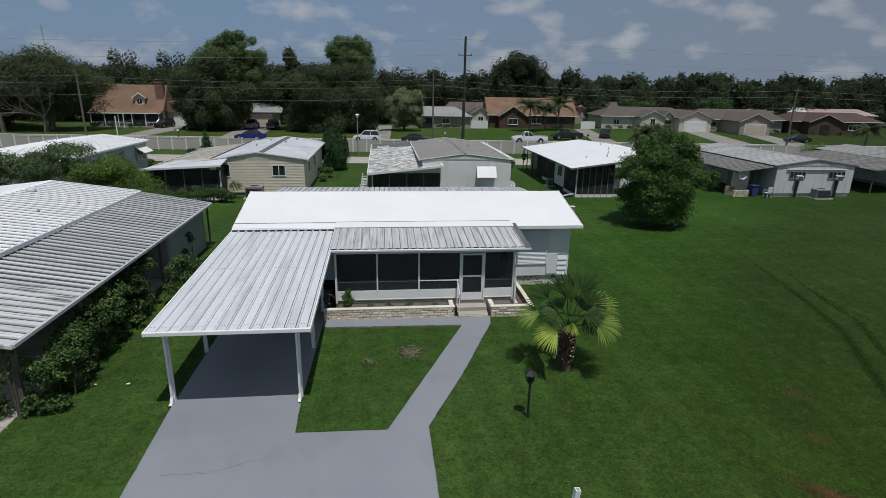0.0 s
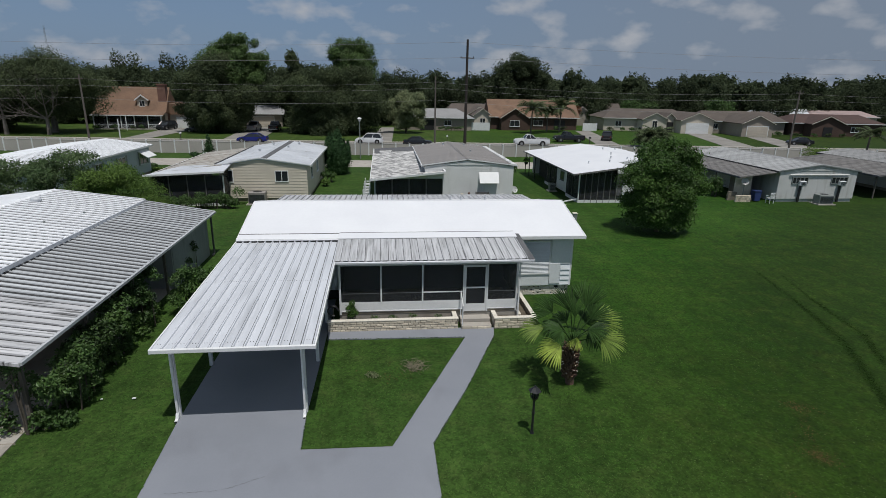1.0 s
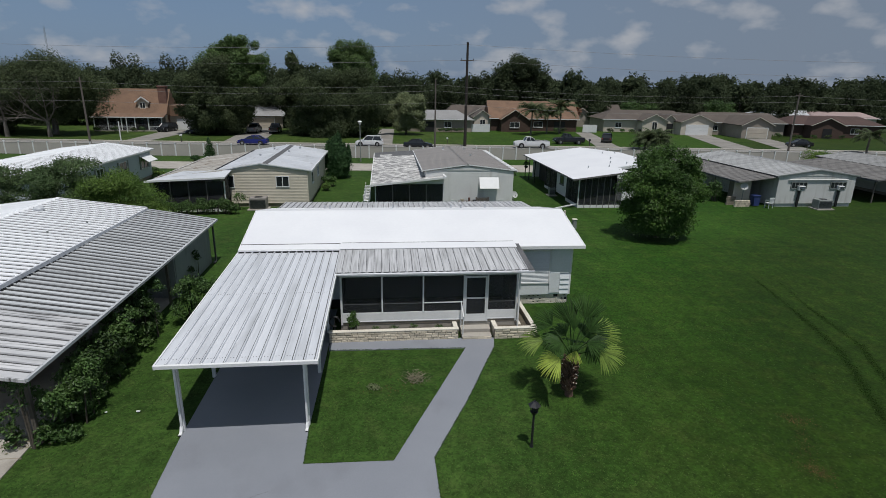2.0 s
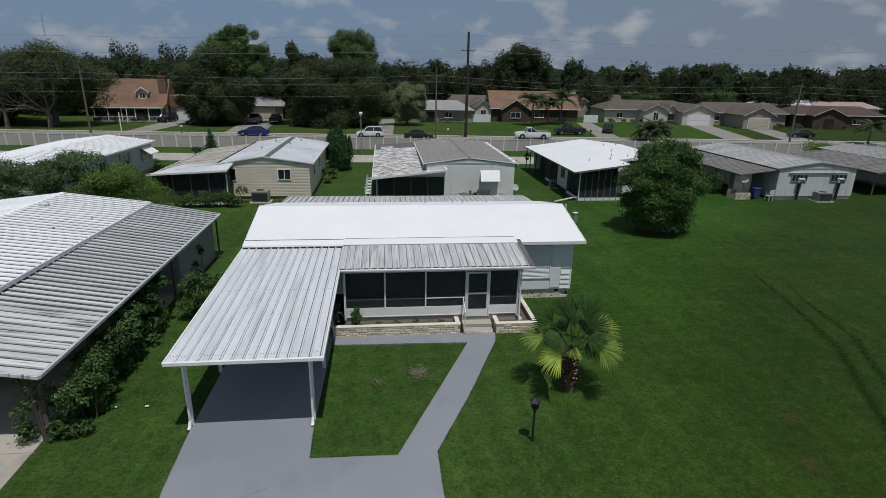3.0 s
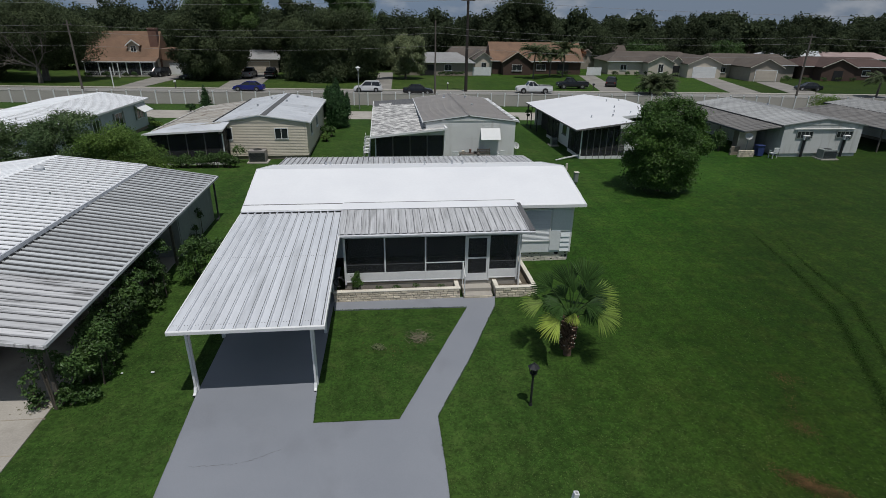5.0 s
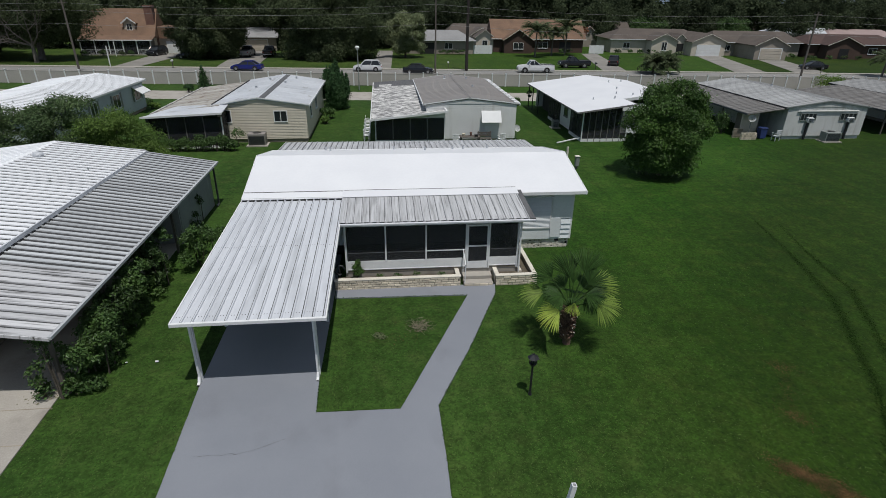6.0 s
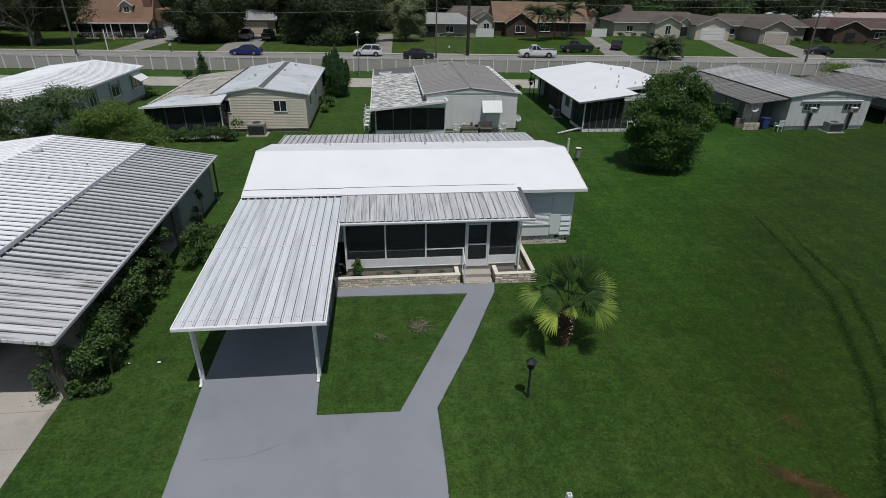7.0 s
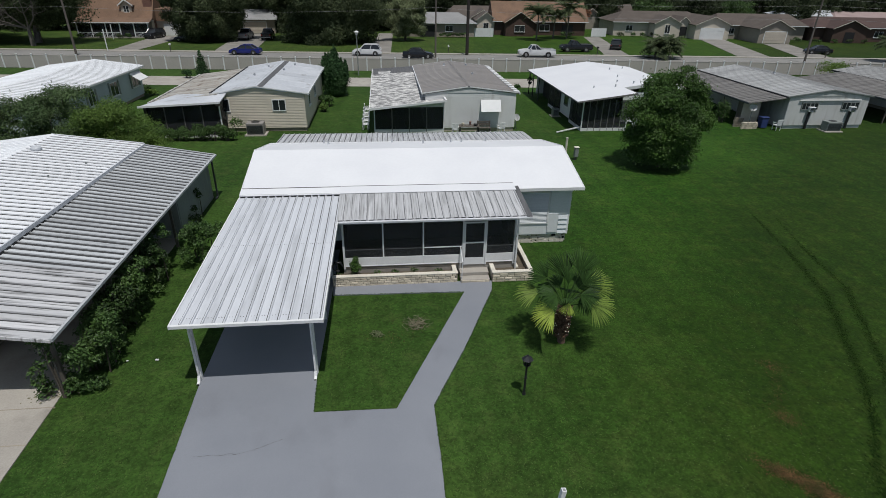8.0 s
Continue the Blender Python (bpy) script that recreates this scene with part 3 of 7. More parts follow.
strip("pavement", 91.9, 93.2, 0.06, CONC, "pale concrete pavement along the road")


def boundary_wall():
    ob = thing("boundary_wall", "grey panel wall with white posts along the road", "wall", kind="structure")
    post = mesh_of(boxes((-0.07, 0.07, -0.1, 0.07, 0, 1.68), (-0.09, 0.09, -0.12, 0.09, 1.68, 1.73)), WHITE, "post")
    panel = mesh_of(boxes((0.08, 1.76, -0.03, 0.03, 0.03, 1.52), (0.08, 1.76, -0.045, 0.045, 1.5, 1.58)), WALL_PANEL, "panel")
    x = -88.0
    while x < 110:
        y, y2 = 74.4 + tilt_y(x), 74.4 + tilt_y(x + 1.83)
        turn = Matrix.Translation((x, y, 0)) @ Matrix.Rotation(math.atan2(y2 - y, 1.83), 4, "Z")
        piece("post", post, turn, ob)
        piece("panel", panel, turn, ob)
        x += 1.83


boundary_wall()

# ---- the home ----


def window(parent, x0, x1, z0, z1, y, frame_mat=WHITE, axis="y", out=-1, split=1, sill=True, name="window"):
    """A window in a wall that faces out along the axis: frame with real depth, panes and sill."""
    def place(u0, u1, w0, w1, a, b):
        lo, hi = sorted((y + out * w0, y + out * w1))
        return (u0, u1, lo, hi, a, b) if axis == "y" else (lo, hi, u0, u1, a, b)
    t = 0.06
    bars = [place(x0, x0 + t, -0.02, 0.05, z0, z1), place(x1 - t, x1, -0.02, 0.05, z0, z1),
            place(x0 + t, x1 - t, -0.02, 0.05, z0, z0 + t), place(x0 + t, x1 - t, -0.02, 0.05, z1 - t, z1)]
    for i in range(1, split):
        m = x0 + (x1 - x0) * i / split
        bars.append(place(m - 0.025, m + 0.025, -0.02, 0.045, z0 + t, z1 - t))
    win = part(name, boxes(*bars), frame_mat, parent)
    part("pane", boxes(place(x0 + t, x1 - t, 0.005, 0.02, z0 + t, z1 - t)), GLASS, win, "dark reflecting window glass")
    if sill:
        part("sill", boxes(place(x0 - 0.05, x1 + 0.05, -0.02, 0.1, z0 - 0.05, z0)), frame_mat, win)
    return win


def subject_home():
    home = thing("mobile_home", "white single-storey manufactured home with a white coated roof", "house", at=(1.3, 26, 0))
    X0, X1, Y0, Y1 = -5.75, 8.42, 22.7, 29.2
    part("wall", lapped(X0, 5.3, Y0, 0.45, 2.86, 0.2), SIDE_WHITE, home)
    part("wall", lapped(5.3, X1, Y0, 0.45, 2.86, 0.11), SIDE_WHITE, home)
    part("wall", lapped(X0, X1, Y1, 0.45, 2.86, 0.2, out=1), SIDE_WHITE, home)
    for x, o in ((X0, -1), (X1, 1)):
        part("wall", lapped(Y0, Y1, x, 0.45, 2.86, 0.2, axis="y", out=o), SIDE_WHITE, home)
        part("gable", prism([(Y0, 2.8), (Y1, 2.8), (25.9, 3.6)], "x", x - 0.04, x + 0.04), SIDE_WHITE, home)
    roof = part("roof", prism([(22.3, 2.9), (25.9, 3.76), (29.55, 3.05), (29.55, 2.95), (25.9, 3.64), (22.3, 2.76)], "x", -6.12, 8.82), WHITE_ROOF, home)
    part("fascia", boxes((-6.14, 8.85, 22.24, 22.3, 2.78, 2.92)), WHITE, roof)
    part("fascia", boxes((-6.14, 8.85, 29.55, 29.61, 2.88, 3.07)), WHITE, roof)
    for x in (-6.14, 8.82):
        part("rake_trim", prism([(22.3, 2.93), (25.9, 3.79), (29.55, 3.08), (29.55, 2.9), (25.9, 3.6), (22.3, 2.74)], "x", x, x + 0.025), WHITE, roof)
    part("corner_trim", boxes((X1 - 0.06, X1 + 0.03, Y0 - 0.03, Y0 + 0.05, 0.45, 2.8)), WHITE, home)
    return home


HOME = subject_home()


def carport():
    ob = thing("carport", "white ribbed metal carport roof on slim white posts", "carport", at=(-4, 18, 0))
    z0, z1 = 2.43, 2.80
    roof = part("roof", slab_between((-6.12, 13.45, z0 - 0.02), (-1.94, 13.45, z0 - 0.02), (-1.94, 22.3, z1 - 0.02), (-6.12, 22.3, z1 - 0.02), 0.03), ALU, ob)
    panned(roof, (-6.12, 13.45, z0), (4.18, 0, 0), (0, 8.75, z1 - z0), 14, 0.05, ALU, grime_shade=GRIME, soil=0.042, rib_w=0.046)
    part("gutter", boxes((-6.16, -1.9, 13.38, 13.46, z0 - 0.085, z0 + 0.03), bevel=0.012), WHITE, roof)
    dots = bmesh.new()
    for k in range(14):
        for y in (13.75, 18.0):
            for dx in (0.06, 0.14, 0.22):
                x, z = -6.12 + (k + dx / 0.3) * 4.18 / 14, z0 + (y - 13.45) * (z1 - z0) / 8.75
                rod(dots, (x, y, z), (x, y, z + 0.008), 0.014, 0.012, 5)
    part("rivet", dots, GRIME, roof, "dull rivet heads in rows", kind="stuff")
    for x in (-6.16, -1.94):
        part("side_trim", prism([(13.4, z0 - 0.1), (13.4, z0 + 0.03), (22.3, z1 + 0.03), (22.3, z1 - 0.1)], "x", x, x + 0.04), WHITE, roof)
    w = 4.18 / 14
    # black pieces paint the shade in the open pan ends
    notch = mesh_of(boxes((0.02, w - 0.045, 22.17, 22.2, 2.8, 2.86)), DARK, "pan_gap")
    for i in range(14):
        piece("pan_gap", notch, Matrix.Translation((-6.12 + i * w, 0, 0)), roof)
    part("flashing", prism([(22.2, 2.885), (22.68, 3.015), (22.68, 2.96), (22.2, 2.86)], "x", -6.12, -1.96), WHITE_ROOF, roof)
    # dark strip painted in for the shade at the flashing's upper edge
    part("seal", boxes((-6.12, -1.96, 22.685, 22.715, 2.97, 3.035)), ALU_DARK, roof, "thin dark line of painted shade above the flashing")
    for y in (14.08, 17.05, 20.2):
        part("beam", boxes((-6.0, -2.1, y - 0.05, y + 0.05, z0 - 0.15, z0 - 0.06 + (y - 13.45) * 0.04)), WHITE, ob)
    for x in (-5.88, -2.37):
        for y in (14.08, 17.05, 20.2):
            part("post", boxes((x - 0.055, x + 0.055, y - 0.055, y + 0.055, 0, z0 - 0.14), bevel=0.01), WHITE, ob)
    return ob


carport()


def porch():
    ob = thing("screened_porch", "white framed screened porch with a weathered ribbed roof", "porch", at=(1.7, 21.3, 0))
    X0, X1, Y = -1.84, 5.28, 20.0
    part("floor", boxes((X0, X1, Y, 22.68, 0.0, 0.44)), CONC, ob)
    z0, z1 = 2.74, 3.02
    roof = part("roof", slab_between((-1.94, 19.67, z0 - 0.02), (5.75, 19.67, z0 - 0.02), (5.75, 22.28, z1 - 0.02), (-1.94, 22.28, z1 - 0.02), 0.03), ALU_OLD, ob)
    panned(roof, (-1.94, 19.67, z0), (7.5, 0, 0), (0, 2.62, z1 - z0), 25, 0.028, ALU_OLD, grime_shade=GRIME, soil=0.025)
    part("gutter", boxes((-1.94, 5.8, 19.58, 19.68, z0 - 0.11, z0 - 0.02), bevel=0.015), ALU, roof)
    part("side_trim", prism([(19.6, z0 - 0.12), (19.6, z0 + 0.02), (22.28, z1 + 0.03), (22.28, z1 - 0.12)], "x", 5.56, 5.78), GRIME, roof)
    part("flashing", prism([(21.9, 3.02), (22.58, 3.075), (22.58, 2.98), (21.9, 3.0)], "x", -1.94, 5.62), WHITE_ROOF, roof)
    # dark strip painted in for the shade at the flashing's upper edge
    part("seal", boxes((-1.9, 5.6, 22.585, 22.615, 2.97, 3.085)), ALU_DARK, roof, "thin dark line of painted shade above the flashing")
    for x in (-1.79, -0.2, 1.43, 3.07, 4.03, 5.23):
        w = 0.038 if x in (-1.79, 5.23) else 0.028
        part("post", boxes((x - w, x + w, Y - 0.05, Y + 0.05, 0.945 if x in (-0.2, 1.43) else 0.44, 2.62)), WHITE, ob)
    part("top_rail", boxes((X0, X1, Y - 0.04, Y + 0.06, 2.45, 2.62)), WHITE, ob)
    for a, b in ((-1.74, -0.23), (-0.17, 1.4), (1.46, 3.04), (4.06, 5.18)):
        # grey rails: their dimness behind the screen is put into the colour
        part("mid_rail", boxes((a, b, Y - 0.03, Y + 0.03, 1.29, 1.325)) if a == 1.46 else boxes((a, b, Y - 0.012, Y + 0.02, 1.285, 1.31)), WHITE if a == 1.46 else GRIME, ob)
        part("screen", boxes((a, b, Y - 0.006, Y + 0.006, 0.94, 2.45)), SCREEN, ob, "fine dark insect screen")
    for a, b in ((-1.75, 3.04), (4.06, 5.19)):
        part("kick_panel", boxes((a, b, Y - 0.03, Y + 0.03, 0.585, 0.94)), WHITE, ob)
        part("sill_lip", boxes((a, b, Y - 0.05, Y + 0.03, 0.55, 0.58)), WHITE, ob)
        part("base_panel", boxes((a, b, Y - 0.02, Y + 0.03, 0.44, 0.546)), MORTAR, ob)
    for x in (-0.5, 1.43):
        part("panel_joint", boxes((x - 0.006, x + 0.006, Y - 0.034, Y - 0.03, 0.6, 0.93)), SIDE_GREY, ob)
    # black ticks paint the shade under the pan ends at the eave
    notch = mesh_of(boxes((0, 0.18, 19.655, 19.668, z0 - 0.014, z0 + 0.016)), DARK, "pan_gap")
    for i in range(25):
        piece("pan_gap", notch, Matrix.Translation((-1.9 + i * 0.3, 0, 0)), roof)
    door = part("screen_door", boxes((3.11, 3.17, Y - 0.04, Y, 0.46, 2.4), (3.93, 3.99, Y - 0.04, Y, 0.46, 2.4), (3.17, 3.93, Y - 0.04, Y, 2.34, 2.4),
                                     (3.17, 3.93, Y - 0.04, Y, 1.44, 1.5), (3.17, 3.93, Y - 0.04, Y, 0.46, 0.78)), WHITE, ob)
    part("screen", boxes((3.17, 3.93, Y - 0.025, Y - 0.015, 0.78, 2.34)), SCREEN, door)
    for x in (X0, X1 - 0.04):
        part("kick_panel", boxes((x, x + 0.04, Y + 0.06, 22.64, 0.44, 0.94)), WHITE, ob)
        part("screen", boxes((x + 0.015, x + 0.025, Y + 0.06, 22.64, 0.94, 2.6)), SCREEN, ob)
        part("post", boxes((x, x + 0.05, 21.3, 21.36, 0.94, 2.75)), WHITE, ob)
    return ob


porch()


def gable_home(name, label, x0, x1, y0, y1, eave, ridge_x, ridge, wall_mat, roof_mat, n, rib, over=0.35, step=0.2, base=0.3, skirt=None, gutter=None, front=None, lean=0.13, soil=0.03, grime_shade=None, trim=None):
    """A long home with its ridge along y: lapped walls, gables, panned roof and trim."""
    ob = thing(name, label, "house", at=((x0 + x1) / 2, (y0 + y1) / 2, 0))
    for y, o in ((y0, -1), (y1, 1)):
        part("wall", lapped(x0, x1, y, base, eave, step, out=o, lean=lean), wall_mat, ob)
        part("gable", prism([(x0, eave - 0.02), (x1, eave - 0.02), (ridge_x, ridge - 0.1)], "y", y - 0.04, y + 0.04), wall_mat, ob)
    for x, o in ((x0, -1), (x1, 1)):
        part("wall", lapped(y0, y1, x, base, eave, step, axis="y", out=o), wall_mat, ob)
    part("skirting", boxes((x0 + 0.06, x1 - 0.06, y0 + 0.06, y1 - 0.06, -0.05, base)), skirt or MORTAR, ob)
    a, b = y0 - (over if front is None else front), y1 + over
    lo = []
    for xe, s in ((x0 - over, -1), (x1 + over, 1)):
        lo.append(eave - over * (ridge - eave) / abs(ridge_x - (xe - s * over)))
    roof = part("roof", prism([(x0 - over, lo[0]), (ridge_x, ridge), (x1 + over, lo[1]), (x1 + over, lo[1] - 0.1), (ridge_x, ridge - 0.12), (x0 - over, lo[0] - 0.1)], "y", a, b), roof_mat, ob)
    L, R = Vector((x0 - over, 0, lo[0])), Vector((x1 + over, 0, lo[1]))
    top = Vector((ridge_x, 0, ridge))
    if n:
        panned(roof, (L.x, b, L.z + 0.012), (0, a - b, 0), top - L, n, rib, roof_mat, grime_shade=(grime_shade or GRIME) if rib > 0.025 else None, soil=soil, rib_w=0.024)
        panned(roof, (R.x, a, R.z + 0.012), (0, b - a, 0), top - R, n, rib, roof_mat, grime_shade=(grime_shade or GRIME) if rib > 0.025 else None, soil=soil, rib_w=0.024)
        part("ridge_cap", prism([(ridge_x - 0.14, ridge + 0.0), (ridge_x, ridge + 0.05), (ridge_x + 0.14, ridge + 0.0), (ridge_x, ridge - 0.02)], "y", a, b), roof_mat, roof)
    for y in (a - 0.03, b):
        part("rake_trim", prism([(L.x, lo[0] + 0.03), (ridge_x, ridge + 0.03), (R.x, lo[1] + 0.03), (R.x, lo[1] - 0.05), (ridge_x, ridge - 0.05), (L.x, lo[0] - 0.05)], "y", y, y + 0.03), trim or WHITE, roof)
    for x in (L.x - 0.06, R.x):
        part("gutter", boxes((x, x + 0.06, a, b, lo[0 if x < ridge_x else 1] - 0.14, lo[0 if x < ridge_x else 1] + 0.01)), gutter or WHITE, roof)
    return ob


def left_neighbour():
    ob = gable_home("mobile_home", "neighbouring home with a pale ribbed metal roof", -21.4, -12.9, 14.8, 29.6, 3.1, -17.1, 3.62, SIDE_GREY, ALU_NB, 42, 0.045, over=0.2, gutter=ALU, soil=0.075, grime_shade=GRIME_SHADE)
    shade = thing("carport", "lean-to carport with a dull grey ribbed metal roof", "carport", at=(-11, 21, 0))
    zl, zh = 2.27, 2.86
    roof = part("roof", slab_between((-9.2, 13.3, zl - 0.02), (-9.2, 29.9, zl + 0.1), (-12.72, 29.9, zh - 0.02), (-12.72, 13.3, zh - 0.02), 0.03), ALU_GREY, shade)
    # wide dark strips paint the shade in the gaps between these pans
    panned(roof, (-9.2, 13.3, zl), (0, 3.61, 0.026), (-3.5, 0, zh - zl), 10, 0.04, ALU_STREAK, grime_shade=GRIME_SHADE, soil=0.06, rib_w=0.03)
    panned(roof, (-9.2, 16.91, zl + 0.026), (0, 12.99, 0.094), (-3.5, 0, zh - zl), 36, 0.04, ALU_GREY, grime_shade=GRIME_SHADE, soil=0.14, rib_w=0.03)
    part("gutter", slab_between((-9.24, 13.28, zl + 0.02), (-9.14, 13.28, zl + 0.02), (-9.14, 29.92, zl + 0.14), (-9.24, 29.92, zl + 0.14), 0.09), ALU_GREY, roof)
    part("fascia", prism([(-9.2, zl - 0.1), (-9.2, zl - 0.01), (-12.72, zh - 0.01), (-12.72, zh - 0.1)], "y", 13.26, 13.3), ALU_STREAK, roof)
    # black pieces paint the shaded recess below the main roof's gutter
    notch = mesh_of(boxes((-12.62, -12.6, 0, 0.24, 2.86, 2.925)), DARK, "pan_gap")
    for i in range(46):
        piece("pan_gap", notch, Matrix.Translation((0, 13.36 + i * 0.361, 0)), roof)
    for y in (13.7, 17.0, 20.3, 23.4):
        part("post", boxes((-9.6, -9.5, y, y + 0.1, 0, 2.3)), POLE_WOOD, shade)
    shed = thing("shed_room", "grey panelled store room under the carport roof", "shed", at=(-11, 28, 0))
    part("wall", boxes((-12.8, -9.6, 24.4, 24.5, 0.02, 2.3)), SHED_GREY, shed)
    part("wall", boxes((-9.68, -9.58, 24.5, 29.5, 0.02, 2.3)), SHED_GREY, shed)
    part("downspout", boxes((-9.42, -9.34, 29.6, 29.68, 0.05, 2.3), (-9.42, -9.34, 29.3, 29.6, 0.05, 0.12)), GRIME, shed)
    part("wall", boxes((-12.8, -9.6, 29.5, 29.6, 0.02, 2.3)), STUCCO_GREY, shed)
    return ob


left_neighbour()


def lean_roof(parent, a, b, c, d, n, rib, material, name="roof", trim=WHITE):
    """A flat sloping roof with corners a-b along its low edge and c-d along its high one, with pans running up it."""
    a, b, c, d = (Vector(v) for v in (a, b, c, d))
    roof = part(name, slab_between(a, b, c, d, 0.07), material, parent)
    if n:
        panned(roof, a, b - a, d - a, n, rib, material, lift=0.013, grime_shade=GRIME_SHADE if material is not RUST else None, soil=0.035)
    e = (b - a).normalized()
    out = (a - d).normalized()
    part("fascia", slab_between(a + out * 0.05 + Vector((0, 0, 0.03)), b + out * 0.05 + Vector((0, 0, 0.03)), b + Vector((0, 0, 0.03)), a + Vector((0, 0, 0.03)), 0.14), trim, roof)
    return roof


def screen_room(parent, x0, x1, y0, y1, z, bays, base=0.25):
    """Screened sides of a porch: posts, rails and screens on the front and one flank."""
    w = (x1 - x0) / bays
    for i in range(bays + 1):
        half = 0.04 if i in (0, bays) else 0.025
        part("post", boxes((x0 + i * w - half, x0 + i * w + half, y0, y0 + 0.08, 0, z)), WHITE if i in (0, bays) else ALU_DARK, parent)
        if i < bays:
            part("screen", boxes((x0 + i * w + 0.04, x0 + (i + 1) * w - 0.04, y0 + 0.03, y0 + 0.04, base, z - 0.02)), SCREEN, parent)
    part("kick_panel", boxes((x0, x1, y0 + 0.01, y0 + 0.07, 0, base)), WHITE, parent)
    part("floor", boxes((x0, x1, y0 + 0.08, y1, -0.05, 0.06)), CONC, parent)


def tan_home():
    ob = gable_home("mobile_home", "cream lap-sided home with a streaked metal roof", -12.9, -6.15, 44.0, 57.5, 3.0, -9.75, 3.5, SIDE_TAN, GALV, 7, 0.012, over=0.3, step=0.125, front=0.12, lean=0.2)
    part("ridge_strip", prism([(-9.73, 3.52), (-9.2, 3.45), (-9.2, 3.4), (-9.73, 3.47)], "y", 43.9, 57.75), GRIME, ob, "grey patched strip along the ridge")
    window(ob, -8.65, -7.6, 1.6, 2.5, 43.98, split=2, sill=False)
    window(ob, -12.45, -11.85, 1.55, 2.55, 43.98, sill=False)
    window(ob, 46.2, 47.2, 1.5, 2.5, -6.13, axis="x", out=1)
    window(ob, 50.2, 51.4, 1.5, 2.5, -6.13, axis="x", out=1, split=2)
    room = thing("screened_porch", "dark screened patio under stained roofing panels", "porch", at=(-15, 47, 0))
    lean_roof(room, (-17.7, 57, 2.35), (-17.7, 43.6, 2.35), (-12.6, 43.6, 2.98), (-12.6, 57, 2.98), 12, 0.03, RUST)
    lean_roof(room, (-17.8, 42.0, 2.42), (-12.0, 42.0, 2.72), (-11.95, 43.85, 3.0), (-16.05, 45.2, 2.68), 0, 0.03, GALV, name="front_roof")
    # black dashes paint the shade in the step between the two roofs
    for i in range(26):
        y = 44.0 + i * 0.52
        part("seam_gap", boxes((-13.22, -13.1, y, y + 0.33, 2.88, 3.03)), DARK, room)
    screen_room(room, -17.5, -12.2, 42.35, 44, 2.36, 4, base=0.2)
    part("screen", boxes((-12.22, -12.2, 42.45, 43.95, 0.1, 2.6)), SCREEN, room)
    # black wall carries the shade inside the screened patio
    part("back_wall", boxes((-17.5, -17.4, 42.1, 57, 0, 2.4)), DARK, room)
    return ob


tan_home()


def mid_home():
    ob = gable_home("mobile_home", "pale grey lap-sided home with a taupe metal roof", 3.3, 10.55, 43.3, 57.3, 3.1, 6.7, 3.55, SIDE_GREY, TAUPE, 24, 0.012, over=0.25, step=0.13, skirt=STONE, front=0.07, lean=0.045)
    cap = mesh_of(boxes((-0.38, 0.1, 0, 0.42, 0, 0.07), bevel=0.012), WHITE, "pan_end")
    for i in range(15):
        piece("pan_end", cap, Matrix.Translation((10.72, 43.3 + i * 0.94, 3.1)) @ Matrix.Rotation(0.12, 4, "Y"), ob)
    awn = part("awning", prism([(42.75, 1.68), (43.28, 2.52), (43.28, 2.46), (42.8, 1.66)], "x", 7.7, 9.3), WHITE, ob)
    part("door", boxes((8.1, 9.1, 43.22, 43.3, 0.3, 2.3)), SIDE_GREY, ob)
    room = thing("screened_porch", "lean-to screened room with a peeling felt roof", "porch", at=(1.5, 49, 0))
    lean_roof(room, (-1.0, 57.6, 2.75), (-1.1, 42.6, 1.99), (4.85, 42.5, 2.62), (3.2, 57.6, 3.02), 0, 0, FELT)
    part("roof_patch", slab_between((-0.9, 54.8, 2.64), (3.3, 54.8, 2.97), (3.15, 57.55, 3.045), (-0.95, 57.55, 2.775), 0.02), GRIME, room, "smooth grey strip of newer roofing felt")
    part("ridge_strip", boxes((6.62, 6.78, 43.2, 57.4, 3.53, 3.575)), GRIME_SHADE, ob, "dark ridge seam")
    part("front_trim", prism([(-1.12, 1.9), (-1.12, 2.06), (4.88, 2.69), (4.88, 2.53)], "y", 42.46, 42.52), WHITE, room)
    part("end_trim", slab_between((4.78, 42.5, 2.7), (4.92, 42.5, 2.7), (4.72, 44.2, 2.84), (4.58, 44.2, 2.84), 0.1), WHITE, room)
    screen_room(room, -0.75, 4.75, 43.2, 56, 2.0, 4)
    part("gable", prism([(-0.75, 1.95), (4.75, 2.0), (4.75, 2.52)], "y", 43.2, 43.28), SIDE_GREY, room)
    part("side_wall", boxes((-0.8, -0.7, 43.3, 56, 0, 2.0)), SIDE_GREY, room)
    return ob


mid_home()


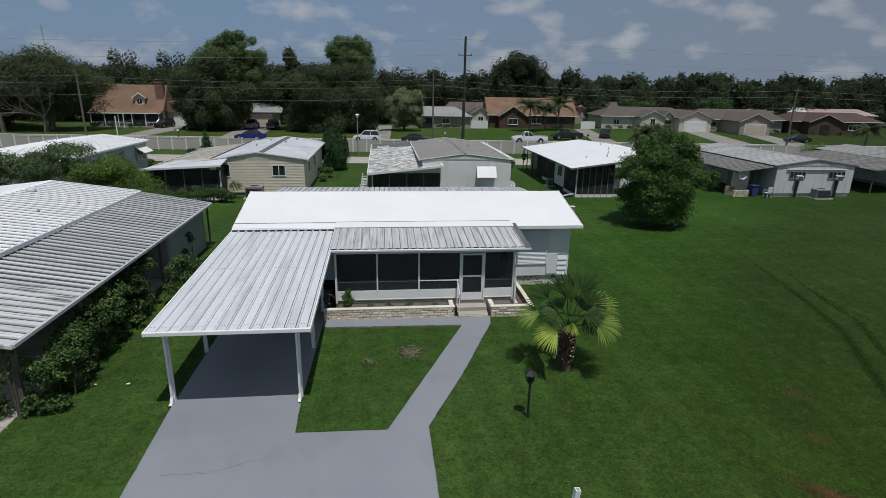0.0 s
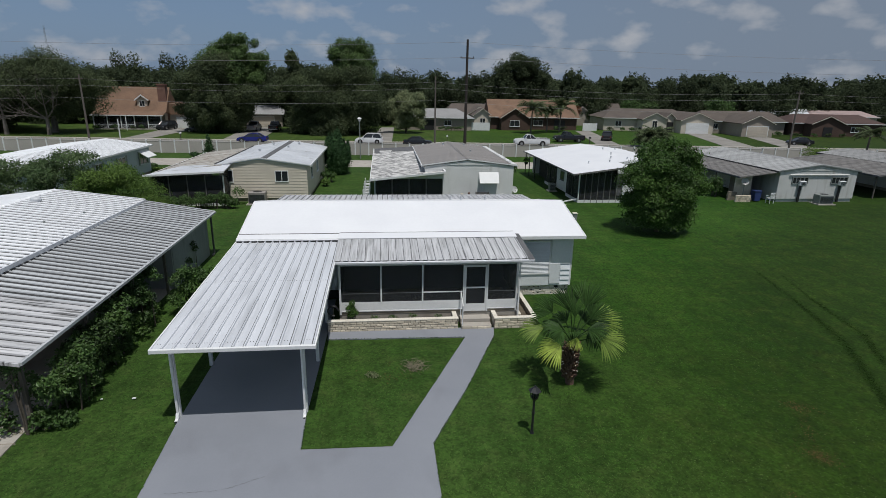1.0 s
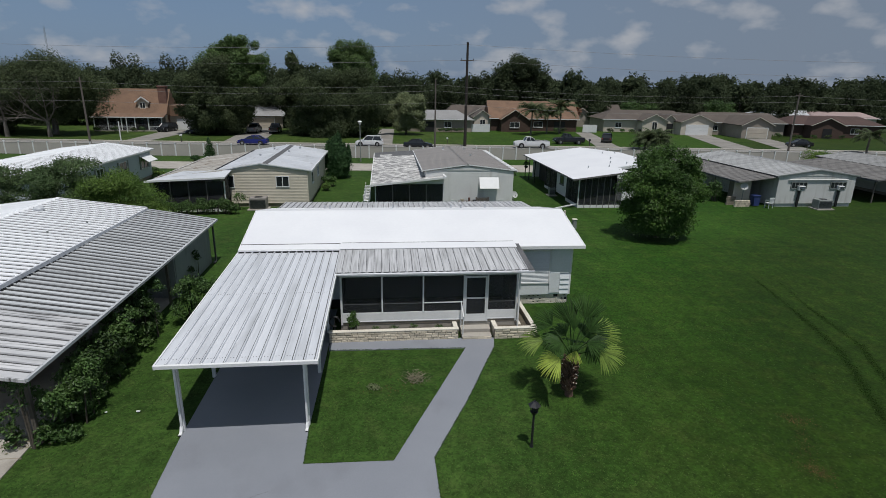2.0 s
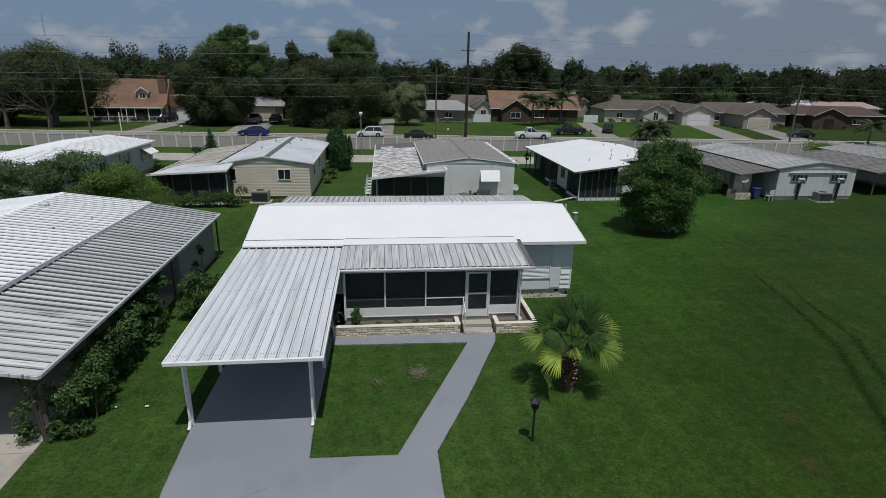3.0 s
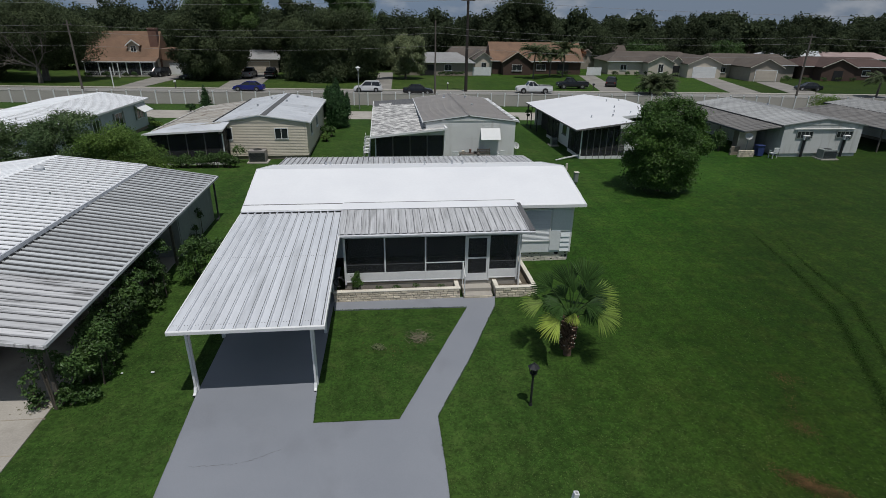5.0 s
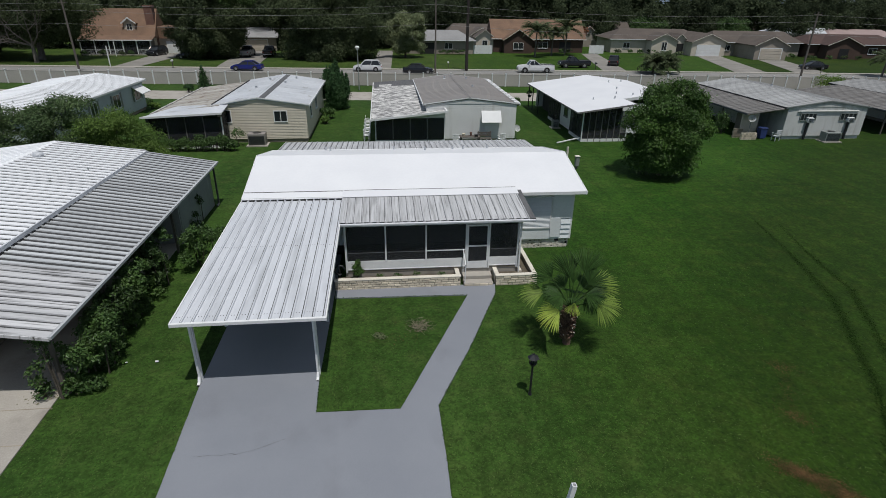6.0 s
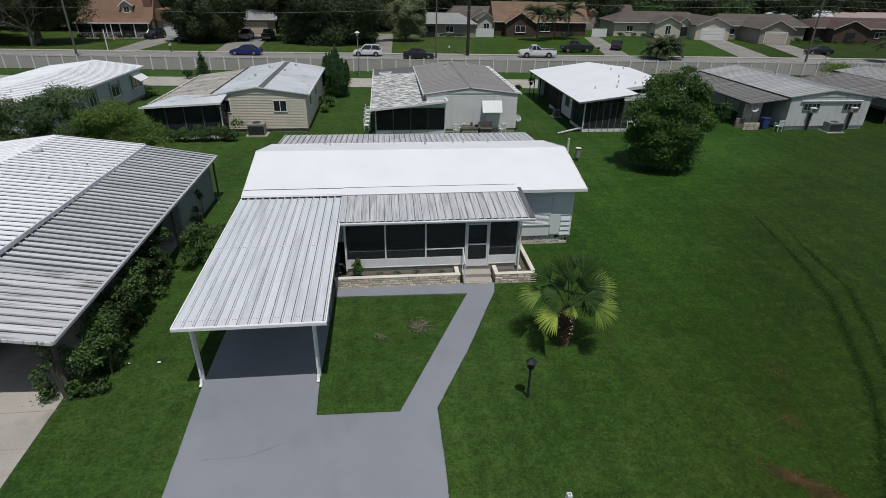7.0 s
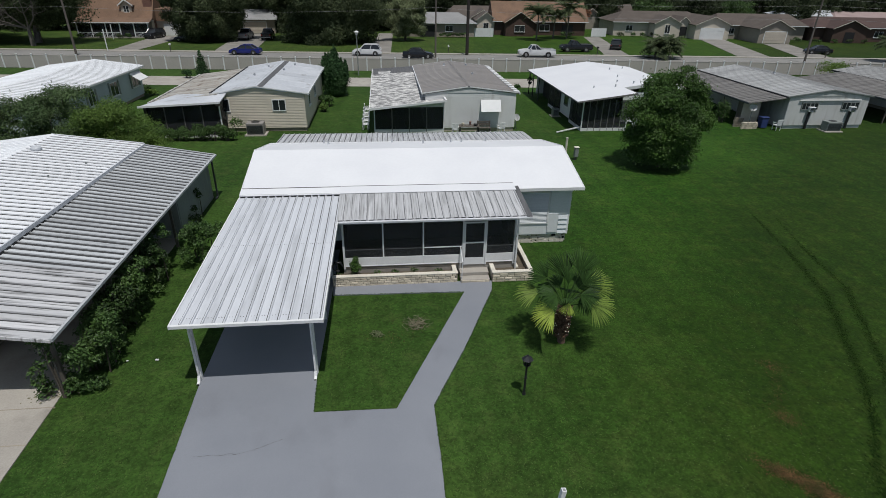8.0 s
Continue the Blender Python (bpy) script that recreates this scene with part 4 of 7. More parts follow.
def white_home():
    ob = thing("mobile_home", "white home with a broad white coated roof and screened porch", "house", at=(21, 50, 0))
    roof = part("roof", prism([(15.4, 2.5), (21.8, 3.35), (26.5, 2.8), (26.5, 2.67), (21.8, 3.2), (15.4, 2.38)], "y", 45.0, 58.8), WHITE_ROOF, ob)
    part("porch_roof", prism([(15.4, 2.5), (20.2, 3.137), (20.2, 3.0), (15.4, 2.38)], "y", 42.4, 45.0), WHITE_ROOF, ob)
    # dark colour of these three trims paints the shadow below the white edge
    part("rake_trim", prism([(15.38, 2.51), (20.22, 3.15), (20.22, 3.02), (15.38, 2.39)], "y", 42.36, 42.4), ALU_DARK, roof)
    part("side_trim", boxes((15.36, 15.4, 42.36, 58.8, 2.4, 2.5)), ALU_DARK, roof)
    part("return_trim", boxes((20.2, 20.26, 42.36, 45.0, 3.03, 3.14)), ALU_DARK, roof)
    part("rake_trim", prism([(20.26, 3.13), (21.8, 3.34), (26.5, 2.79), (26.5, 2.6), (21.8, 3.1), (20.26, 2.9)], "y", 44.94, 44.99), WHITE, roof)
    part("wall", lapped(46.1, 49.3, 16.25, 0.2, 2.45, 0.2, axis="y", out=-1), WHITE, ob)
    window(ob, 47.2, 48.2, 1.15, 1.95, 16.24, frame_mat=GRIME, axis="x", out=-1)
    part("wall", lapped(20.3, 26.2, 45.1, 0.2, 2.7, 0.2), WHITE, ob)
    part("wall", lapped(45.2, 58, 26.2, 0.2, 2.6, 0.2, axis="y", out=1), WHITE, ob)
    part("wall", lapped(16.3, 26.2, 58, 0.2, 2.6, 0.2, out=1), WHITE, ob)
    screen_room(ob, 16.1, 19.9, 42.9, 45.5, 2.5, 7)
    for a, b in ((43.0, 46.1), (49.3, 52.6)):
        part("screen", boxes((16.12, 16.14, a, b, 0.25, 2.45)), SCREEN, ob)
        part("kick_panel", boxes((16.08, 16.16, a, b, 0.0, 0.25)), WHITE, ob)
        for y in (a + 0.04, (a + b) / 2, b - 0.04):
            part("post", boxes((16.09, 16.15, y - 0.03, y + 0.03, 0.25, 2.45)), IRON, ob)
    # black box added to stand in for the unlit interior behind the screens
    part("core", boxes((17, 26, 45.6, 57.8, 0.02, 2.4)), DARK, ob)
    for y in (54.8, 57.0, 58.6):
        part("post", boxes((15.6, 15.68, y, y + 0.08, 0, 2.5)), IRON, ob)
    return ob


white_home()


def grey_home():
    ob = gable_home("mobile_home", "whitewashed home with a weathered ribbed metal roof", 33.9, 41.2, 42.9, 57.0, 2.75, 37.6, 3.25, SIDE_DULL, ALU_MID, 32, 0.04, over=0.25, step=2.5, front=0.1, soil=0.07, grime_shade=GRIME_SHADE, skirt=SIDE_DULL, trim=STEEL, gutter=GRIME_SHADE)
    for a, b in ((35.1, 36.6), (38.8, 40.35)):
        window(ob, a, b, 1.6, 2.22, 42.86, frame_mat=STEEL, split=4, sill=False)
    shade = thing("carport", "lean-to carport with a grey weathered ribbed roof", "carport", at=(31, 49, 0))
    lean = lean_roof(shade, (30.55, 57.0, 2.15), (30.55, 43.2, 2.15), (33.66, 42.9, 2.62), (33.66, 57.0, 2.62), 30, 0.04, ALU_DARK, trim=GRIME)
    # black pieces paint the shade where the lean-to meets the main roof
    notch = mesh_of(boxes((33.56, 33.6, 0, 0.3, 2.62, 2.72)), DARK, "pan_gap")
    for i in range(30):
        piece("pan_gap", notch, Matrix.Translation((0, 43.1 + i * 0.46, 0)), lean)
    for y in (47, 51, 54):
        part("post", boxes((30.7, 30.78, y, y + 0.08, 0, 2.14)), POLE_WOOD, shade)
    part("store_wall", prism([(30.75, 0.02), (32.3, 0.02), (32.3, 2.36), (30.75, 2.12)], "y", 44.1, 44.2), STUCCO, shade)
    part("store_wall", boxes((32.2, 32.3, 44.2, 47.0, 0.02, 2.34)), STUCCO_GREY, shade)
    part("back_wall", boxes((32.3, 33.75, 46.9, 47.0, 0.02, 2.36)), STUCCO_GREY, shade)
    return ob


grey_home()
gable_home("mobile_home", "blue-grey home with a pale ribbed metal roof", -32.1, -23.9, 40.0, 58.6, 2.95, -28.0, 3.45, SIDE_BLUE, ALU_NB, 40, 0.03, over=0.3, soil=0.07)
far_r = gable_home("mobile_home", "weathered home with a grey metal roof and carport", 49.5, 57.0, 44.0, 57.0, 2.75, 53.2, 3.2, SIDE_GREY, ALU_WORN, 30, 0.04, over=0.25, soil=0.08, grime_shade=GRIME_SHADE, trim=STEEL, gutter=GRIME_SHADE)
shade = thing("carport", "lean-to carport with a dark weathered ribbed roof", "carport", at=(46, 50, 0))
lean_roof(shade, (44.3, 56.0, 2.15), (44.3, 43.8, 2.15), (49.3, 43.8, 2.7), (49.3, 56, 2.7), 26, 0.04, ALU_DARK, trim=GRIME)
for y in (44.2, 48, 52, 55.6):
    part("post", boxes((44.5, 44.6, y, y + 0.1, 0, 2.2)), POLE_WOOD, shade)

# ---- houses across the road ----


def block_house(name, label, at, w, d, eave, ridge, wall_mat, roof_mat, turn=0.0, over=0.5, hip=0.0, gables=(), doors=(), windows=()):
    """A house across the road: its front faces -y before the turn. gables: (centre, width, reach, rise) front wings; doors: (x, w, h, y, garage); windows: (x, w, z, h, y)."""
    ob = thing(name, label, "house", at=(0, 0, 0))
    part("wall", boxes((-w / 2, w / 2, 0, d, -0.1, eave)), wall_mat, ob)
    bm = bmesh.new()
    o = over
    c = [bm.verts.new(v) for v in ((-w / 2 - o, -o, eave), (w / 2 + o, -o, eave), (w / 2 + o, d + o, eave), (-w / 2 - o, d + o, eave),
                                   (-w / 2 - o + hip, d / 2, ridge), (w / 2 + o - hip, d / 2, ridge))]
    for f in ((0, 1, 5, 4), (2, 3, 4, 5), (1, 2, 5), (3, 0, 4), (3, 2, 1, 0)):
        bm.faces.new([c[i] for i in f])
    roof = part("roof", bm, roof_mat, ob)
    part("fascia", boxes((-w / 2 - o - 0.03, w / 2 + o + 0.03, -o - 0.05, -o, eave - 0.12, eave + 0.02)), WHITE, roof)
    for cx, gw, reach, rise in gables:
        wing = part("wing", boxes((cx - gw / 2, cx + gw / 2, -reach, 0.2, -0.1, eave)), wall_mat, ob)
        part("gable", prism([(cx - gw / 2, eave), (cx + gw / 2, eave), (cx, eave + rise)], "y", -reach, -reach + 0.15), wall_mat, wing)
        h = gw / 2 + 0.35
        k = rise / (gw / 2)
        part("wing_roof", prism([(cx - h, eave - 0.35 * k), (cx, eave + rise + 0.06), (cx + h, eave - 0.35 * k), (cx + h, eave - 0.35 * k + 0.14), (cx, eave + rise + 0.2), (cx - h, eave - 0.35 * k + 0.14)], "y", -reach - 0.35, d / 2), roof_mat, wing)
        part("rake_trim", prism([(cx - h, eave - 0.35 * k - 0.02), (cx, eave + rise + 0.03), (cx + h, eave - 0.35 * k - 0.02), (cx + h, eave - 0.35 * k + 0.1), (cx, eave + rise + 0.15), (cx - h, eave - 0.35 * k + 0.1)], "y", -reach - 0.4, -reach - 0.35), CAP, wing)
    for x, dw, dh, y, garage in doors:
        door = part("garage_door" if garage else "door", boxes((x - dw / 2, x + dw / 2, y - 0.05, y + 0.02, 0, dh)), (WHITE if garage is True else garage) if garage else DARK, ob)
        if garage:
            part("door_panel", boxes(*[(x - dw / 2 + 0.08, x + dw / 2 - 0.08, y - 0.08, y - 0.05, 0.06 + i * dh / 4, (i + 1) * dh / 4 - 0.04) for i in range(4)]), WHITE if garage is True else garage, door)
            part("door_surround", boxes((x - dw / 2 - 0.14, x - dw / 2, y - 0.07, y, 0, dh + 0.14), (x + dw / 2, x + dw / 2 + 0.14, y - 0.07, y, 0, dh + 0.14), (x - dw / 2, x + dw / 2, y - 0.07, y, dh, dh + 0.14)), WHITE, door)
    for x, ww, z, wh, y in windows:
        window(ob, x - ww / 2, x + ww / 2, z, z + wh, y, split=2 if ww > 1 else 1)
    ob.matrix_basis = pose(at[0], at[1], 0, 0, 0, turn)
    return ob


def cape_house():
    ob = block_house("cape_house", "russet-roofed house with a dormer, brick chimney and pillared porch", (-49.5, 115.5), 12.5, 8, 3.0, 8.0, STUCCO, SHINGLE_OR, turn=3, over=0.3,
                     windows=((-3.5, 1.2, 1.0, 1.3, 0), (0, 1.2, 1.0, 1.3, 0), (3.5, 1.2, 1.0, 1.3, 0)), doors=((1.6, 1.0, 2.1, 0, False),))
    m = ob.matrix_basis.copy()
    ob.matrix_basis = Matrix()
    porch_roof = part("porch_roof", slab_between((-6.6, -2.4, 2.75), (6.6, -2.4, 2.75), (6.6, 0.2, 3.45), (-6.6, 0.2, 3.45), 0.12), SHINGLE_OR, ob)
    part("fascia", boxes((-6.6, 6.6, -2.46, -2.4, 2.6, 2.78)), WHITE, porch_roof)
    part("porch_floor", boxes((-6.3, 6.3, -2.2, 0, -0.1, 0.25)), CONC, ob)
    for i in range(6):
        x = -6.1 + i * 2.44
        part("porch_post", boxes((x - 0.09, x + 0.09, -2.15, -1.97, 0.25, 2.68)), WHITE, ob)
        if i < 5:
            part("porch_screen", boxes((x + 0.09, x + 2.35, -2.07, -2.055, 0.25, 2.6)), SCREEN, ob)
        if i < 5 and i != 3:
            part("balustrade", boxes((x + 0.1, x + 2.3, -2.1, -2.04, 0.95, 1.02), *[(x + 0.25 + k * 0.2, x + 0.28 + k * 0.2, -2.09, -2.05, 0.25, 0.95) for k in range(10)]), WHITE, ob)
    dormer = part("dormer", boxes((1.05, 2.95, 0.9, 3.4, 4.0, 5.6)), STUCCO, ob)
    part("gable", prism([(1.05, 5.6), (2.95, 5.6), (2.0, 6.3)], "y", 0.9, 1.0), STUCCO, dormer)
    part("dormer_roof", prism([(0.7, 5.4), (2.0, 6.4), (3.3, 5.4), (3.3, 5.52), (2.0, 6.55), (0.7, 5.52)], "y", 0.6, 4.2), SHINGLE_OR, dormer)
    part("rake_trim", prism([(0.67, 5.3), (2.0, 6.3), (3.33, 5.3), (3.33, 5.54), (2.0, 6.58), (0.67, 5.54)], "y", 0.54, 0.6), WHITE, dormer)
    window(ob, 1.5, 2.5, 4.3, 5.4, 0.88, split=2)
    part("chimney", boxes((4.85, 6.35, 1.6, 3.0, 0, 8.6), (4.77, 6.43, 1.52, 3.08, 8.35, 8.65)), BRICK, ob)
    garage = part("garage_wing", boxes((6.3, 12.6, 2.5, 9, -0.1, 2.7)), STUCCO, ob)
    part("wing_roof", prism([(6.4, 2.7), (6.4, 4.9), (9.5, 4.6), (13.0, 2.7)], "y", 2.1, 9.4), SHINGLE_OR, garage)
    part("garage_door", boxes((7.6, 12.2, 2.42, 2.5, 0, 2.2)), WHITE, garage)
    ob.matrix_basis = m
    return ob


cape_house()
block_house("bungalow", "low grey-roofed bungalow with a shaded entry", (11.5, 119.5), 15.5, 8, 2.7, 4.5, STUCCO_GREY, SHINGLE_GR, turn=-2, hip=3.5, doors=((-2.0, 3.0, 2.2, 0, False),),
            windows=((2.5, 1.6, 1.0, 1.2, 0), (-5.5, 1.8, 1.0, 1.2, 0)))
block_house("house", "pale house with white-trimmed twin gables", (22.0, 134), 13, 9, 3.0, 5.2, STUCCO, SHINGLE_BR, turn=-2, hip=2, gables=((1.0, 5.5, 4, 1.6), (1.0, 4.0, 9, 1.4)), windows=((1.0, 1.2, 1.0, 1.4, -9.05),))
block_house("ranch_house", "low ranch house with a broad russet roof", (34.5, 124), 20, 10, 2.8, 6.6, STUCCO_RED, SHINGLE_OR, turn=-3, hip=0.0, gables=((-5.0, 6, 3, 1.9),), doors=((6.0, 2.5, 2.2, 0, False),),
            windows=((-5, 2.2, 0.9, 1.3, -3.05), (1.0, 2.2, 0.9, 1.3, 0)))
block_house("ranch_house", "beige ranch house with an arched entry and white garage door", (62.5, 124.0), 22, 11, 2.9, 4.9, STUCCO, SHINGLE_BR, turn=-4, hip=4, gables=((-0.3, 5.6, 3.5, 1.3), (8.2, 7.4, 6.5, 1.5), (3.3, 3.0, 3.2, 1.2)),
            doors=((8.2, 4.9, 2.2, -6.52, True), (3.3, 1.6, 2.3, -3.22, False)), windows=((-0.3, 1.2, 0.8, 1.8, -3.52), (-7.5, 1.5, 1.0, 1.2, 0)))
block_house("ranch_house", "brown-roofed greige ranch house with a garage wing", (82, 118), 19, 10, 2.8, 4.9, STUCCO_GREY, SHINGLE_BR, turn=-6, hip=2, gables=((-1.5, 6.6, 8.5, 1.55),), doors=((-1.5, 4.4, 2.2, -8.52, STUCCO),),
            windows=((-6.5, 1.4, 1.0, 1.2, 0), (6.0, 1.6, 1.0, 1.2, 0)))
block_house("ranch_house", "brick-red ranch house with a dark red roof", (102, 114), 20, 10, 2.8, 4.6, STUCCO_RED, SHINGLE_RED, turn=-8, hip=3, gables=((-4.0, 7, 3, 1.5),), doors=((-4.0, 2.0, 2.1, -3.02, False),), windows=((4.0, 1.8, 0.9, 1.2, 0),))
block_house("house", "pale metal-roofed house half hidden by trees", (-26.5, 124), 9, 8, 2.8, 4.4, STUCCO_GREY, SHINGLE_GR, turn=4, doors=((0.5, 4.5, 2.2, 0, STUCCO),))
block_house("house", "dark-roofed house behind the beige one", (56, 142), 14, 9, 2.9, 5.6, STUCCO_GREY, SHINGLE_BR, turn=-5, gables=((-4, 5, 2, 1.8),))
block_house("house", "white metal-roofed house beyond the red one", (107, 134), 16, 9, 4.0, 5.1, STUCCO, GALV, turn=-8, hip=2)
block_house("house", "faded pink-roofed house beyond the red one", (118, 130), 16, 9, 3.6, 5.0, STUCCO, SHINGLE_PINK, turn=-8, hip=2)


def quad_drive(name, pts, label):
    tagged(part(name, prism(pts, "z", -0.2, 0.045), CONC_OLD), label, "driveway", kind="structure")


quad_drive("driveway", [(-42.5, 93), (-38.8, 92.8), (-37.5, 117.5), (-43.5, 117.5)], "pale concrete driveway beside the russet house")
quad_drive("driveway", [(-26.5, 92.5), (-20.3, 92.2), (-22.5, 123.5), (-29, 123.5)], "broad pale concrete driveway under the trees")
quad_drive("driveway", [(-2.4, 92), (1.4, 91.9), (2.5, 126), (-0.5, 126)], "shaded concrete drive between trees")
quad_drive("driveway", [(36.5, 90), (40.5, 89.7), (47.0, 121), (43.5, 121)], "concrete driveway with parked cars")
quad_drive("driveway", [(59.0, 88.6), (64.5, 88.3), (73.3, 117.0), (68.0, 117.3)], "long pale concrete driveway to a white garage")
quad_drive("driveway", [(69.5, 88.0), (75, 87.5), (82, 108.5), (77, 109)], "concrete driveway to the brown house")

# ---- poles and wires ----


def pole(at, height, r, material, label, arms=()):
    ob = thing("utility_pole", label, "utility pole", at=(at[0], at[1], 0))
    bm = bmesh.new()
    rod(bm, (at[0], at[1], -0.3), (at[0], at[1], height), r, r * 0.65, 10)
    part("shaft", bm, material, ob)
    for z, half in arms:
        part("crossarm", boxes((at[0] - half, at[0] + half, at[1] - 0.06, at[1] + 0.06, z - 0.07, z + 0.07)), POLE_WOOD, ob)
        for x in (-half * 0.9, 0, half * 0.9):
            bm = bmesh.new()
            rod(bm, (at[0] + x, at[1], z + 0.07), (at[0] + x, at[1], z + 0.3), 0.05, 0.04, 6)
            part("insulator", bm, IRON, ob)
    return ob


pole((13.55, 90.6), 16.4, 0.27, POLE_DARK, "tall dark steel-brown utility pole with a crossarm", ((13.6, 1.1),))
pole((8.2, 87.5), 10.7, 0.15, POLE_WOOD, "weathered grey wooden utility pole")
pole((-44.5, 88.6), 9.9, 0.17, POLE_WOOD, "weathered wooden utility pole beside the lawn", ((9.3, 0.5),))
pole((66.0, 82.6), 9.6, 0.17, POLE_WOOD, "leaning weathered wooden utility pole with a transformer", ((9.2, 0.6),))


def wire(a, b, sag, r=0.012, segments=14):
    """One sagging line: a closed tube of four-sided rings."""
    bm = bmesh.new()
    a, b = Vector(a), Vector(b)
    rings = []
    for i in range(segments + 1):
        k = i / segments
        c = a.lerp(b, k) - Vector((0, 0, sag * 4 * k * (1 - k)))
        rings.append([bm.verts.new(c + Vector(v)) for v in ((0, -r, 0), (0, 0, r), (0, r, 0), (0, 0, -r))])
    for p, q in zip(rings, rings[1:]):
        for i in range(4):
            bm.faces.new((p[i], p[(i + 1) % 4], q[(i + 1) % 4], q[i]))
    bm.faces.new(rings[0])
    bm.faces.new(rings[-1])
    ob = part("power_line", bm, WIRE)
    return tagged(ob, "thin grey overhead power line with slight sag", "power line", "overhead lines along the road")


for dz, dy in ((9.3, 0), (8.4, 0), (6.6, 0)):
    wire((-115, 92.0 + dy, dz + 0.4), (-44.5, 88.6, dz), 0.7)
    wire((-44.5, 88.6, dz), (8.2, 87.5, dz + 0.5), 0.7)
    wire((8.2, 87.5, dz + 0.5), (66.0, 82.6, dz - 0.2), 0.8)
    wire((66.0, 82.6, dz - 0.2), (130, 73, dz), 0.7)
for z in (16.0, 13.7):
    wire((-110, 97, z), (13.55, 90.6, z), 1.5, 0.018, 24)
    wire((13.55, 90.6, z), (140, 79, z), 1.5, 0.018, 24)

# ---- trees ----
tree("citrus_tree", "dense upright citrus tree with glossy dark leaves", (18.3, 33.6), 5.75, 2.55, 2.4, 0.3, 90000, 0.15, LEAF_CITRUS, 3, 100, 0.16, 0.3, tops=((-1.1, -0.4, 0.7, 1.0, 0.75), (1.0, -0.5, 0.7, 1.0, 0.75), (-0.1, -1.0, 0.7, 1.1, 0.75), (-1.2, 0.6, 0.7, 1.0, 0.75), (1.2, 0.5, 0.7, 1.0, 0.75), (-0.7, -1.0, 1.4, 1.1, 0.9), (0.8, -1.0, 1.4, 1.1, 0.9), (-0.2, -0.7, 0.9, 1.2, 0.9), (1.4, 0.2, 1.8, 1.1, 1.0), (-1.3, 0.2, 1.8, 1.1, 1.0), (0.2, -1.1, 2.2, 1.2, 1.0), (1.9, 0.0, 3.3, 0.9, 0.9), (-1.5, 0.0, 3.2, 1.0, 1.0), (-0.6, 0, 5.4, 0.6, 0.8), (0.6, 0, 5.2, 0.7, 0.9), (-1.3, 0, 4.9, 0.6, 0.8), (1.5, 0, 4.7, 0.8, 1.0), (2.2, 0.1, 4.0, 0.7, 0.9), (1.1, 0, 5.6, 0.4, 0.6), (0.1, -0.2, 5.8, 0.4, 0.6)))
spires = [(0, 0, 0.7, 1.15, 0.8), (0, 0, 1.5, 1.3, 0.8), (0, 0, 2.3, 1.2, 0.8), (0, 0, 3.0, 0.8, 0.7)]
for k in range(18):
    a, r = k * 2.4, 0.12 + 0.082 * k
    x, y, tip = r * math.cos(a), r * math.sin(a) * 0.9, 5.0 - 0.95 * r - 0.28 * (k % 3)
    spires += [(x, y, tip - 0.35, 0.14, 0.42), (x, y, tip - 0.85, 0.27, 0.5), (x * 0.95, y * 0.95, tip - 1.5, 0.36, 0.6)]
tree("cypress_tree", "dense dark evergreen with pointed spires beside the street", (-4.9, 58.3), 2.0, 1.0, 1.0, 0.0, 70000, 0.12, LEAF_PINE, 4, 6, 0.12, 0.38, tops=spires, tri=True)
tree("oak_tree", "tall leafy tree with fresh upper growth", (-31.3, 109.5), 14.8, 7.2, 6.0, -1.5, 130000, 0.3, LEAF_OAK, 5, 110, 0.5, 0.24, tri=True)
tree("oak_tree", "broad dark oak with a bright leafy top", (-8.6, 108), 13.4, 8.8, 7.0, -3.0, 140000, 0.3, LEAF_OAK, 6, 120, 0.55, 0.24, tri=True)
tree("oak_tree", "dark oak filling the gap between the tall trees", (-17.5, 112), 12.0, 5.0, 5.0, 4.5, 45000, 0.3, LEAF_OAK, 16, 60, 0.45, 0.28, tri=True)
tree("leafy_tree", "fresh green tree rising behind the oaks", (-6.0, 112), 17.6, 4.6, 3.6, 6, 60000, 0.28, LEAF_BRIGHT, 7, 80, 0.3, 0.25, tri=True, tall=0.8, tops=((-3.2, 0, 15.0, 1.4, 1.6), (3.2, 0, 15.4, 1.4, 1.6), (-1.8, 0, 16.4, 1.3, 1.4), (1.8, 0, 16.6, 1.2, 1.3)))
tree("leafy_tree", "fresh green tree rising behind the oaks", (-27.6, 112), 18.2, 5.2, 4.4, 7, 70000, 0.28, LEAF_BRIGHT, 17, 90, 0.3, 0.24, tri=True, tall=0.8, tops=((-6.2, -2.0, 12.2, 1.6, 1.8), (-5.0, -2.4, 13.0, 1.5, 2.0), (-6.6, -2.2, 10.6, 1.8, 1.8), (-4.4, -2.6, 11.0, 2.0, 2.2), (-2.6, -3.0, 11.4, 1.8, 2.2), (0.0, -3.2, 11.0, 2.0, 2.4), (5.4, -1.0, 13.4, 1.1, 1.8)))
tree("pine_tree", "narrow pointed evergreen behind the oaks", (-17.0, 112.5), 15.8, 1.4, 1.4, 8, 1800, 0.6, LEAF_OAK, 18, 14, 0.2, 0.5)
tree("oak_tree", "wide sparse oak with pale bare limbs", (-58.5, 105.5), 13.2, 11.5, 7.0, 3.4, 70000, 0.28, LEAF_OAK, 8, 110, 0.5, 0.22, bark=BARK_PALE, tri=True)
tree("oak_tree", "dark oak shading the far lawn", (-74, 112), 12.8, 10, 8, -2.0, 52000, 0.36, LEAF_OAK, 19, 80, 0.5, 0.28, tri=True)
tree("oak_tree", "low dark oak spreading over the far lawn", (-71, 104), 9.5, 8.0, 5.5, 0.5, 60000, 0.3, LEAF_OAK, 23, 80, 0.45, 0.26, tri=True)
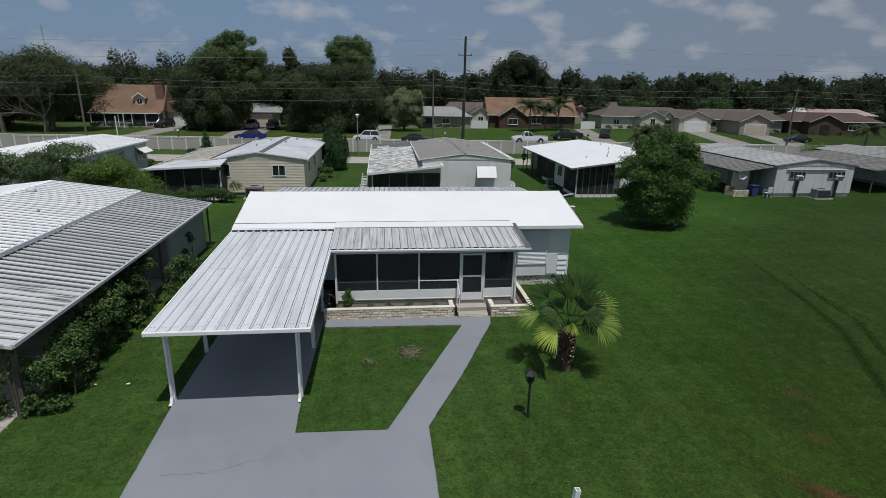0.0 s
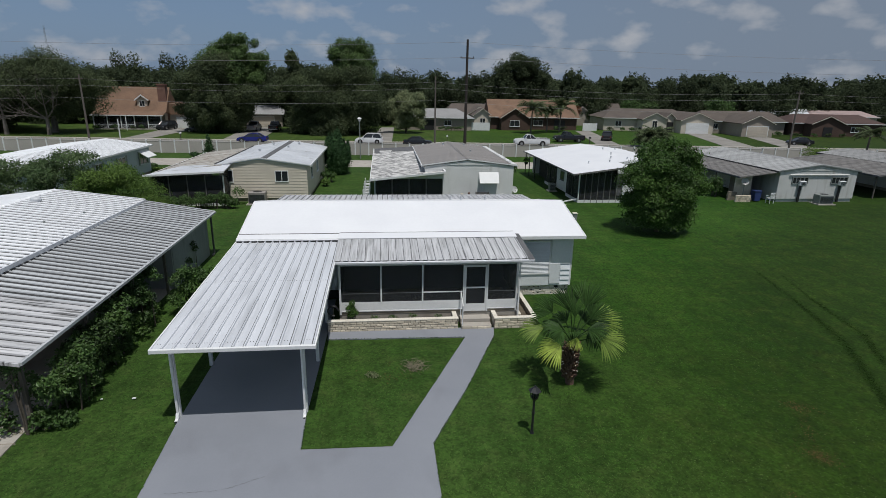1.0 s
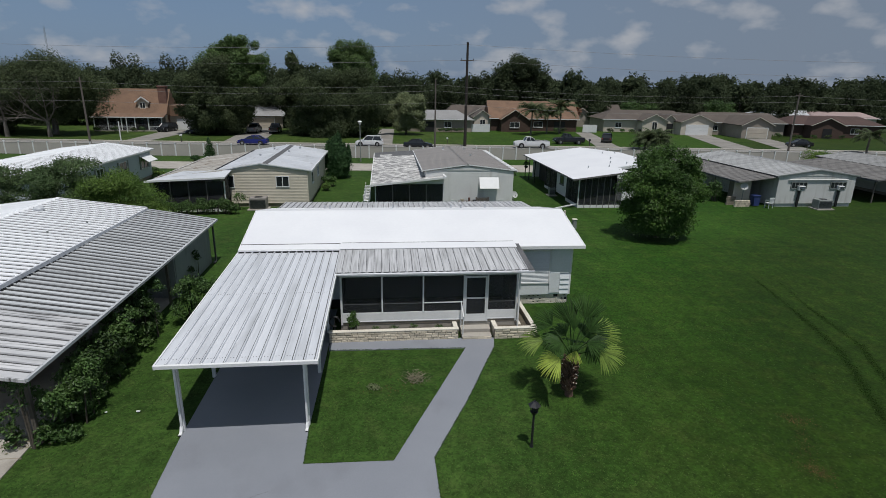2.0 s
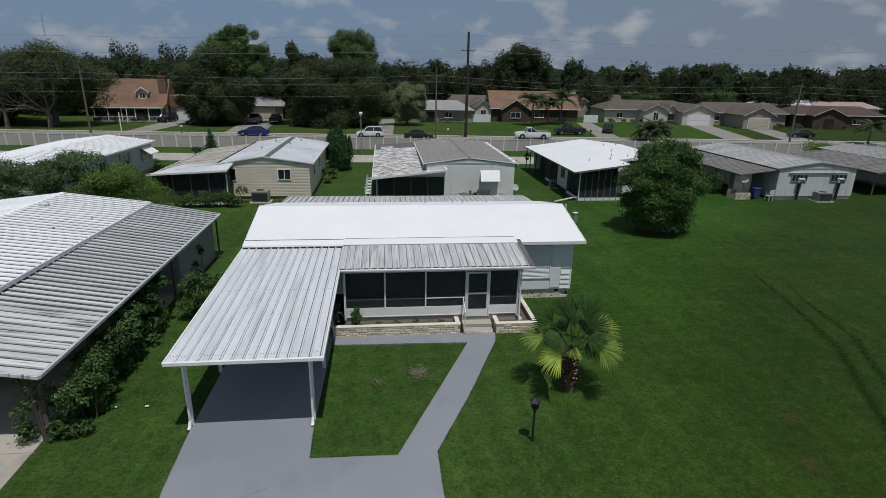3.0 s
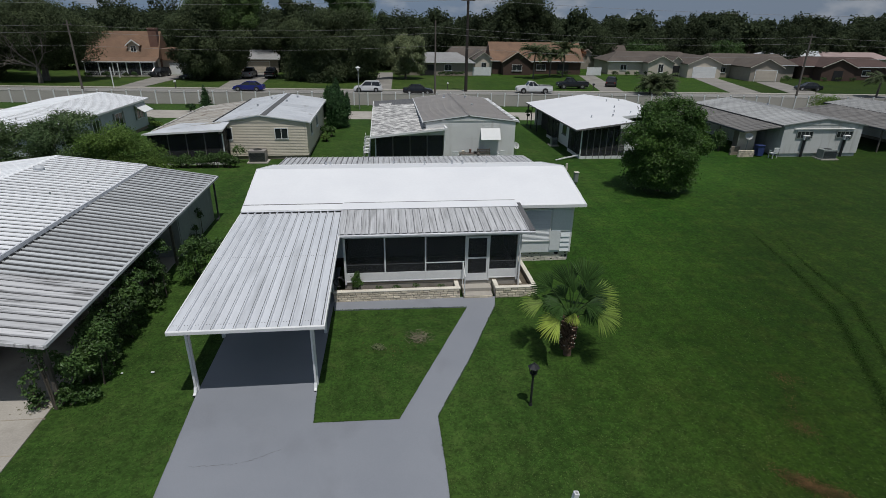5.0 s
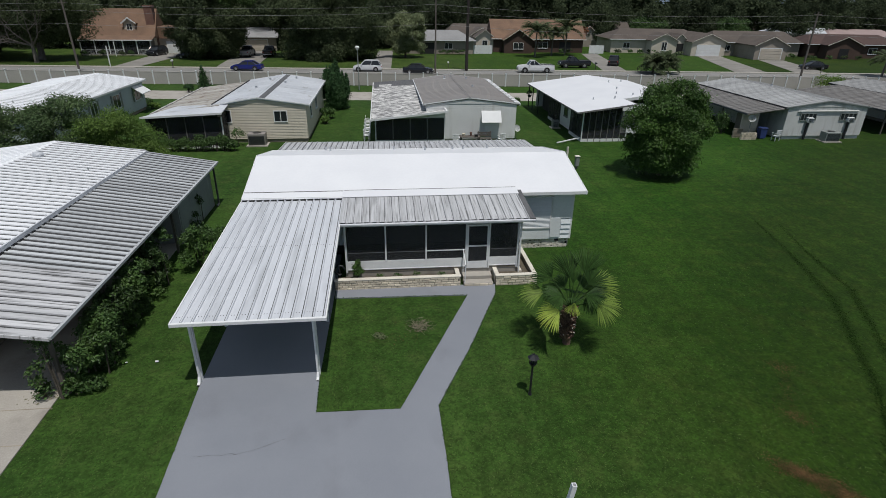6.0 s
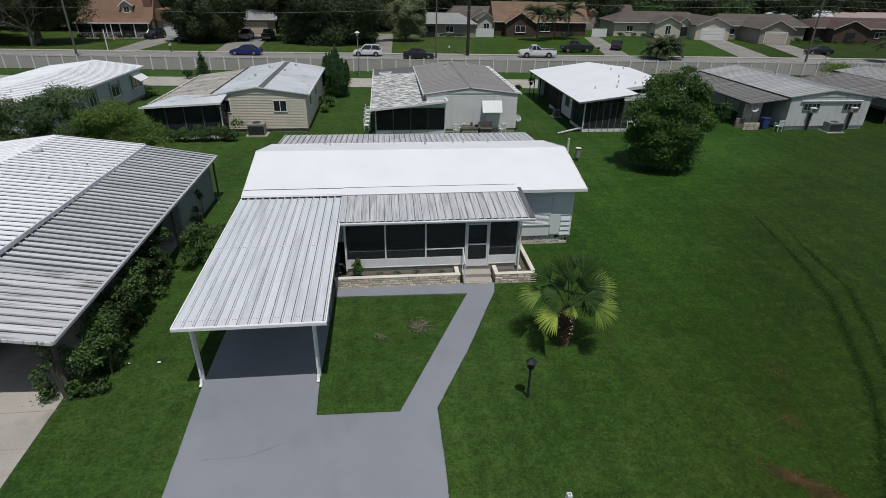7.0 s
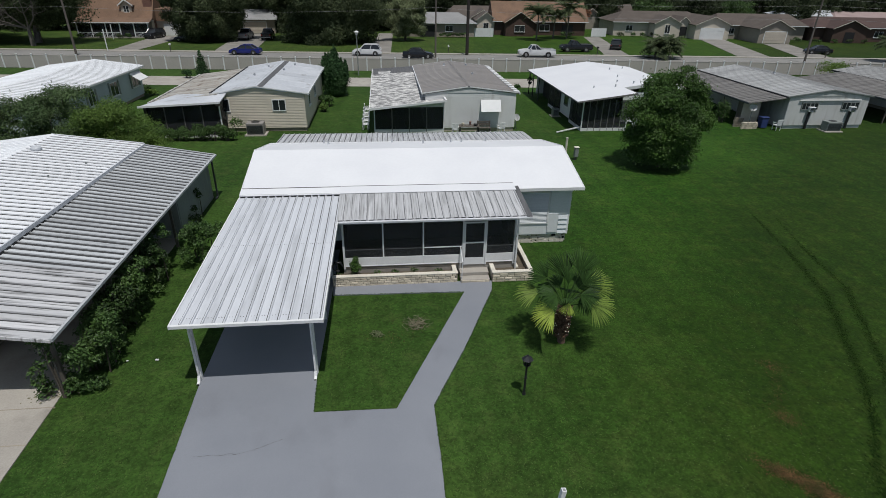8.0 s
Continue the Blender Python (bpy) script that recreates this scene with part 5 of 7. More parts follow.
tree("olive_tree", "small grey-green weeping tree beside the drive", (4.6, 111.5), 8.4, 4.1, 3.4, 0.6, 60000, 0.22, LEAF_WILLOW, 9, 60, 0.2, 0.26, tri=True)
tree("leafy_tree", "big tree standing over the far roofs", (37.5, 150), 18.5, 7.0, 6.0, 4, 46000, 0.38, LEAF_FAR, 10, 60, 0.4, 0.28, tri=True)



def bare_limbs(at, seed):
    """Pale leafless branches that reach out of the old oak."""
    rng = random.Random(seed)
    ob = thing("bare_branches", "pale leafless branches reaching from the old oak", "branches", at=(at[0], at[1], 0))

    def grow(bm, a, d, ln, r, depth):
        for k in range(3):
            d = (d + Vector((rng.uniform(-0.22, 0.22), rng.uniform(-0.15, 0.15), rng.uniform(-0.16, 0.2)))).normalized()
            b = a + d * ln / 3
            rod(bm, a, b, r, r * 0.86, 5)
            a, r = b, r * 0.86
        if depth:
            for k in range(3 if depth > 2 else 2):
                e = (d + Vector((rng.uniform(-0.75, 0.75), rng.uniform(-0.5, 0.3), rng.uniform(-0.4, 0.6)))).normalized()
                grow(bm, a, e, ln * rng.uniform(0.6, 0.85), r * 0.66, depth - 1)
    for dx, dz in ((-0.9, 0.45), (-0.55, 0.8), (0.15, 0.9), (0.7, 0.35), (-1.0, 0.12)):
        bm = bmesh.new()
        grow(bm, Vector((at[0], at[1], 2.6)), Vector((dx, -0.4, dz)).normalized(), 3.0, 0.15, 4)
        part("branch", bm, BARK_PALE, ob)
    bm = bmesh.new()
    rod(bm, (at[0], at[1], -0.1), (at[0], at[1], 2.7), 0.4, 0.24, 9)
    part("trunk", bm, BARK_PALE, ob)


bare_limbs((-57.0, 101.0), 4)
bare_limbs((-63.5, 100.5), 6)
mast = thing("radio_mast", "thin distant lattice radio mast", "mast", at=(-163, 300, 0))
bm = bmesh.new()
for dx, dy in ((-0.5, -0.3), (0.5, -0.3), (0, 0.5)):
    rod(bm, (-163 + dx, 300 + dy, 0), (-163 + dx * 0.3, 300 + dy, 34), 0.06, 0.04, 4)
for k in range(30):
    x, z = -163, 1.1 * k
    rod(bm, (x - 0.5, 299.7, z), (x + 0.45, 299.7, z + 1.1), 0.035, 0.035, 4)
part("lattice", bm, STEEL, mast)

# far woods
def far_woods():
    rng = random.Random(21)
    kinds = []
    for k in range(6):
        h = rng.uniform(11, 14)
        leaves, size = ((13000, 0.5), (3600, 0.95))[k // 3]
        kinds.append(tree("far_tree", "dark green tree in the distant woods", (0, 0), h, h * rng.uniform(0.45, 0.6), h * 0.45, -h * 0.35, leaves, size, LEAF_FAR, 40 + k, 56, 0.35, 0.27, group="distant woods", tri=True))
    spots = []
    for row, (y, step) in enumerate(((152, 7.2), (174, 8.5), (206, 11), (246, 11), (330, 15))):
        x = -y * 0.85 - 20
        while x < y * 0.9 + 25:
            spots.append((row > 0, x + rng.uniform(-3, 3), y + rng.uniform(-7, 7) + tilt_y(x) * 1.2, rng.uniform(0.8, 1.12) * (1.05 if x > 15 else 1.02) * (1.0, 1.0, 1.08, 1.15, 1.3)[row]))
            x += step
    x = -150
    while x < 4:
        spots.append((False, x + rng.uniform(-2, 2), 133 + rng.uniform(-4, 4), rng.uniform(0.85, 1.1)))
        x += 7.5
    used = set()
    for far, x, y, s in spots:
        m = pose(x, y, 0, 0, 0, rng.uniform(0, 360)) @ Matrix.Diagonal((s, s, s * rng.uniform(0.85, 1.15), 1))
        k = rng.randrange(3) + (3 if far else 0)
        if k in used:
            copy_thing(kinds[k], m).matrix_basis = m
        else:
            used.add(k)
            kinds[k].matrix_basis = m


far_woods()

# ---- round the home ----


def stone_course(parent, a, b, z0, z1, courses, seed, depth=0.05, length=0.34):
    """Rough stones, laid in courses on the face from a to b (plan points), each with its own size and stand-out."""
    rng = random.Random(seed)
    a, b = Vector((*a, 0)), Vector((*b, 0))
    d = (b - a).normalized()
    kinds = []
    h = (z1 - z0) / courses
    for k in range(6):
        w = length * rng.uniform(0.6, 1.35)
        bm = boxes((0.008, w - 0.008, -depth * rng.uniform(0.5, 1.0), 0.03, 0.008, h - 0.008), bevel=0.012)
        for v in bm.verts:
            v.co += Vector((rng.uniform(-1, 1), rng.uniform(-1, 1), rng.uniform(-1, 1))) * 0.006
        kinds.append((w, mesh_of(bm, STONE, "stone")))
    rot = Matrix.Rotation(math.atan2(d.y, d.x), 4, "Z")
    for c in range(courses):
        s = 0.0
        while s < (b - a).length - 0.12:
            w, me = rng.choice(kinds)
            k = min(1.0, ((b - a).length - s) / w)
            piece("stone", me, Matrix.Translation(a + d * s + Vector((0, 0, z0 + c * h))) @ rot @ Matrix.Diagonal((k, 1, 1, 1)), parent)
            s += w


def planter(x0, x1, y, seed, name_label, side=None):
    ob = thing("stone_planter", name_label, "planter", "porch planters", at=((x0 + x1) / 2, y, 0))
    wall = part("wall", boxes((x0, x1, y, y + 0.16, -0.05, 0.42)), MORTAR, ob)
    part("coping", boxes((x0 - 0.02, x1 + 0.02, y - 0.03, y + 0.17, 0.42, 0.465), bevel=0.012), CAP, ob)
    part("soil", boxes((x0, x1, y + 0.16, 19.96, -0.05, 0.24)), SOIL, ob)
    stone_course(wall, (x0, y), (x1, y), 0.0, 0.42, 4, seed, 0.03, 0.26)
    for x in side or ():
        part("end_wall", boxes((x, x + 0.14, y + 0.16, 19.98, -0.05, 0.42)), CAP, ob)
        part("coping", boxes((x - 0.02, x + 0.16, y + 0.18, 19.98, 0.42, 0.465), bevel=0.012), CAP, ob)
    return ob, wall


planter(-2.25, 2.78, 19.3, 5, "long buff stone planter with a pale coping below the porch", side=(2.62,))
right_bed, right_wall = planter(4.22, 5.92, 19.22, 6, "short buff stone planter turning the porch corner", side=(4.22,))
flank = part("wall", boxes((5.78, 5.92, 19.4, 22.5, -0.05, 0.42)), MORTAR, right_bed)
part("coping", boxes((5.76, 5.94, 19.42, 22.5, 0.42, 0.465), bevel=0.012), CAP, right_bed)
part("inner_kerb", boxes((5.34, 5.46, 19.9, 22.5, -0.05, 0.3)), CAP, right_bed)
part("soil", boxes((5.46, 5.78, 19.4, 22.5, -0.05, 0.2)), SOIL, right_bed)
stone_course(flank, (5.92, 19.22), (5.92, 22.5), 0.0, 0.42, 3, 7)


strip_bm = bmesh.new()
rod(strip_bm, (-0.95, 19.66, 0.27), (2.56, 19.56, 0.3), 0.022, 0.022, 6)
tagged(part("garden_edging", strip_bm, CAP), "pale edging pole lying in the planter soil", "edging")


def steps():
    ob = thing("entry_steps", "two concrete entry steps with stone risers", "steps", at=(3.5, 19.5, 0))
    part("step", boxes((2.92, 4.12, 19.22, 19.98, -0.05, 0.15), bevel=0.012), CONC, ob)
    part("step", boxes((2.92, 4.12, 19.56, 19.98, 0.15, 0.30), bevel=0.012), CONC, ob)
    stone_course(ob.children[0], (2.94, 19.22), (4.1, 19.22), 0.0, 0.13, 1, 8, 0.03)
    rail = thing("handrail", "slim white metal handrail beside the entry steps", "handrail", at=(2.9, 19.5, 0))
    for y, z0, z1 in ((19.3, 0.15, 1.0), (19.92, 0.3, 1.3)):
        bm = bmesh.new()
        rod(bm, (2.96, y, z0), (2.96, y, z1), 0.02)
        part("post", bm, WHITE, rail)
    bm = bmesh.new()
    rod(bm, (2.96, 19.22, 0.97), (2.96, 19.96, 1.33), 0.022)
    part("grip", bm, WHITE, rail)


steps()


def downspout(name_label, x, y, z):
    ob = thing("downspout", name_label, "downspout", at=(x, y, 0))
    part("pipe", boxes((x - 0.032, x + 0.032, y - 0.045, y + 0.025, 0.12, z), bevel=0.01), WHITE, ob)
    bm = prism([(y - 0.05, 0.22), (y + 0.03, 0.22), (y + 0.03, 0.1), (y - 0.12, 0.0), (y - 0.22, 0.0), (y - 0.22, 0.07), (y - 0.12, 0.09)], "x", x - 0.04, x + 0.04)
    part("elbow", bm, WHITE, ob)
    part("outlet", boxes((x - 0.034, x + 0.034, y - 0.235, y - 0.215, 0.012, 0.06)), IRON, ob, "dark open pipe end")
    return ob


downspout("white metal downspout on the carport post", -5.88, 13.98, 2.32)
downspout("white metal downspout on the carport post", -2.37, 13.9, 2.32)
downspout("white metal downspout at the porch corner", 5.3, 19.88, 2.62)


def skirting_blocks():
    """Pierced decorative blocks round the foot of the home."""
    # solid black box paints the shade seen through the pierced blocks
    back = part("skirting", boxes((-5.68, 8.36, 22.8, 29.1, -0.05, 0.45)), DARK, HOME, "dark crawl space behind pale pierced blocks")
    rng = random.Random(4)
    whole = mesh_of(boxes((0.003, 0.207, -0.06, 0.05, 0.003, 0.145), bevel=0.01), CAP, "skirting_block")
    pierced = mesh_of(boxes((0.003, 0.207, -0.06, 0.05, 0.003, 0.04), (0.003, 0.207, -0.06, 0.05, 0.115, 0.145),
                            (0.003, 0.06, -0.06, 0.05, 0.04, 0.115), (0.15, 0.207, -0.06, 0.05, 0.04, 0.115)), CAP, "skirting_block")
    for row in range(3):
        for i in range(14):
            x = 5.4 + i * 0.21 + (row % 2) * 0.1
            if x < 8.2 and not (row == 2 and rng.random() < 0.2):
                piece("skirting_block", pierced if rng.random() < 0.42 else whole, Matrix.Translation((x, 22.78 + rng.uniform(-0.008, 0.008), row * 0.148)), back)
        for i in range(29):
            piece("skirting_block", pierced if rng.random() < 0.42 else whole, Matrix.Translation((8.36, 22.84 + i * 0.21, row * 0.148)) @ Matrix.Rotation(math.pi / 2, 4, "Z"), back)


skirting_blocks()
PANEL = mat("smooth_white_panel", (0.72, 0.755, 0.765), (0.67, 0.70, 0.71), 0.8, fine=12, amt=0.04, rough=0.5, bump=0.03)
part("wall_panel", boxes((7.46, 8.34, 22.64, 22.68, 1.5, 2.72)), PANEL, HOME, "smooth pale wall panel")
part("wall_panel", boxes((7.42, 7.9, 22.62, 22.68, 0.56, 1.52)), PANEL, HOME, "smooth pale wall panel")
part("wall_panel", boxes((5.4, 7.4, 22.64, 22.68, 0.48, 1.04)), PANEL, HOME, "smooth pale wall panel")
louvre = part("louvred_window", boxes((5.9, 5.96, 22.6, 22.68, 1.06, 2.6), (7.36, 7.42, 22.6, 22.68, 1.06, 2.6), (5.9, 7.42, 22.6, 22.68, 1.02, 1.08), (5.9, 7.42, 22.6, 22.68, 2.56, 2.62)), WHITE, HOME)
slat = mesh_of(prism([(22.61, 0.0), (22.62, 0.0), (22.66, 0.06), (22.65, 0.06)], "x", 5.96, 7.36), PANEL, "slat")
for i in range(24):
    piece("slat", slat, Matrix.Translation((0, 0, 1.08 + i * 0.062)), louvre)
for i in range(4):
    part("siding_board", prism([(22.70, 0), (22.62, 0.0), (22.67, 0.235), (22.70, 0.235)], "x", 7.92, 8.36), SIDE_WHITE, HOME).location.z = 0.5 + i * 0.24

# rear lean-to roof and vents
rear = thing("rear_porch_roof", "weathered ribbed lean-to roof behind the home", "porch roof", at=(1.2, 31, 0))
rear_roof = part("roof", slab_between((-5.9, 29.62, 2.97), (8.5, 29.62, 2.97), (8.5, 32.5, 2.76), (-5.9, 32.5, 2.76), 0.06), ALU_OLD, rear)
panned(rear_roof, (8.5, 32.5, 2.78), (-14.4, 0, 0), (0, -2.88, 0.21), 48, 0.035, ALU_OLD, grime_shade=GRIME, soil=0.05)
for x in (-5.7, -2.2, 1.3, 4.8, 8.3):
    part("post", boxes((x - 0.04, x + 0.04, 32.3, 32.38, 0, 2.7)), WHITE, rear)


def vent_pipe(x, y, z, h=0.2, r=0.04, material=None, label="short white vent pipe on the roof"):
    bm = bmesh.new()
    rod(bm, (x, y, z - 0.05), (x, y, z + h), r, r, 8)
    rod(bm, (x, y, z - 0.02), (x, y, z + 0.02), r * 2.2, r * 1.4, 10)
    rod(bm, (x, y, z + h - 0.03), (x, y, z + h), r * 1.25, r * 1.25, 8)
    return tagged(part("vent_pipe", bm, material or WHITE), label, "vent pipe", "roof vents")


for x, y, z in ((-2.95, 28.6, 3.24), (-3.25, 29.2, 3.12), (2.03, 28.35, 3.28), (3.58, 28.9, 3.18), (4.15, 28.85, 3.19), (0.4, 29.3, 3.1), (5.55, 29.2, 3.12)):
    vent_pipe(x, y, z, 0.19, 0.045, GALV, "short metal vent pipe on the white roof")
for x, y, z in ((-13.76, 25.9, 3.17), (-14.35, 23.9, 3.24), (-26.2, 47.5, 3.26), (-25.2, 45.0, 3.12), (-26.8, 43.2, 3.32)):
    vent_pipe(x, y, z, 0.14, 0.035, STEEL, "small grey vent pipe on the ribbed roof")
dome = bmesh.new()
bmesh.ops.create_uvsphere(dome, u_segments=16, v_segments=8, radius=0.24, matrix=Matrix.Translation((-16.5, 27.2, 3.62)) @ Matrix.Diagonal((1, 1, 0.6, 1)))
rod(dome, (-16.5, 27.2, 3.4), (-16.5, 27.2, 3.62), 0.16, 0.16, 14)
tagged(part("roof_ventilator", dome, GALV), "round galvanised roof ventilator cap", "roof vent", "roof vents")


def lamp_post(x, y):
    ob = thing("lamp_post", "small black metal garden lamp post in the lawn", "lamp post", at=(x, y, 0))
    bm = bmesh.new()
    rod(bm, (x, y, -0.1), (x, y, 1.02), 0.035, 0.03, 10)
    rod(bm, (x, y, 0), (x, y, 0.08), 0.06, 0.045, 10)
    rod(bm, (x, y, 0.62), (x, y, 0.66), 0.045, 0.045, 10)
    part("pole", bm, IRON, ob)
    bm = bmesh.new()
    rod(bm, (x, y, 1.02), (x, y, 1.14), 0.035, 0.12, 6)
    for i in range(6):
        a = i * math.pi / 3
        rod(bm, (x + 0.1 * math.cos(a), y + 0.1 * math.sin(a), 1.12), (x + 0.13 * math.cos(a), y + 0.13 * math.sin(a), 1.34), 0.01, 0.01, 5)
    part("lantern_frame", bm, IRON, ob)
    bm = bmesh.new()
    rod(bm, (x, y, 1.13), (x, y, 1.33), 0.08, 0.11, 6)
    part("lantern_glass", bm, GLASS, ob, "dusky lantern glass")
    bm = bmesh.new()
    rod(bm, (x, y, 1.33), (x, y, 1.44), 0.18, 0.05, 6)
    rod(bm, (x, y, 1.44), (x, y, 1.49), 0.03, 0.015, 6)
    part("cap", bm, IRON, ob)


lamp_post(3.93, 12.53)

post = thing("sign_post", "leaning white square vinyl post with an open top", "post", at=(3.48, 7.75, 0))
part("shaft", boxes((3.43, 3.53, 7.70, 7.72, -0.2, 1.76), (3.43, 3.53, 7.78, 7.80, -0.2, 1.76), (3.43, 3.45, 7.72, 7.78, -0.2, 1.76), (3.51, 3.53, 7.72, 7.78, -0.2, 1.76)), WHITE, post)
post.location.x -= 0.22
post.rotation_euler[1] = radians(7)


def fan_frond(blades, length, spread, droop, seed, fold):
    """A fan leaf along +x: pleated blades joined round the hub, free and drooping at their tips."""
    rng = random.Random(seed)
    bm = bmesh.new()
    for i in range(blades):
        a = radians(-spread / 2 + spread * i / (blades - 1))
        ln = length * (0.78 + 0.22 * math.cos(a * 0.7)) * rng.uniform(0.93, 1.06)
        w = radians(spread / blades) * 0.52
        sag = rng.uniform(0.4, 1.0) * droop
        a2 = a + rng.uniform(-0.03, 0.03)
        rows = []
        for s, h, wide in ((0.03, 0.0, 1.0), (0.3, 0.03, 1.0), (0.62, 0.02, 0.95), (0.84, -0.03 - sag * 0.5, 0.55), (1.0, -0.09 - sag * 1.5, 0.05)):
            half = w * s * ln * wide
            b = a if s < 0.6 else a2
            c = Vector((math.cos(b) * s * ln, math.sin(b) * s * ln, h * ln + abs(math.sin(a)) * (fold - 0.08) * s * ln))
            t = Vector((-math.sin(b), math.cos(b), 0)) * half
            rows.append([bm.verts.new(c - t), bm.verts.new(c + Vector((0, 0, half * 0.7))), bm.verts.new(c + t)])
        for p, q in zip(rows, rows[1:]):
            bm.faces.new((p[0], p[1], q[1], q[0]))
            bm.faces.new((p[1], p[2], q[2], q[1]))
    return bm


def palm_tree(x, y):
    ob = thing("fan_palm", "short fan palm with a shaggy brown trunk in the lawn", "palm tree", at=(x, y, 0))
    rng = random.Random(12)
    bm = bmesh.new()
    rod(bm, (x, y, -0.1), (x - 0.03, y, 0.6), 0.13, 0.15, 14)
    rod(bm, (x - 0.03, y, 0.6), (x - 0.05, y, 1.4), 0.15, 0.16, 14)
    part("trunk", bm, PALM_TRUNK, ob)
    bm, ends = bmesh.new(), bmesh.new()
    for i in range(130):
        a, z = i * 2.4, 0.2 + 1.15 * i / 130
        r = 0.12 + 0.03 * min(1, z)
        p = Vector((x - 0.05 + math.cos(a) * r, y + math.sin(a) * r, z))
        d = Vector((math.cos(a) * 0.13, math.sin(a) * 0.13, 0.15 + rng.uniform(-0.05, 0.06)))
        rod(bm, p, p + d, 0.045, 0.026, 4)
        if z > 0.35 and rng.random() < 0.35:
            rod(ends, p + d, p + d * 1.06, 0.021, 0.019, 4)
    part("leaf_base_layer", bm, PALM_TRUNK, ob, "cut leaf bases on the trunk", "stuff")
    part("cut_ends", ends, CAP, ob, "pale cut ends of old stalks", "stuff")
    hub = Vector((x - 0.05, y, 1.45))
    # dark fans have the shade of their undersides put into the leaf colour
    dark = [mesh_of(fan_frond(18, 0.88, 78 + 12 * k, 0.03 + 0.03 * k, 30 + k, 0.16), PALM, "frond") for k in range(3)]
    light = [mesh_of(fan_frond(22, 0.84, 120, 0.06, 35 + k, 0.12), PALM_LIGHT, "frond") for k in range(2)]
    old = mesh_of(fan_frond(20, 0.8, 125, 0.05, 40, 0.0), PALM_OLD, "frond")
    small = mesh_of(fan_frond(18, 0.72, 120, 0.06, 44, 0.12), PALM, "frond")
    spear = mesh_of(fan_frond(11, 0.66, 52, 0.02, 45, 0.2), PALM, "frond")
    young = mesh_of(fan_frond(14, 0.46, 75, 0.02, 41, 0.0), PALM_OLD, "frond")
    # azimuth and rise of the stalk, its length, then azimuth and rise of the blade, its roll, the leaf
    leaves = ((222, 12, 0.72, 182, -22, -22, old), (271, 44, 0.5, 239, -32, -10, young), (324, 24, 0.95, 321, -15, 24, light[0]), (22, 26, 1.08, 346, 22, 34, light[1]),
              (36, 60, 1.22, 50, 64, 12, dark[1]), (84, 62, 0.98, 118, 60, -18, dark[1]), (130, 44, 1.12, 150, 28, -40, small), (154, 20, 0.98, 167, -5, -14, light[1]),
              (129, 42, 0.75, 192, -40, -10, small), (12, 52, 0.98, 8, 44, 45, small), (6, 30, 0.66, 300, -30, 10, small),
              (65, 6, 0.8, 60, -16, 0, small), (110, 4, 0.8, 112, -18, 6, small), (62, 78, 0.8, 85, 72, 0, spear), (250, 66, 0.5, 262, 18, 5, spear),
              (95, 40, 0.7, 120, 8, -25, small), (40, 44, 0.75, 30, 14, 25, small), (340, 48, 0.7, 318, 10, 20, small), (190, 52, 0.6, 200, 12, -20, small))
    stalks = bmesh.new()

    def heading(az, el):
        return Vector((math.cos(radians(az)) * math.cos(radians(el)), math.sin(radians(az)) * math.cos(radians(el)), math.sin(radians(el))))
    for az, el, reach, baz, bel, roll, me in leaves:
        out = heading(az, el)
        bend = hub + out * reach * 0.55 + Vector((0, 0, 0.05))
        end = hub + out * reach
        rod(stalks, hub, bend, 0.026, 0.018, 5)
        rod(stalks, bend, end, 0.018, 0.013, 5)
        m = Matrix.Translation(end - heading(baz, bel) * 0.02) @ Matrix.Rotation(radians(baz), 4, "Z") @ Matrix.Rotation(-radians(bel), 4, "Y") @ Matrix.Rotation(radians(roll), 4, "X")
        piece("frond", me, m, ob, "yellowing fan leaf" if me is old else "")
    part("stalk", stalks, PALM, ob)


palm_tree(5.85, 15.0)


def shrub(name, label, blobs, count, size, leaf, seed, thin=0.5, category="shrub", stems=10):
    rng = random.Random(seed)
    xs = [b[0] for b in blobs]
    ys = [b[1] for b in blobs]
    ob = thing(name, label, category, at=(sum(xs) / len(xs), sum(ys) / len(ys), 0))
    bm = bmesh.new()
    for i in range(stems):
        b = rng.choice(blobs)
        foot = Vector((b[0] + rng.uniform(-0.2, 0.2) * b[3], b[1] + rng.uniform(-0.2, 0.2) * b[4], -0.05))
        tip = Vector(b[:3]) + Vector((rng.uniform(-0.6, 0.6) * b[3], rng.uniform(-0.6, 0.6) * b[4], rng.uniform(0, 0.6) * b[5]))
        rod(bm, foot, tip, 0.03, 0.008, 5)
    part("stem", bm, BARK, ob, kind="stuff")
    part("foliage", leaf_mesh(name + "_leaves", blobs, count, size, leaf, seed, thin), None, ob)
    return ob


rng = random.Random(77)
for i in range(7):
    y = 14.3 + i * 1.1
    foot = -9.35 - 0.04 * i
    top = 1.5 + 0.08 * i
    bl = []
    for k in range(26):
        z = rng.uniform(0.12, top)
        bl.append((foot + 0.25 + rng.uniform(-0.4, 0.35), y + rng.uniform(-0.65, 0.65), z, rng.uniform(0.16, 0.34), rng.uniform(0.16, 0.34), rng.uniform(0.2, 0.36)))
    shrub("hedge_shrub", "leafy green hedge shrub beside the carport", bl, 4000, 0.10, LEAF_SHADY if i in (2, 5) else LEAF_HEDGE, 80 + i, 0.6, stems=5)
bl = [(-9.5 + rng.uniform(-0.08, 0.1), 26.2 + rng.uniform(-0.9, 0.9), z, 0.14, 0.25, 0.25) for z in (0.2, 0.5, 0.8, 1.1, 1.4, 0.3, 0.6)]
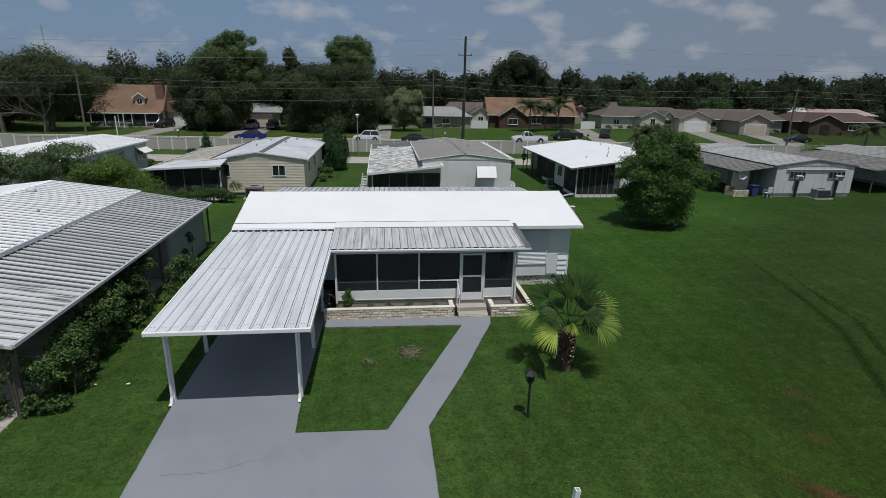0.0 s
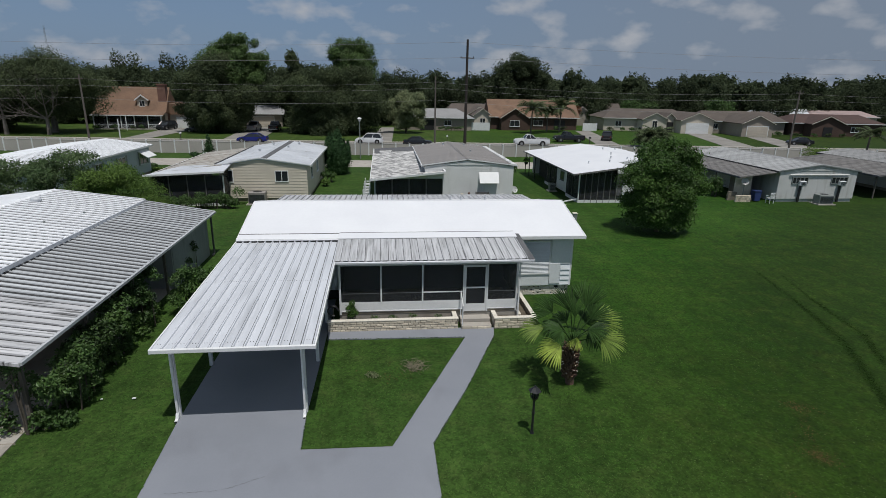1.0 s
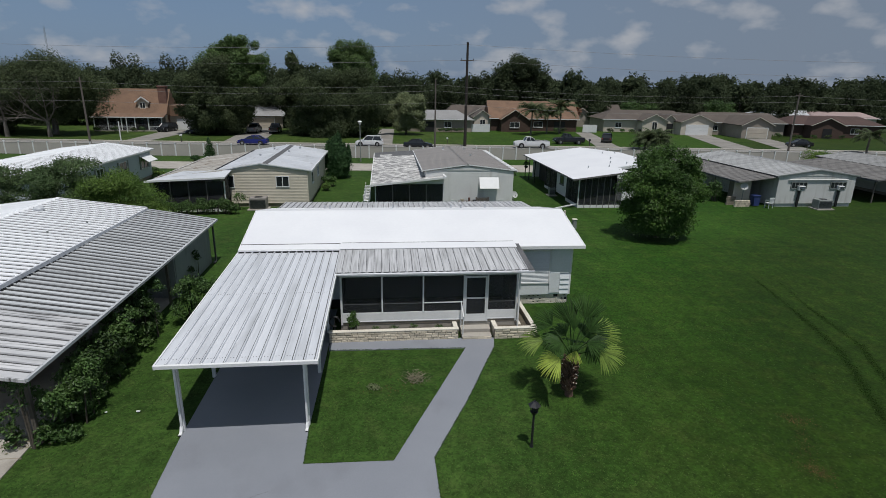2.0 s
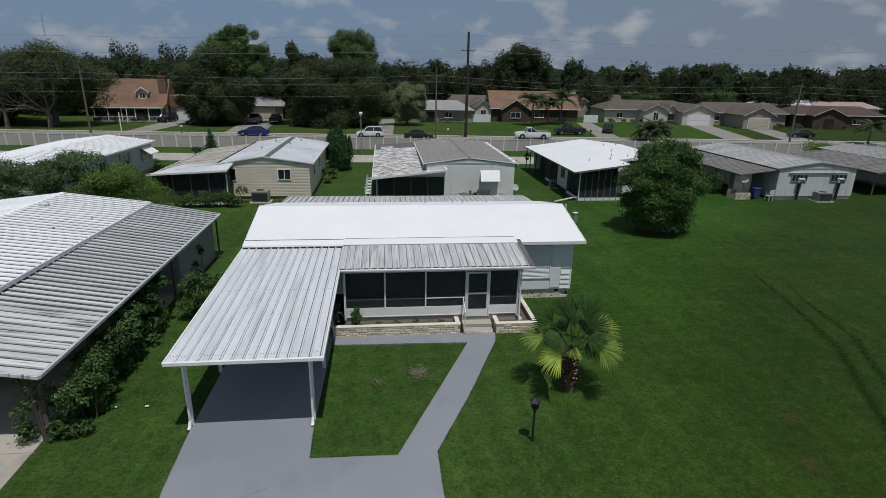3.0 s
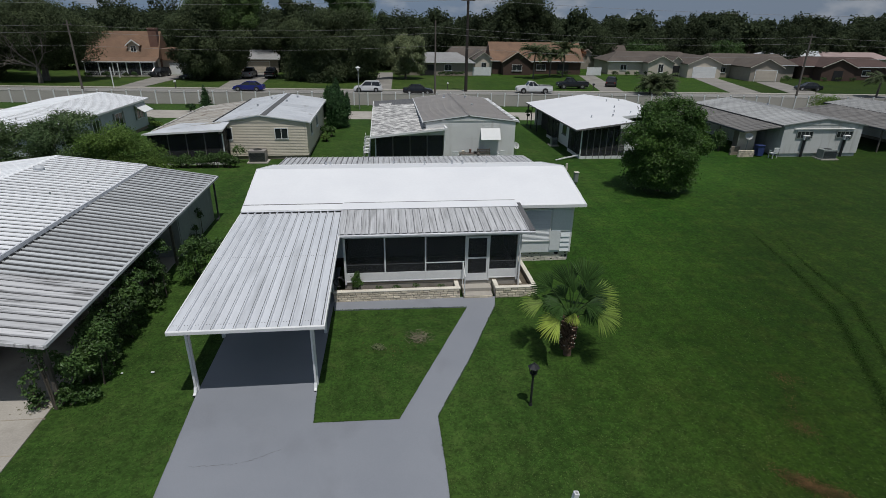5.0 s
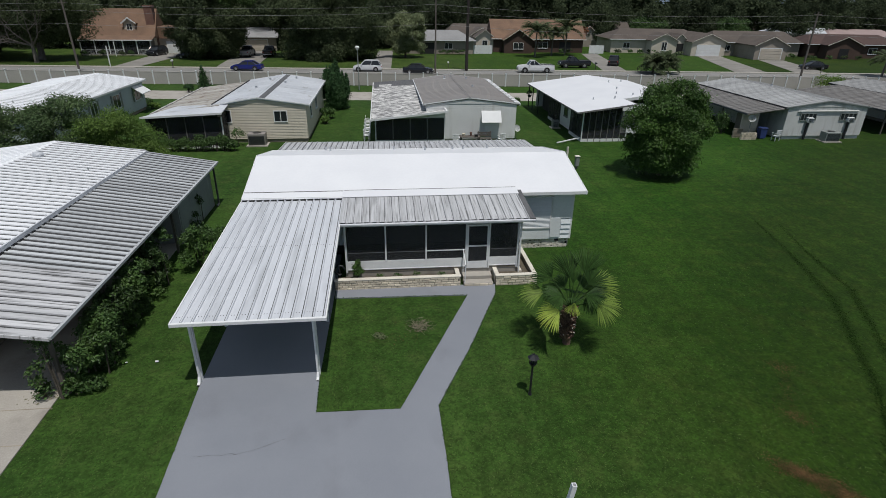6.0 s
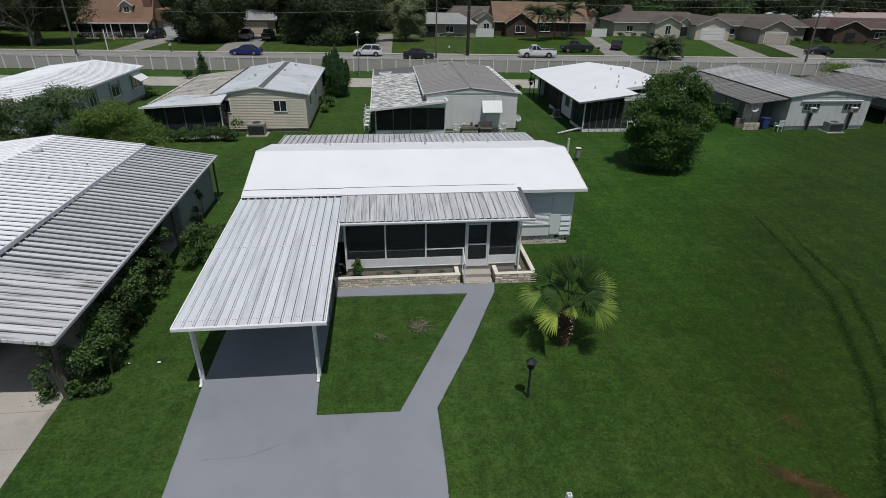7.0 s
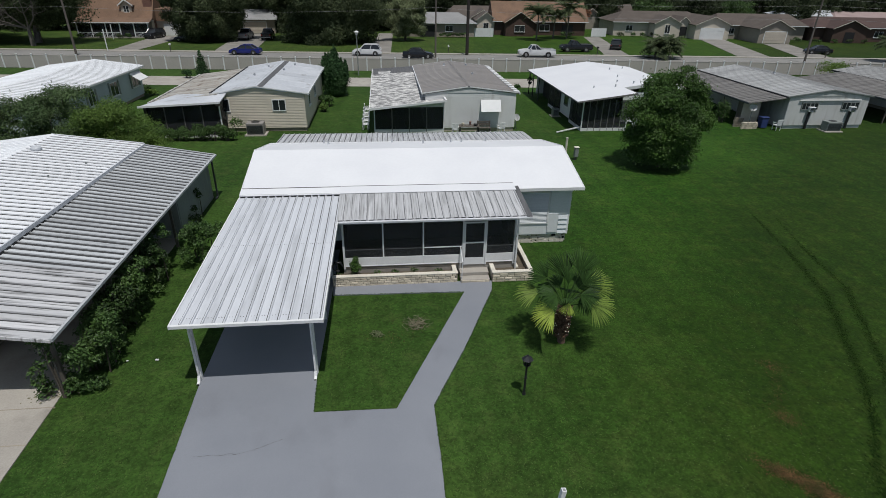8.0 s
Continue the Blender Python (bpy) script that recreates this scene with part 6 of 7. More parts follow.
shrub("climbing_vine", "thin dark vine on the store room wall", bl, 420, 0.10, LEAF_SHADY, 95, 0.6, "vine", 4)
bl = [(-7.65 + rng.uniform(-0.95, 0.85), 21.95 + rng.uniform(-0.65, 0.65), rng.uniform(0.35, 1.75), 0.3, 0.3, 0.34) for k in range(22)]
shrub("garden_shrub", "tall loose leafy shrub between the carports", bl, 4200, 0.10, LEAF_HEDGE, 90, 0.55, stems=6)
bl = [(-9.9 + rng.uniform(-0.45, 0.35), 13.75 + rng.uniform(-0.25, 0.3), z, 0.22, 0.22, 0.26) for z in (1.5, 1.3, 1.7, 1.0, 0.6, 0.3, 0.2, 1.85)]
shrub("climbing_vine", "thin leafy vine on the carport post", bl, 800, 0.10, LEAF_HEDGE, 91, 0.6, "vine")
bl = [(-1.36, 19.72, 0.5, 0.16, 0.16, 0.2), (-1.38, 19.74, 0.75, 0.18, 0.16, 0.22), (-1.33, 19.72, 0.98, 0.12, 0.12, 0.2), (-1.25, 19.7, 0.6, 0.14, 0.14, 0.16)]
shrub("potted_shrub", "small upright dark shrub in the planter", bl, 700, 0.09, LEAF_CITRUS, 92, 0.5, stems=4)
for i, (x, y) in enumerate(((0.2, 19.7), (2.0, 19.66), (1.0, 19.75), (-0.5, 19.7))):
    shrub("planter_weed", "small green seedling in the planter soil", [(x, y, 0.42, 0.12, 0.1, 0.09), (x + 0.12, y, 0.4, 0.09, 0.08, 0.07)], 90, 0.07, LEAF_HEDGE, 93 + i, 0.4, "weed", 2)
shrub("lawn_weed", "low dull weed in the front lawn", [(-0.52, 15.9, 0.06, 0.2, 0.16, 0.09), (-0.4, 15.8, 0.05, 0.15, 0.12, 0.07)], 180, 0.07, LEAF_WILLOW, 98, 0.4, "weed", 2)


def dry_bush(x, y):
    rng = random.Random(9)
    bm = bmesh.new()
    for i in range(85):
        c = Vector((x + rng.gauss(0, 0.16), y + rng.gauss(0, 0.17), 0.0))
        a = rng.uniform(0, 6.28)
        p, d = c, Vector((math.cos(a), math.sin(a), rng.uniform(0.1, 0.9)))
        r = rng.uniform(0.005, 0.013)
        for k in range(3):
            q = p + d.normalized() * rng.uniform(0.06, 0.16)
            q.z = max(q.z, 0.01)
            rod(bm, p, q, r, r * 0.7, 4)
            p, r = q, r * 0.7
            d = d + Vector((rng.uniform(-0.8, 0.8), rng.uniform(-0.8, 0.8), rng.uniform(-0.7, 0.3)))
    ob = part("dead_bush", bm, TWIG)
    ob.location = (0, 0, 0)
    tagged(ob, "dead dry twiggy bush in the front lawn", "dead bush")


dry_bush(0.9, 16.45)
for i, (x, y, s) in enumerate(((-7.54, 15.1, 0.055), (-8.46, 15.12, 0.035))):
    bm = boxes((x - s, x + s, y - s * 0.6, y + s * 0.6, 0.03, 0.06), (x, x + s * 1.2, y - s, y, 0.04, 0.08), bevel=0.01)
    tagged(part("paper_scrap", bm, WHITE), "crumpled white paper scrap on the grass", "litter", "scraps on the grass")


def bare_patch(label, centre, rx, ry, material, count, seed, turn=0.0, high=0.018, size=1.0):
    """Bare ground showing in flecks between the grass, thickest at its middle."""
    rng = random.Random(seed)
    bm = bmesh.new()
    for i in range(count):
        u, v = rng.gauss(0, 0.45) * rx, rng.gauss(0, 0.45) * ry
        x = centre[0] + u * math.cos(turn) - v * math.sin(turn)
        y = centre[1] + u * math.sin(turn) + v * math.cos(turn)
        s = rng.uniform(0.01, 0.036) * size
        bm.faces.new([bm.verts.new((x + c * s * rng.uniform(0.6, 1.3), y + d * s * rng.uniform(0.6, 1.3), high + i * 2e-5)) for c, d in ((-1, -1), (1, -1), (1, 1), (-1, 1))])
    tagged(part("bare_patch", bm, material), label, "ground", kind="stuff")


bare_patch("reddish bare worn patch in the lawn", (9.95, 9.0), 0.75, 0.3, WEAR, 2200, 1, -0.75, size=0.36)
bare_patch("reddish bare worn patch in the lawn", (10.5, 8.4), 0.55, 0.4, WEAR, 2200, 2, -0.9, size=0.36)
bare_patch("small bare spot in the lawn", (11.25, 10.9), 0.55, 0.4, WEAR, 520, 3, -0.9, size=0.34)
bare_patch("small bare spot in the lawn", (12.4, 13.1), 0.6, 0.4, WEAR, 320, 4, -0.4, size=0.38)
bare_patch("thin scattered bare turf", (11.8, 12.0), 1.4, 0.35, WEAR, 240, 8, 1.0, size=0.34)
bare_patch("thin dry patch in the front lawn", (0.3, 15.9), 1.2, 0.7, WEAR, 110, 6, 0.3, size=0.45)
bare_patch("brown earth under the dead bush", (0.9, 16.45), 0.45, 0.4, SOIL, 160, 7, 0.3, size=0.7)


def tyre_track(pts, width, seed, share):
    """A pressed wheel track through the turf, broken up along its way."""
    rng = random.Random(seed)
    bm = bmesh.new()
    for (ax, ay, aw), (bx, by, bw) in zip(pts, pts[1:]):
        n = max(2, int(math.hypot(bx - ax, by - ay) / 0.05))
        for i in range(n):
            k = (i + rng.random()) / n
            for j in range(12):
                w = (aw + (bw - aw) * k) * width
                x, y = ax + (bx - ax) * k + rng.gauss(0, 0.36) * w, ay + (by - ay) * k + rng.uniform(-0.05, 0.05)
                s = rng.uniform(0.006, 0.016)
                z = rng.uniform(0.012, 0.03)
                if rng.random() < min(1.0, aw + 0.1) * share:
                    q = [bm.verts.new((x + rng.uniform(-0.3, 0.3) * s + c * s, y + rng.uniform(-0.03, 0.03) + d * s * 1.3, z)) for c, d in ((-1, -1), (1, -0.8), (0.9, 1), (-0.8, 1.1))]
                    bm.faces.new(q)
    return tagged(part("wheel_track", bm, TRACK, kind="stuff"), "dark pressed wheel track across the lawn", "ground")


tyre_track([(19.6, 25.2, 0.3), (18.7, 21.4, 0.7), (17.55, 17.3, 1.0), (16.74, 15.7, 1.0), (14.9, 12.3, 0.9), (13.8, 10.6, 0.8), (12.5, 9.1, 1.0), (11.6, 7.6, 1.2)], 0.36, 1, 0.9)
tyre_track([(20.6, 24.6, 0.3), (19.6, 21.4, 0.7), (18.8, 17.7, 1.0), (17.5, 15.3, 1.0), (16.2, 13.0, 1.0), (14.0, 9.5, 1.0)], 0.3, 2, 0.65)


ob = thing("hose_holder", "black wrought iron hose holder beside the planter", "hose holder", at=(-2.05, 19.62, 0))
bm = bmesh.new()
for k in range(12):
    a0, a1 = k * 0.42, (k + 1) * 0.42
    rod(bm, (-2.05 + 0.2 * math.cos(a0), 19.62, 0.75 + 0.2 * math.sin(a0)), (-2.05 + 0.2 * math.cos(a1), 19.62, 0.75 + 0.2 * math.sin(a1)), 0.03, 0.03, 6)
part("hose_coil", bm, IRON, ob)
bm = bmesh.new()
rod(bm, (-2.05, 19.64, 0.3), (-2.05, 19.64, 0.98), 0.02, 0.02, 6)
rod(bm, (-2.2, 19.64, 0.95), (-1.9, 19.64, 0.95), 0.018, 0.018, 6)
part("stand", bm, IRON, ob)

bare_patch("dry fallen leaves on the carport slab", (-10.0, 13.75), 0.75, 0.3, TWIG, 70, 12, 0.1, 0.036)

# ---- between and behind the homes ----


def mound(x0, x1, y, n, heights):
    """Clumps that fill a mound whose top follows the heights along x."""
    out = []
    for k in range(n):
        x = x0 + (x1 - x0) * rng.random()
        top = np.interp(x, [h[0] for h in heights], [h[1] for h in heights])
        z = rng.uniform(0.3, 1.0) * (top - 0.55)
        out.append((x, y + rng.uniform(-1.2, 1.2), z, 0.85, 0.85, 0.6))
    return out


shrub("overgrown_shrub", "tall loose dark shrub behind the ribbed roof", mound(-26, -17.6, 36.2, 46, ((-26, 4.1), (-22, 4.8), (-19, 5.1), (-17, 4.6))), 30000, 0.15, LEAF_SPRAY, 101, 0.42, stems=30)
shrub("lime_shrub", "dense yellow-green shrub in front of the screened patio", mound(-18.4, -13.9, 35.6, 48, ((-18.4, 4.4), (-16.2, 4.5), (-15.0, 3.5), (-13.8, 1.7))), 26000, 0.13, LEAF_LIME, 102, 0.42, stems=20)
for i in range(7):
    x = -16.6 + i * 0.85
    bl = [(x + rng.uniform(-0.3, 0.3), 41.6 + rng.uniform(-0.2, 0.25), rng.uniform(0.25, 0.9), 0.4, 0.36, 0.36) for k in range(5)]
    if i == 6:
        bl += [(-11.3, 42.9, 0.9, 0.5, 0.45, 0.6)]
    shrub("foundation_shrub", "small green shrub along the screened patio", bl, 1150, 0.14, LEAF_HEDGE, 110 + i, 0.5)
for i, (x, y, r, h, leaf) in enumerate(((-5.5, 50.9, 0.5, 0.75, LEAF_LIME), (-5.4, 53.2, 0.75, 1.1, LEAF_HEDGE), (-24.6, 60.5, 0.8, 0.8, LEAF_HEDGE), (-23.3, 59.0, 0.6, 0.6, LEAF_LIME), (30.2, 45.6, 0.85, 1.9, LEAF_HEDGE), (38.5, 67.8, 1.4, 1.8, LEAF_HEDGE), (57.5, 66.5, 2.0, 2.6, LEAF_LIME), (14.6, 59.6, 0.35, 0.9, LEAF_HEDGE), (-22.9, 69.2, 0.6, 1.0, LEAF_PINE))):
    bl = [(x + rng.uniform(-0.5, 0.5) * r, y + rng.uniform(-0.5, 0.5) * r, h * rng.uniform(0.35, 0.75), r * 0.55, r * 0.55, h * 0.3) for k in range(7)]
    shrub("garden_shrub", "rounded green garden shrub beside a home", bl, int(900 * r + 500), 0.17, leaf, 130 + i, 0.5)


shrub("cypress_shrub", "young pointed evergreen beside the street", [(-21.3 + 0.1 * math.sin(k * 2.0), 69.6 + 0.1 * math.cos(k * 2.0), 0.4 + 0.26 * k, 0.82 - 0.07 * k, 0.82 - 0.07 * k, 0.4) for k in range(10)], 2600, 0.16, LEAF_PINE, 129, 0.5)


def ac_unit(x, y, w, d, h, label="beige outdoor air conditioner on a slab", material=None):
    ob = thing("air_conditioner", label, "air conditioner", at=(x, y, 0))
    part("slab", boxes((x - w / 2 - 0.15, x + w / 2 + 0.15, y - d / 2 - 0.15, y + d / 2 + 0.15, -0.05, 0.08)), CONC, ob)
    part("case", boxes((x - w / 2, x + w / 2, y - d / 2, y + d / 2, 0.08, h), bevel=0.03), material or AC_TAN, ob)
    grille = [(x - w / 2 + 0.06, x + w / 2 - 0.06, y - d / 2 - 0.012, y - d / 2, 0.16 + k * 0.075, 0.2 + k * 0.075) for k in range(int((h - 0.25) / 0.075))]
    part("grille", boxes(*grille), IRON, ob)
    bm = bmesh.new()
    rod(bm, (x, y, h), (x, y, h + 0.03), min(w, d) * 0.38, min(w, d) * 0.36, 18)
    part("fan_guard", bm, IRON, ob)


ac_unit(-9.9, 43.1, 1.3, 0.85, 0.98)
ac_unit(37.65, 42.0, 1.3, 0.8, 0.85, "grey outdoor air conditioner beside the home", STEEL)
ac_unit(15.5, 48.3, 0.55, 0.55, 0.75, "small dark pump unit beside the white home", STEEL)

ob = thing("utility_pedestal", "grey-green metal utility pedestal on the lawn", "utility box", at=(13.12, 35.3, 0))
part("case", boxes((12.98, 13.26, 35.2, 35.45, 0.2, 0.86), bevel=0.025), STEEL, ob)
part("lid", boxes((12.95, 13.29, 35.17, 35.48, 0.86, 0.92), bevel=0.02), CAP, ob)
part("stand", boxes((13.06, 13.18, 35.27, 35.38, -0.1, 0.2)), POLE_WOOD, ob)
ob = thing("service_post", "short weathered service post on the lawn", "post", at=(12.8, 36.7, 0))
bm = bmesh.new()
rod(bm, (12.85, 36.7, -0.1), (12.85, 36.7, 1.2), 0.09, 0.08, 8)
part("shaft", bm, CAP, ob)


def garden_chair(x, y, turn, label="white plastic garden chair on the patio"):
    ob = thing("garden_chair", label, "chair", "garden chairs")
    part("seat", boxes((-0.24, 0.24, -0.24, 0.22, 0.40, 0.44), bevel=0.012), WHITE, ob)
    part("backrest", boxes(*[(-0.22 + k * 0.1, -0.16 + k * 0.1, 0.2, 0.24, 0.44, 0.86) for k in range(5)], (-0.26, 0.26, 0.19, 0.25, 0.84, 0.92)), WHITE, ob)
    for a in (-0.21, 0.21):
        for b in (-0.21, 0.19):
            part("leg", boxes((a - 0.025, a + 0.025, b - 0.025, b + 0.025, 0, 0.4)), WHITE, ob)
        part("armrest", boxes((a * 1.15 - 0.03, a * 1.15 + 0.03, -0.24, 0.22, 0.62, 0.66), (a * 1.15 - 0.02, a * 1.15 + 0.02, -0.22, -0.18, 0.42, 0.62)), WHITE, ob)
    ob.matrix_basis = pose(x, y, 0, 0, 0, turn)
    return ob


garden_chair(5.6, 42.3, 160)
garden_chair(9.3, 42.5, 200)
garden_chair(-1.5, 44.3, 80)
for y, a in ((45.6, 95), (47.0, 100), (48.3, 85), (49.8, 92)):
    garden_chair(-1.5, y, a)
garden_chair(33.1, 42.5, 190)
garden_chair(20.6, 42.6, 150)


def patio_table(x, y):
    ob = thing("patio_table", "low dark slatted patio table with odds and ends", "table", at=(x, y, 0))
    part("tabletop", boxes(*[(x - 0.8, x + 0.8, y - 0.38 + k * 0.16, y - 0.25 + k * 0.16, 0.66, 0.7) for k in range(5)]), POLE_WOOD, ob)
    for a in (-0.72, 0.72):
        for b in (-0.3, 0.3):
            part("leg", boxes((x + a - 0.03, x + a + 0.03, y + b - 0.03, y + b + 0.03, 0, 0.66)), IRON, ob)
    for k, (dx, dy, w, h) in enumerate(((-0.5, 0.0, 0.14, 0.2), (0.1, 0.15, 0.1, 0.28), (0.5, -0.1, 0.18, 0.14))):
        bm = bmesh.new()
        rod(bm, (x + dx, y + dy, 0.7), (x + dx, y + dy, 0.7 + h), w * 0.7, w, 10)
        tagged(part("flower_pot", bm, (STONE, BRICK, IRON)[k]), "small plant pot on the patio table", "plant pot")


patio_table(6.7, 42.4)
ob = thing("wooden_bench", "weathered wooden bench against the pale wall", "bench", at=(7.9, 42.7, 0))
part("seat", boxes(*[(7.4, 8.5, 42.5 + k * 0.11, 42.59 + k * 0.11, 0.42, 0.46) for k in range(4)]), POLE_WOOD, ob)
part("backrest", boxes(*[(7.4, 8.5, 42.94, 42.98, 0.55 + k * 0.13, 0.64 + k * 0.13) for k in range(3)]), POLE_WOOD, ob)
for x in (7.45, 8.45):
    part("leg", boxes((x - 0.04, x + 0.04, 42.5, 42.95, 0, 0.42), (x - 0.04, x + 0.04, 42.9, 42.98, 0.42, 0.95)), POLE_WOOD, ob)


def dish(x, y, z, r, turn, label):
    ob = thing("satellite_dish", label, "satellite dish", at=(0, 0, 0))
    bm = bmesh.new()
    rings = []
    for k in range(5):
        q = r * k / 4
        rings.append([bm.verts.new((math.cos(i * math.tau / 16) * q, -0.02 + 0.9 * q * q, math.sin(i * math.tau / 16) * q)) for i in range(16)] if k else [bm.verts.new((0, -0.02, 0))])
    for i in range(16):
        bm.faces.new((rings[0][0], rings[1][i], rings[1][(i + 1) % 16]))
        for k in range(1, 4):
            bm.faces.new((rings[k][i], rings[k + 1][i], rings[k + 1][(i + 1) % 16], rings[k][(i + 1) % 16]))
    bmesh.ops.solidify(bm, geom=bm.faces, thickness=0.02)
    bmesh.ops.transform(bm, matrix=Matrix.Rotation(radians(180), 4, "Z") @ Matrix.Rotation(radians(30), 4, "X"), verts=bm.verts)
    part("reflector", bm, WHITE, ob)
    bm = bmesh.new()
    rod(bm, (0, 0.05, -z), (0, 0.05, 0), 0.03, 0.03, 8)
    part("mast", bm, STEEL, ob)
    bm = bmesh.new()
    rod(bm, (0, -0.05, -r * 0.8), (0, -r * 0.9, r * 0.1), 0.012, 0.012, 5)
    part("arm", bm, IRON, ob)
    ob.matrix_basis = pose(x, y, z, 0, 0, turn)


dish(10.85, 43.9, 0.95, 0.3, 20, "pale satellite dish on a mast beside the home")
dish(31.15, 43.4, 1.7, 0.32, -20, "pale satellite dish on a mast beside the carport")


def block_stack(x, y, nx, nz, label, material=STONE):
    ob = thing("block_stack", label, "blocks", at=(x, y, 0))
    me = mesh_of(boxes((0.01, 0.19, 0, 0.19, 0, 0.05), (0.01, 0.19, 0, 0.19, 0.13, 0.18), (0.01, 0.06, 0, 0.19, 0.05, 0.13), (0.14, 0.19, 0, 0.19, 0.05, 0.13)), material, "block")
    for k in range(nz):
        for i in range(nx):
            piece("block", me, Matrix.Translation((x + i * 0.2 + (k % 2) * 0.05, y, k * 0.19)), ob)


block_stack(30.25, 42.95, 7, 3, "low stack of buff pierced blocks by the carport", STONE)
block_stack(30.0, 43.75, 4, 4, "low stack of buff pierced blocks by the carport", MORTAR)
ob = thing("wheelie_bin", "dark blue plastic wheeled bin under the carport", "bin", at=(32.3, 43.3, 0))
part("body", prism([(32.05, 0.08), (32.55, 0.08), (32.6, 0.9), (32.0, 0.9)], "y", 43.0, 43.55), BLUE, ob)
part("lid", boxes((31.97, 32.63, 42.95, 43.6, 0.9, 0.98), bevel=0.03), BLUE, ob)
for x in (32.03, 32.51):
    bm = bmesh.new()
    rod(bm, (x, 43.55, 0.1), (x + 0.06, 43.55, 0.1), 0.1, 0.1, 12)
    part("wheel", bm, RUBBER, ob)
for x in (35.85, 39.6):
    ob = thing("window_air_conditioner", "white window air conditioner with a dark bracket", "air conditioner", "window units", at=(x, 42.6, 0))
    part("case", boxes((x - 0.15, x + 0.4, 42.55, 42.84, 1.5, 1.88), bevel=0.02), WHITE, ob)
    part("grille", boxes(*[(x - 0.11, x + 0.36, 42.535, 42.55, 1.55 + k * 0.05, 1.575 + k * 0.05) for k in range(6)]), IRON, ob)
    part("bracket", boxes((x - 0.05, x + 0.12, 42.7, 42.8, 0.0, 1.5)), IRON, ob)
tagged(part("wall_awning", prism([(42.76, 2.4), (42.76, 2.415), (42.86, 2.45), (42.86, 2.42)], "x", 34.8, 40.4), SIDE_DULL), "narrow white rain hood over the windows", "awning")
ob = thing("downspout", "fallen white downspout lying on the grass", "downspout", at=(15.2, 43.2, 0))
part("pipe", slab_between((13.9, 42.5, 0.1), (13.95, 42.42, 0.1), (16.1, 43.1, 0.34), (16.05, 43.18, 0.34), 0.08), WHITE, ob)
for x, y, z in ((22.18, 53.4, 3.3), (24.6, 56.0, 3.03), (21.3, 49.25, 3.28), (20.46, 47.25, 3.17), (19.68, 45.6, 3.07), (21.35, 45.85, 3.29), (18.05, 46.3, 2.85)):
    vent_pipe(x, y, z, 0.2, 0.06, GALV, "short grey vent pipe on the white roof")
for x, y, z in ((-8.9, 52.5, 3.36), (-11.0, 50.0, 3.3), (-10.6, 54.5, 3.36), (-8.4, 56.0, 3.3), (6.0, 55, 3.47), (8.2, 55.5, 3.35), (8.0, 50, 3.37), (38.2, 51.5, 3.2)):
    vent_pipe(x, y, z, 0.2, 0.09, GALV, "squat metal roof vent")
pot = thing("hanging_basket", "dark hanging flower basket at the open patio", "plant", at=(15.7, 58.6, 0))
part("foliage", leaf_mesh("basket_leaves", [(15.7, 58.6, 1.5, 0.3, 0.3, 0.3)], 160, 0.16, LEAF_HEDGE, 150), None, pot)
bm = bmesh.new()
rod(bm, (15.7, 58.6, 1.05), (15.7, 58.6, 1.3), 0.14, 0.24, 10)
part("pot", bm, IRON, pot)
bm = bmesh.new()
rod(bm, (15.7, 58.6, 1.3), (15.7, 58.6, 2.45), 0.01, 0.01, 4)
part("chain", bm, IRON, pot)

# windows of the blue-grey home, which faces the lane between the lots
blue = next(o for o in bpy.data.objects if o.get("label") == "blue-grey home with a pale ribbed metal roof")
for a, b in ((43.2, 44.4), (47.6, 48.8), (51.7, 53.2), (56.2, 57.7)):
    window(blue, a, b, 1.2, 2.4, -23.88, axis="x", out=1, split=2)
    for s in (a - 0.35, b + 0.05):
        part("shutter", boxes((-23.87, -23.82, s + 0.05, s + 0.25, 1.15, 2.45)), STEEL, blue)
part("awning", prism([(-23.85, 2.55), (-22.95, 1.95), (-22.95, 1.9), (-23.85, 2.48)], "y", 55.9, 58.0), WHITE, blue)

# street lamp, mailboxes
ob = thing("street_lamp", "slim grey street lamp with a lantern head", "street lamp", at=(-3.0, 71.0, 0))
bm = bmesh.new()
rod(bm, (-3, 71, -0.1), (-3, 71, 4.7), 0.08, 0.055, 10)
part("pole", bm, STEEL, ob)
bm = bmesh.new()
rod(bm, (-3, 71, 4.7), (-3, 71, 5.05), 0.1, 0.24, 8)
part("lantern", bm, LAMP_CLEAR, ob)
bm = bmesh.new()
rod(bm, (-3, 71, 5.05), (-3, 71, 5.2), 0.32, 0.1, 8)
part("cap", bm, SIDE_GREY, ob)


def mailbox(x, y, material=WHITE):
    ob = thing("mailbox", "roadside mailbox on a short post", "mailbox", "mailboxes", at=(x, y, 0))
    part("post", boxes((x - 0.05, x + 0.05, y - 0.05, y + 0.05, -0.1, 1.0)), POLE_WOOD, ob)
    part("box", prism([(x - 0.12, 1.0), (x + 0.12, 1.0), (x + 0.12, 1.16), (x + 0.07, 1.25), (x - 0.07, 1.25), (x - 0.12, 1.16)], "y", y - 0.3, y + 0.25), material, ob)


for x, y, m in ((-33.0, 93.8, WHITE), (10.8, 92.6, WHITE), (-1.2, 93.3, CAP), (35.6, 91.6, IRON), (73.5, 87.6, IRON), (89, 86.0, WHITE)):
    mailbox(x, y, m)
